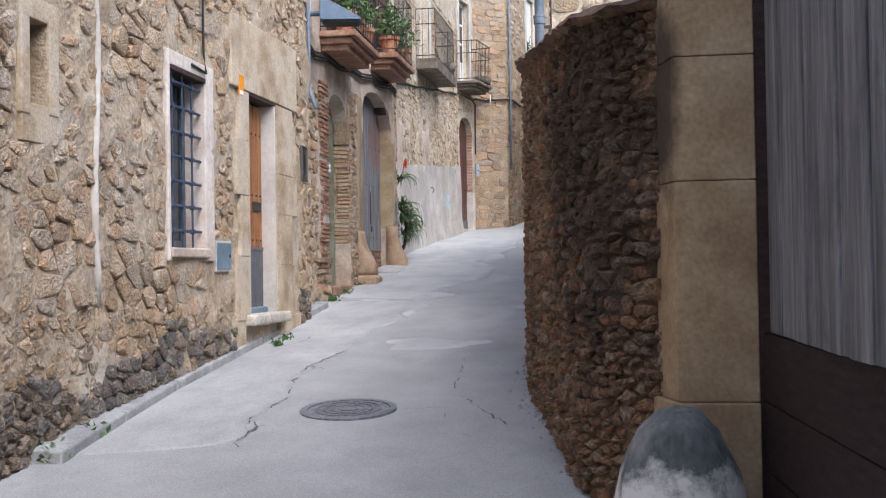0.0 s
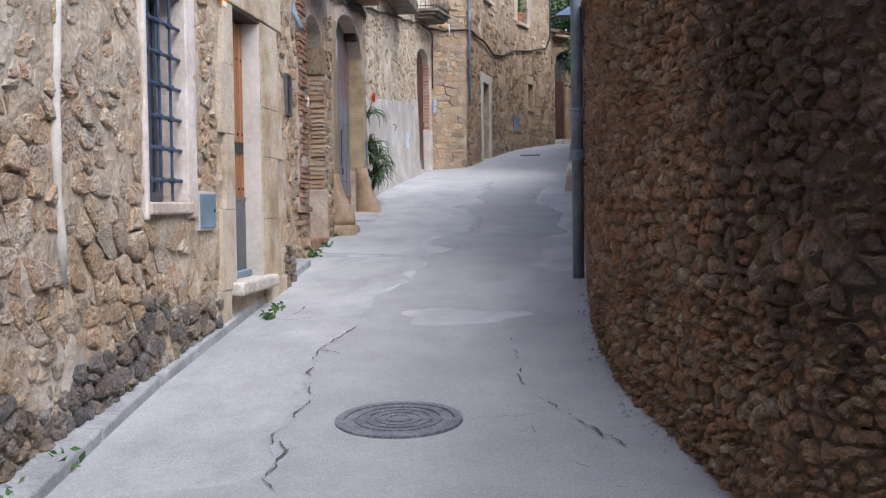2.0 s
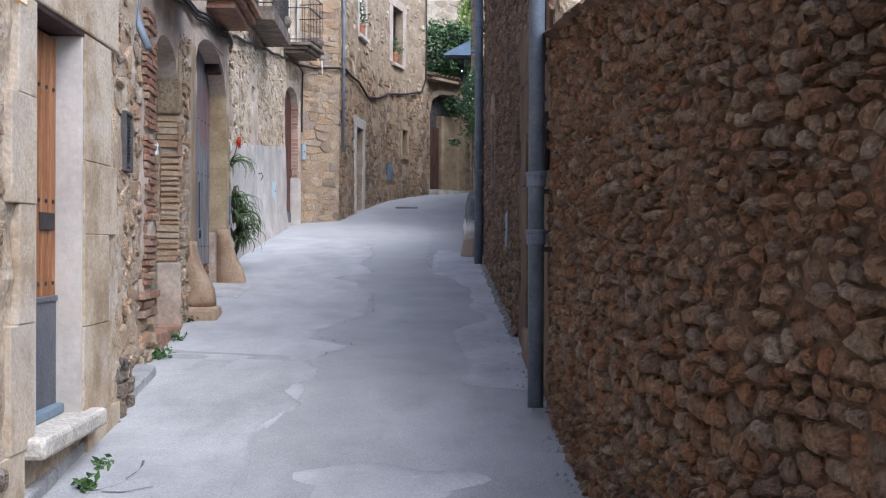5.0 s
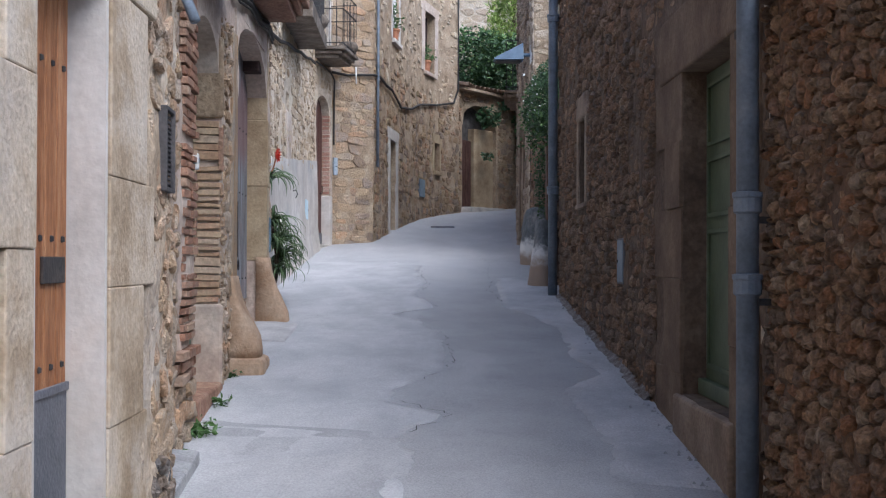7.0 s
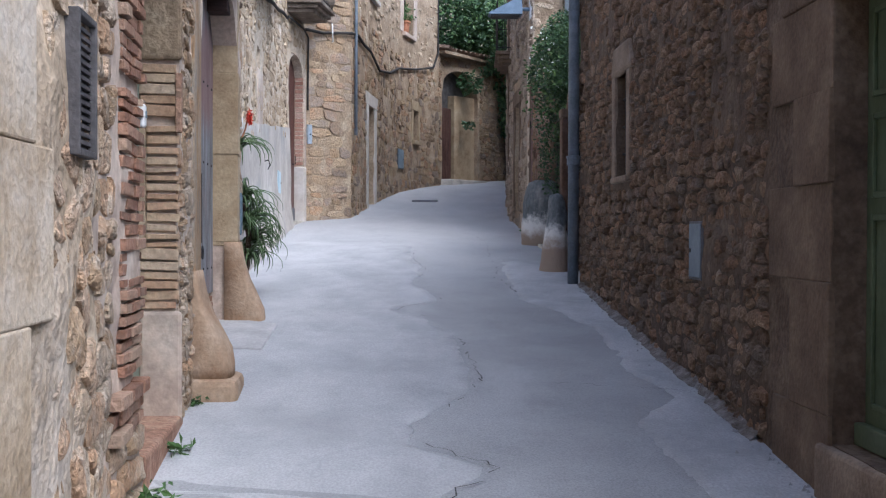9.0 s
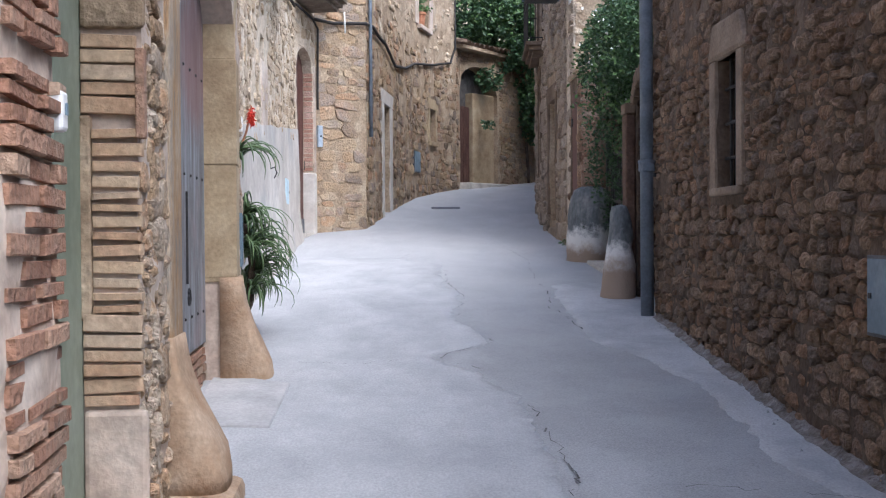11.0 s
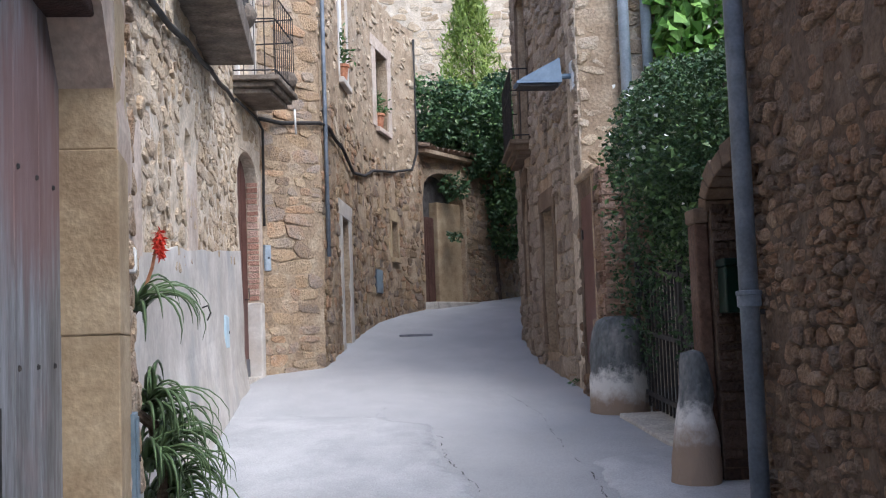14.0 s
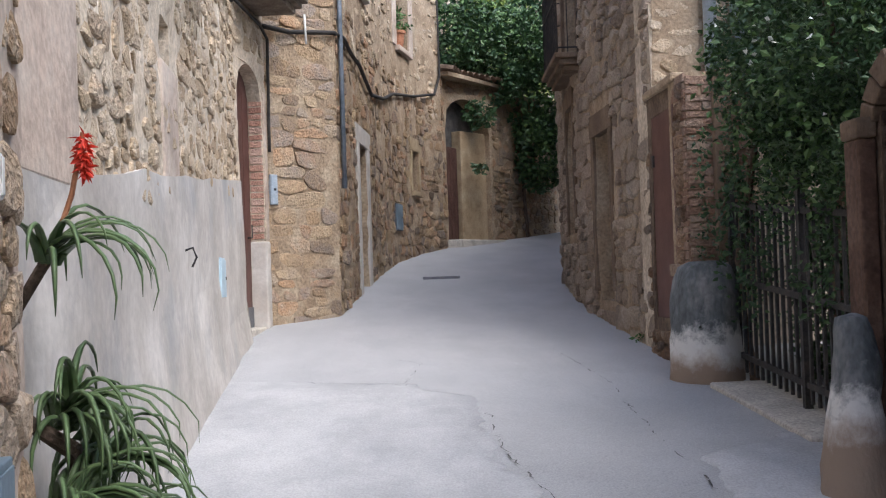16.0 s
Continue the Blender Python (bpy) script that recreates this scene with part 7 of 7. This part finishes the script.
def strand(g):
    k = g.randrange(26)
    h = random.Random(900 + k)
    x, y, top, low = h.uniform(2.02, 2.42), h.uniform(16.95, 19.7), h.uniform(3.1, 3.6), h.uniform(2.0, 2.7)
    u = g.random()
    return (x + 0.05 * math.sin(u * 5 + k) + g.gauss(0, 0.025), y + 0.08 * math.sin(u * 4 + k * 2) + g.gauss(0, 0.03), top + (low - top) * u)


leaves("trailing_foliage", 3200, strand, (0.025, 0.06), LEAF_DARK, jas, 69)


def flowers_at(g):
    c = g.choice(cl)
    return (c[0] + g.gauss(0, 0.05), c[1] + g.gauss(0, 0.07), c[2] + g.gauss(0, 0.05))


fr = random.Random(63)
cl = []
for _ in range(15):
    c, r = fr.choice(jb_list[:6])
    cl.append((c[0] - r[0] * fr.uniform(0.6, 1.0), c[1] + r[1] * fr.uniform(-0.9, 0.3), c[2] + r[2] * fr.uniform(-0.8, 0.9)))
leaves("blossom", 45, flowers_at, (0.03, 0.055), PETAL_WHITE, jas, 64, long=1.1)
for k, (x, y) in enumerate(((2.35, 19.6), (2.4, 18.0), (2.45, 17.2))):
    z = ground_z(0, y)
    part("stem", tube([(x, y, z), (x - 0.05, y + 0.1, z + 0.9), (x + 0.04, y - 0.1, z + 1.8), (x - 0.1, y, z + 2.7)], [0.04, 0.035, 0.03, 0.02], 7), BARK, jas)

shrub = thing("shrub", (3.0, 18.0, 1.6), "dark green shrub in the garden behind the iron gate", "shrub")
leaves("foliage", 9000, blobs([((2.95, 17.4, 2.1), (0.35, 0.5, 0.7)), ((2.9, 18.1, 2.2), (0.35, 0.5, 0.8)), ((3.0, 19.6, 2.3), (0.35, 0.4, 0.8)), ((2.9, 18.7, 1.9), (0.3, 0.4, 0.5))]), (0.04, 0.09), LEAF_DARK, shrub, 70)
part("stem", tube([(2.95, 17.9, 1.5), (2.93, 17.95, 2.0), (2.97, 18.0, 2.5)], [0.04, 0.03, 0.015], 7), BARK, shrub)

ivy = thing("ivy", (3.4, 21.3, 5.2), "bright green large leaved ivy on the pale house end", "ivy")
leaves("foliage", 3600, lambda g: (2.95 + abs(g.gauss(0, 0.9)), 21.1 + g.uniform(-0.25, 0.25), g.uniform(5.0, 9.5)), (0.10, 0.2), LEAF_BRIGHT, ivy, 65, long=1.1, droop=0.8)
part("stem", tube([(3.3, 21.25, 3.9), (3.4, 21.25, 5.5), (3.2, 21.25, 7.0), (3.5, 21.25, 9.0)], 0.03, 6), BARK, ivy)

far_creeper = thing("creeper", (2.8, 36.0, 5.8), "dark green creeper hanging over the gateway wall", "creeper")
fl = [((1.6, 36.0, 7.6), (1.1, 0.8, 0.9)), ((2.7, 36.6, 7.4), (1.1, 0.8, 1.0)), ((3.4, 37.2, 6.4), (0.9, 0.8, 1.2)), ((3.45, 36.9, 5.2), (0.6, 0.5, 0.9)), ((2.55, 36.2, 6.7), (0.5, 0.4, 0.5)), ((1.5, 35.9, 7.2), (0.6, 0.5, 0.5)),
      ((2.0, 35.5, 5.9), (0.34, 0.15, 0.3)), ((2.0, 35.42, 4.75), (0.16, 0.1, 0.13)), ((3.7, 37.6, 8.2), (0.9, 0.8, 0.9))]
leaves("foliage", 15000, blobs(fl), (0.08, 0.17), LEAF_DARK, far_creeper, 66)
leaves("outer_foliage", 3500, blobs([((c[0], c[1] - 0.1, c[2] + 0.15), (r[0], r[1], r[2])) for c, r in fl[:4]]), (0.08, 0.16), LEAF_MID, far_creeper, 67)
part("stem", tube([(3.2, 37.3, 3.3), (3.1, 37.2, 5.0), (2.8, 36.9, 6.8)], 0.05, 6), BARK, far_creeper)


def conifer(x, y, z0, h, r):
    base = thing("conifer", (x, y, z0), "tall yellow green conifer behind the gateway wall", "tree")
    part("trunk", tube([(x, y, z0), (x, y, z0 + h * 0.5), (x, y, z0 + h * 0.97)], [0.16, 0.1, 0.02], 8), BARK, base)

    def place(g):
        u = g.random() ** 1.35
        a = g.uniform(0, 6.283)
        rr = r * (1 - u) ** 0.8 * (0.75 + 0.25 * math.sin(a * 5 + u * 23)) * g.uniform(0.55, 1.05) + 0.05
        return (x + rr * math.cos(a), y + rr * math.sin(a), z0 + h * (0.12 + 0.88 * u))
    leaves("crown", 17000, place, (0.10, 0.24), LEAF_CONIFER, base, 68, long=3.2, droop=-1.2)


conifer(3.1, 41.0, 3.6, 9.3, 2.1)
conifer(0.4, 44.0, 3.8, 5.0, 1.2)


def aloe(x, y, z, n, length, seed, base, down=0.9):
    rng = random.Random(seed)
    for i in range(n):
        a = rng.uniform(-1.9, 1.9)
        dx, dy = math.cos(a), math.sin(a)
        L = length * rng.uniform(0.65, 1.1)
        lift = rng.uniform(0.1, 1.0)
        bm = bmesh.new()
        prev = None
        seg = 8
        p = Vector((x + rng.gauss(0, 0.02), y + rng.gauss(0, 0.02), z + rng.gauss(0, 0.02)))
        el = radians(20 + 55 * lift)
        side = Vector((-dy, dx, 0))
        for k in range(seg + 1):
            u = k / seg
            w = 0.0155 * (1 - u) ** 0.7 + 0.001
            fwd = Vector((dx * math.cos(el), dy * math.cos(el), math.sin(el)))
            up = side.cross(fwd)
            row = [bm.verts.new(p + side * w + up * w * 0.45), bm.verts.new(p - up * w * 0.3), bm.verts.new(p - side * w + up * w * 0.45)]
            if prev:
                for j in range(3):
                    bm.faces.new((prev[j], prev[(j + 1) % 3], row[(j + 1) % 3], row[j]))
            else:
                bm.faces.new(row)
            prev = row
            p = p + fwd * (L / seg)
            el -= down * rng.uniform(0.7, 1.3) * (0.28 + 0.25 * u)
        bm.faces.new(prev)
        part("leaf", bm, LEAF_ALOE, base, smooth=True)


al1 = thing("aloe", (-1.42, 14.75, 2.4), "aloe plant with curling leaves and a red flower spike", "aloe", group="aloe plants")
aloe(-1.38, 14.72, 2.60, 20, 0.50, 71, al1, 0.85)
part("stem", tube([(-1.52, 14.8, 2.42), (-1.46, 14.76, 2.5), (-1.38, 14.72, 2.61)], [0.018, 0.018, 0.018], 7), BARK, al1)
spike = tube([(-1.38, 14.72, 2.60), (-1.31, 14.7, 2.78), (-1.27, 14.69, 2.96)], 0.008, 6)
part("flower_stalk", spike, TERRACOTTA, al1)
leaves("red_flower", 170, lambda g: (-1.27 + g.gauss(0, 0.004), 14.69 + g.gauss(0, 0.004), 2.84 + 0.12 * g.random() ** 1.3), (0.028, 0.05), PETAL_RED, al1, 72, long=3.5, droop=0.9, label="red tubular aloe flowers")
al2 = thing("aloe", (-1.4, 14.7, 1.6), "dense hanging clump of aloe leaves at the wall foot", "aloe", group="aloe plants")
for k, (x, y, z, n, L) in enumerate(((-1.33, 14.65, 2.12, 34, 0.50), (-1.28, 14.85, 1.95, 34, 0.52), (-1.30, 14.5, 1.88, 30, 0.45), (-1.22, 14.75, 1.75, 30, 0.45), (-1.35, 14.9, 1.65, 24, 0.42), (-1.25, 14.55, 1.62, 24, 0.4))):
    aloe(x, y, z, n, L, 80 + k, al2, 1.0)
part("stem", tube([(-1.6, 14.4, 2.15), (-1.45, 14.45, 2.2), (-1.3, 14.6, 2.05), (-1.28, 14.75, 1.8), (-1.3, 14.7, 1.5), (-1.42, 14.7, 1.22)], [0.02, 0.022, 0.028, 0.03, 0.03, 0.03], 7), BARK, al2)


def weed(x, y, z, r, n, seed):
    leaves("weed", n, lambda g: (x + g.gauss(0, r * 0.5), y + g.gauss(0, r), z + abs(g.gauss(0, r * 0.55))), (0.03, 0.08), LEAF_WEED, None, seed, "small green weed growing at the wall foot", "weed", "stuff", long=2.2, droop=0.2)


for i, (f, s, d, r, n) in enumerate(((F1, 1.25, 0.10, 0.09, 160), (F1, 1.75, 0.12, 0.07, 90), (F1, 5.35, 0.2, 0.06, 90), (F1, 5.7, 0.18, 0.05, 50), (F2, 8.7, 0.08, 0.09, 150), (F2, 9.5, 0.1, 0.06, 60), (F2, 10.5, 0.05, 0.05, 60),
                                     (F2, 8.1, 0.1, 0.05, 60), (FR5, 22.0, 0.05, 0.06, 50), (FR0, -0.3, 0.02, 0.08, 120))):
    p = f.p(s, 0, d)
    weed(p.x, p.y, ground_z(p.x, p.y) + 0.01, r * 0.8, n // 2, 90 + i)

def foot_fillet():
    """Crumbling cement along the foot of the shaded house wall."""
    bm = bmesh.new()
    prev = None
    n = 420
    for i in range(n + 1):
        s = 9.7 + (15.45 - 9.7) * i / n
        w = 0.05 + 0.035 * noise.noise(Vector((s * 1.9, 2, 0))) + 0.025 * noise.noise(Vector((s * 9, 2, 5)))
        row = []
        for u, h in ((1.0, -0.004), (0.94, 0.012), (0.6, 0.018), (0.25, 0.03), (-0.2, 0.05)):
            q = FR2.p(s, 0, 0.03 + w * u)
            row.append(bm.verts.new((q.x, q.y, lane_z(q.x, q.y) + h * (1 + 0.5 * noise.noise(Vector((s * 11, u * 4, 8)))))))
        if prev:
            for k in range(len(row) - 1):
                bm.faces.new((prev[k], prev[k + 1], row[k + 1], row[k]))
        prev = row
    solid("wall_fillet", bm, FILLET, "crumbling grey cement fillet along the foot of the wall", "trim", "structure")


foot_fillet()

# Gravelly dirt line along the right wall foot.
rng = random.Random(101)
V, Fc = [], []
for _ in range(420):
    y = rng.uniform(1.0, 15.4)
    p = (FR1 if y < 6.9 else FR2).p(y, 0, abs(rng.gauss(0.02, 0.06)))
    s = rng.uniform(0.006, 0.02)
    z = ground_z(p.x, p.y)
    k = len(V)
    V += [(p.x - s, p.y - s, z), (p.x + s, p.y - s * 0.6, z), (p.x + s * 0.3, p.y + s, z), (p.x, p.y, z + s * 1.2)]
    Fc += [(k, k + 1, k + 3), (k + 1, k + 2, k + 3), (k + 2, k, k + 3)]
me = bpy.data.meshes.new("grit")
me.from_pydata(V, [], Fc)
me.materials.append(KERB_MAT)
tagged(new("grit", me), "loose grit and crumbs along the wall foot", "grit", kind="stuff")
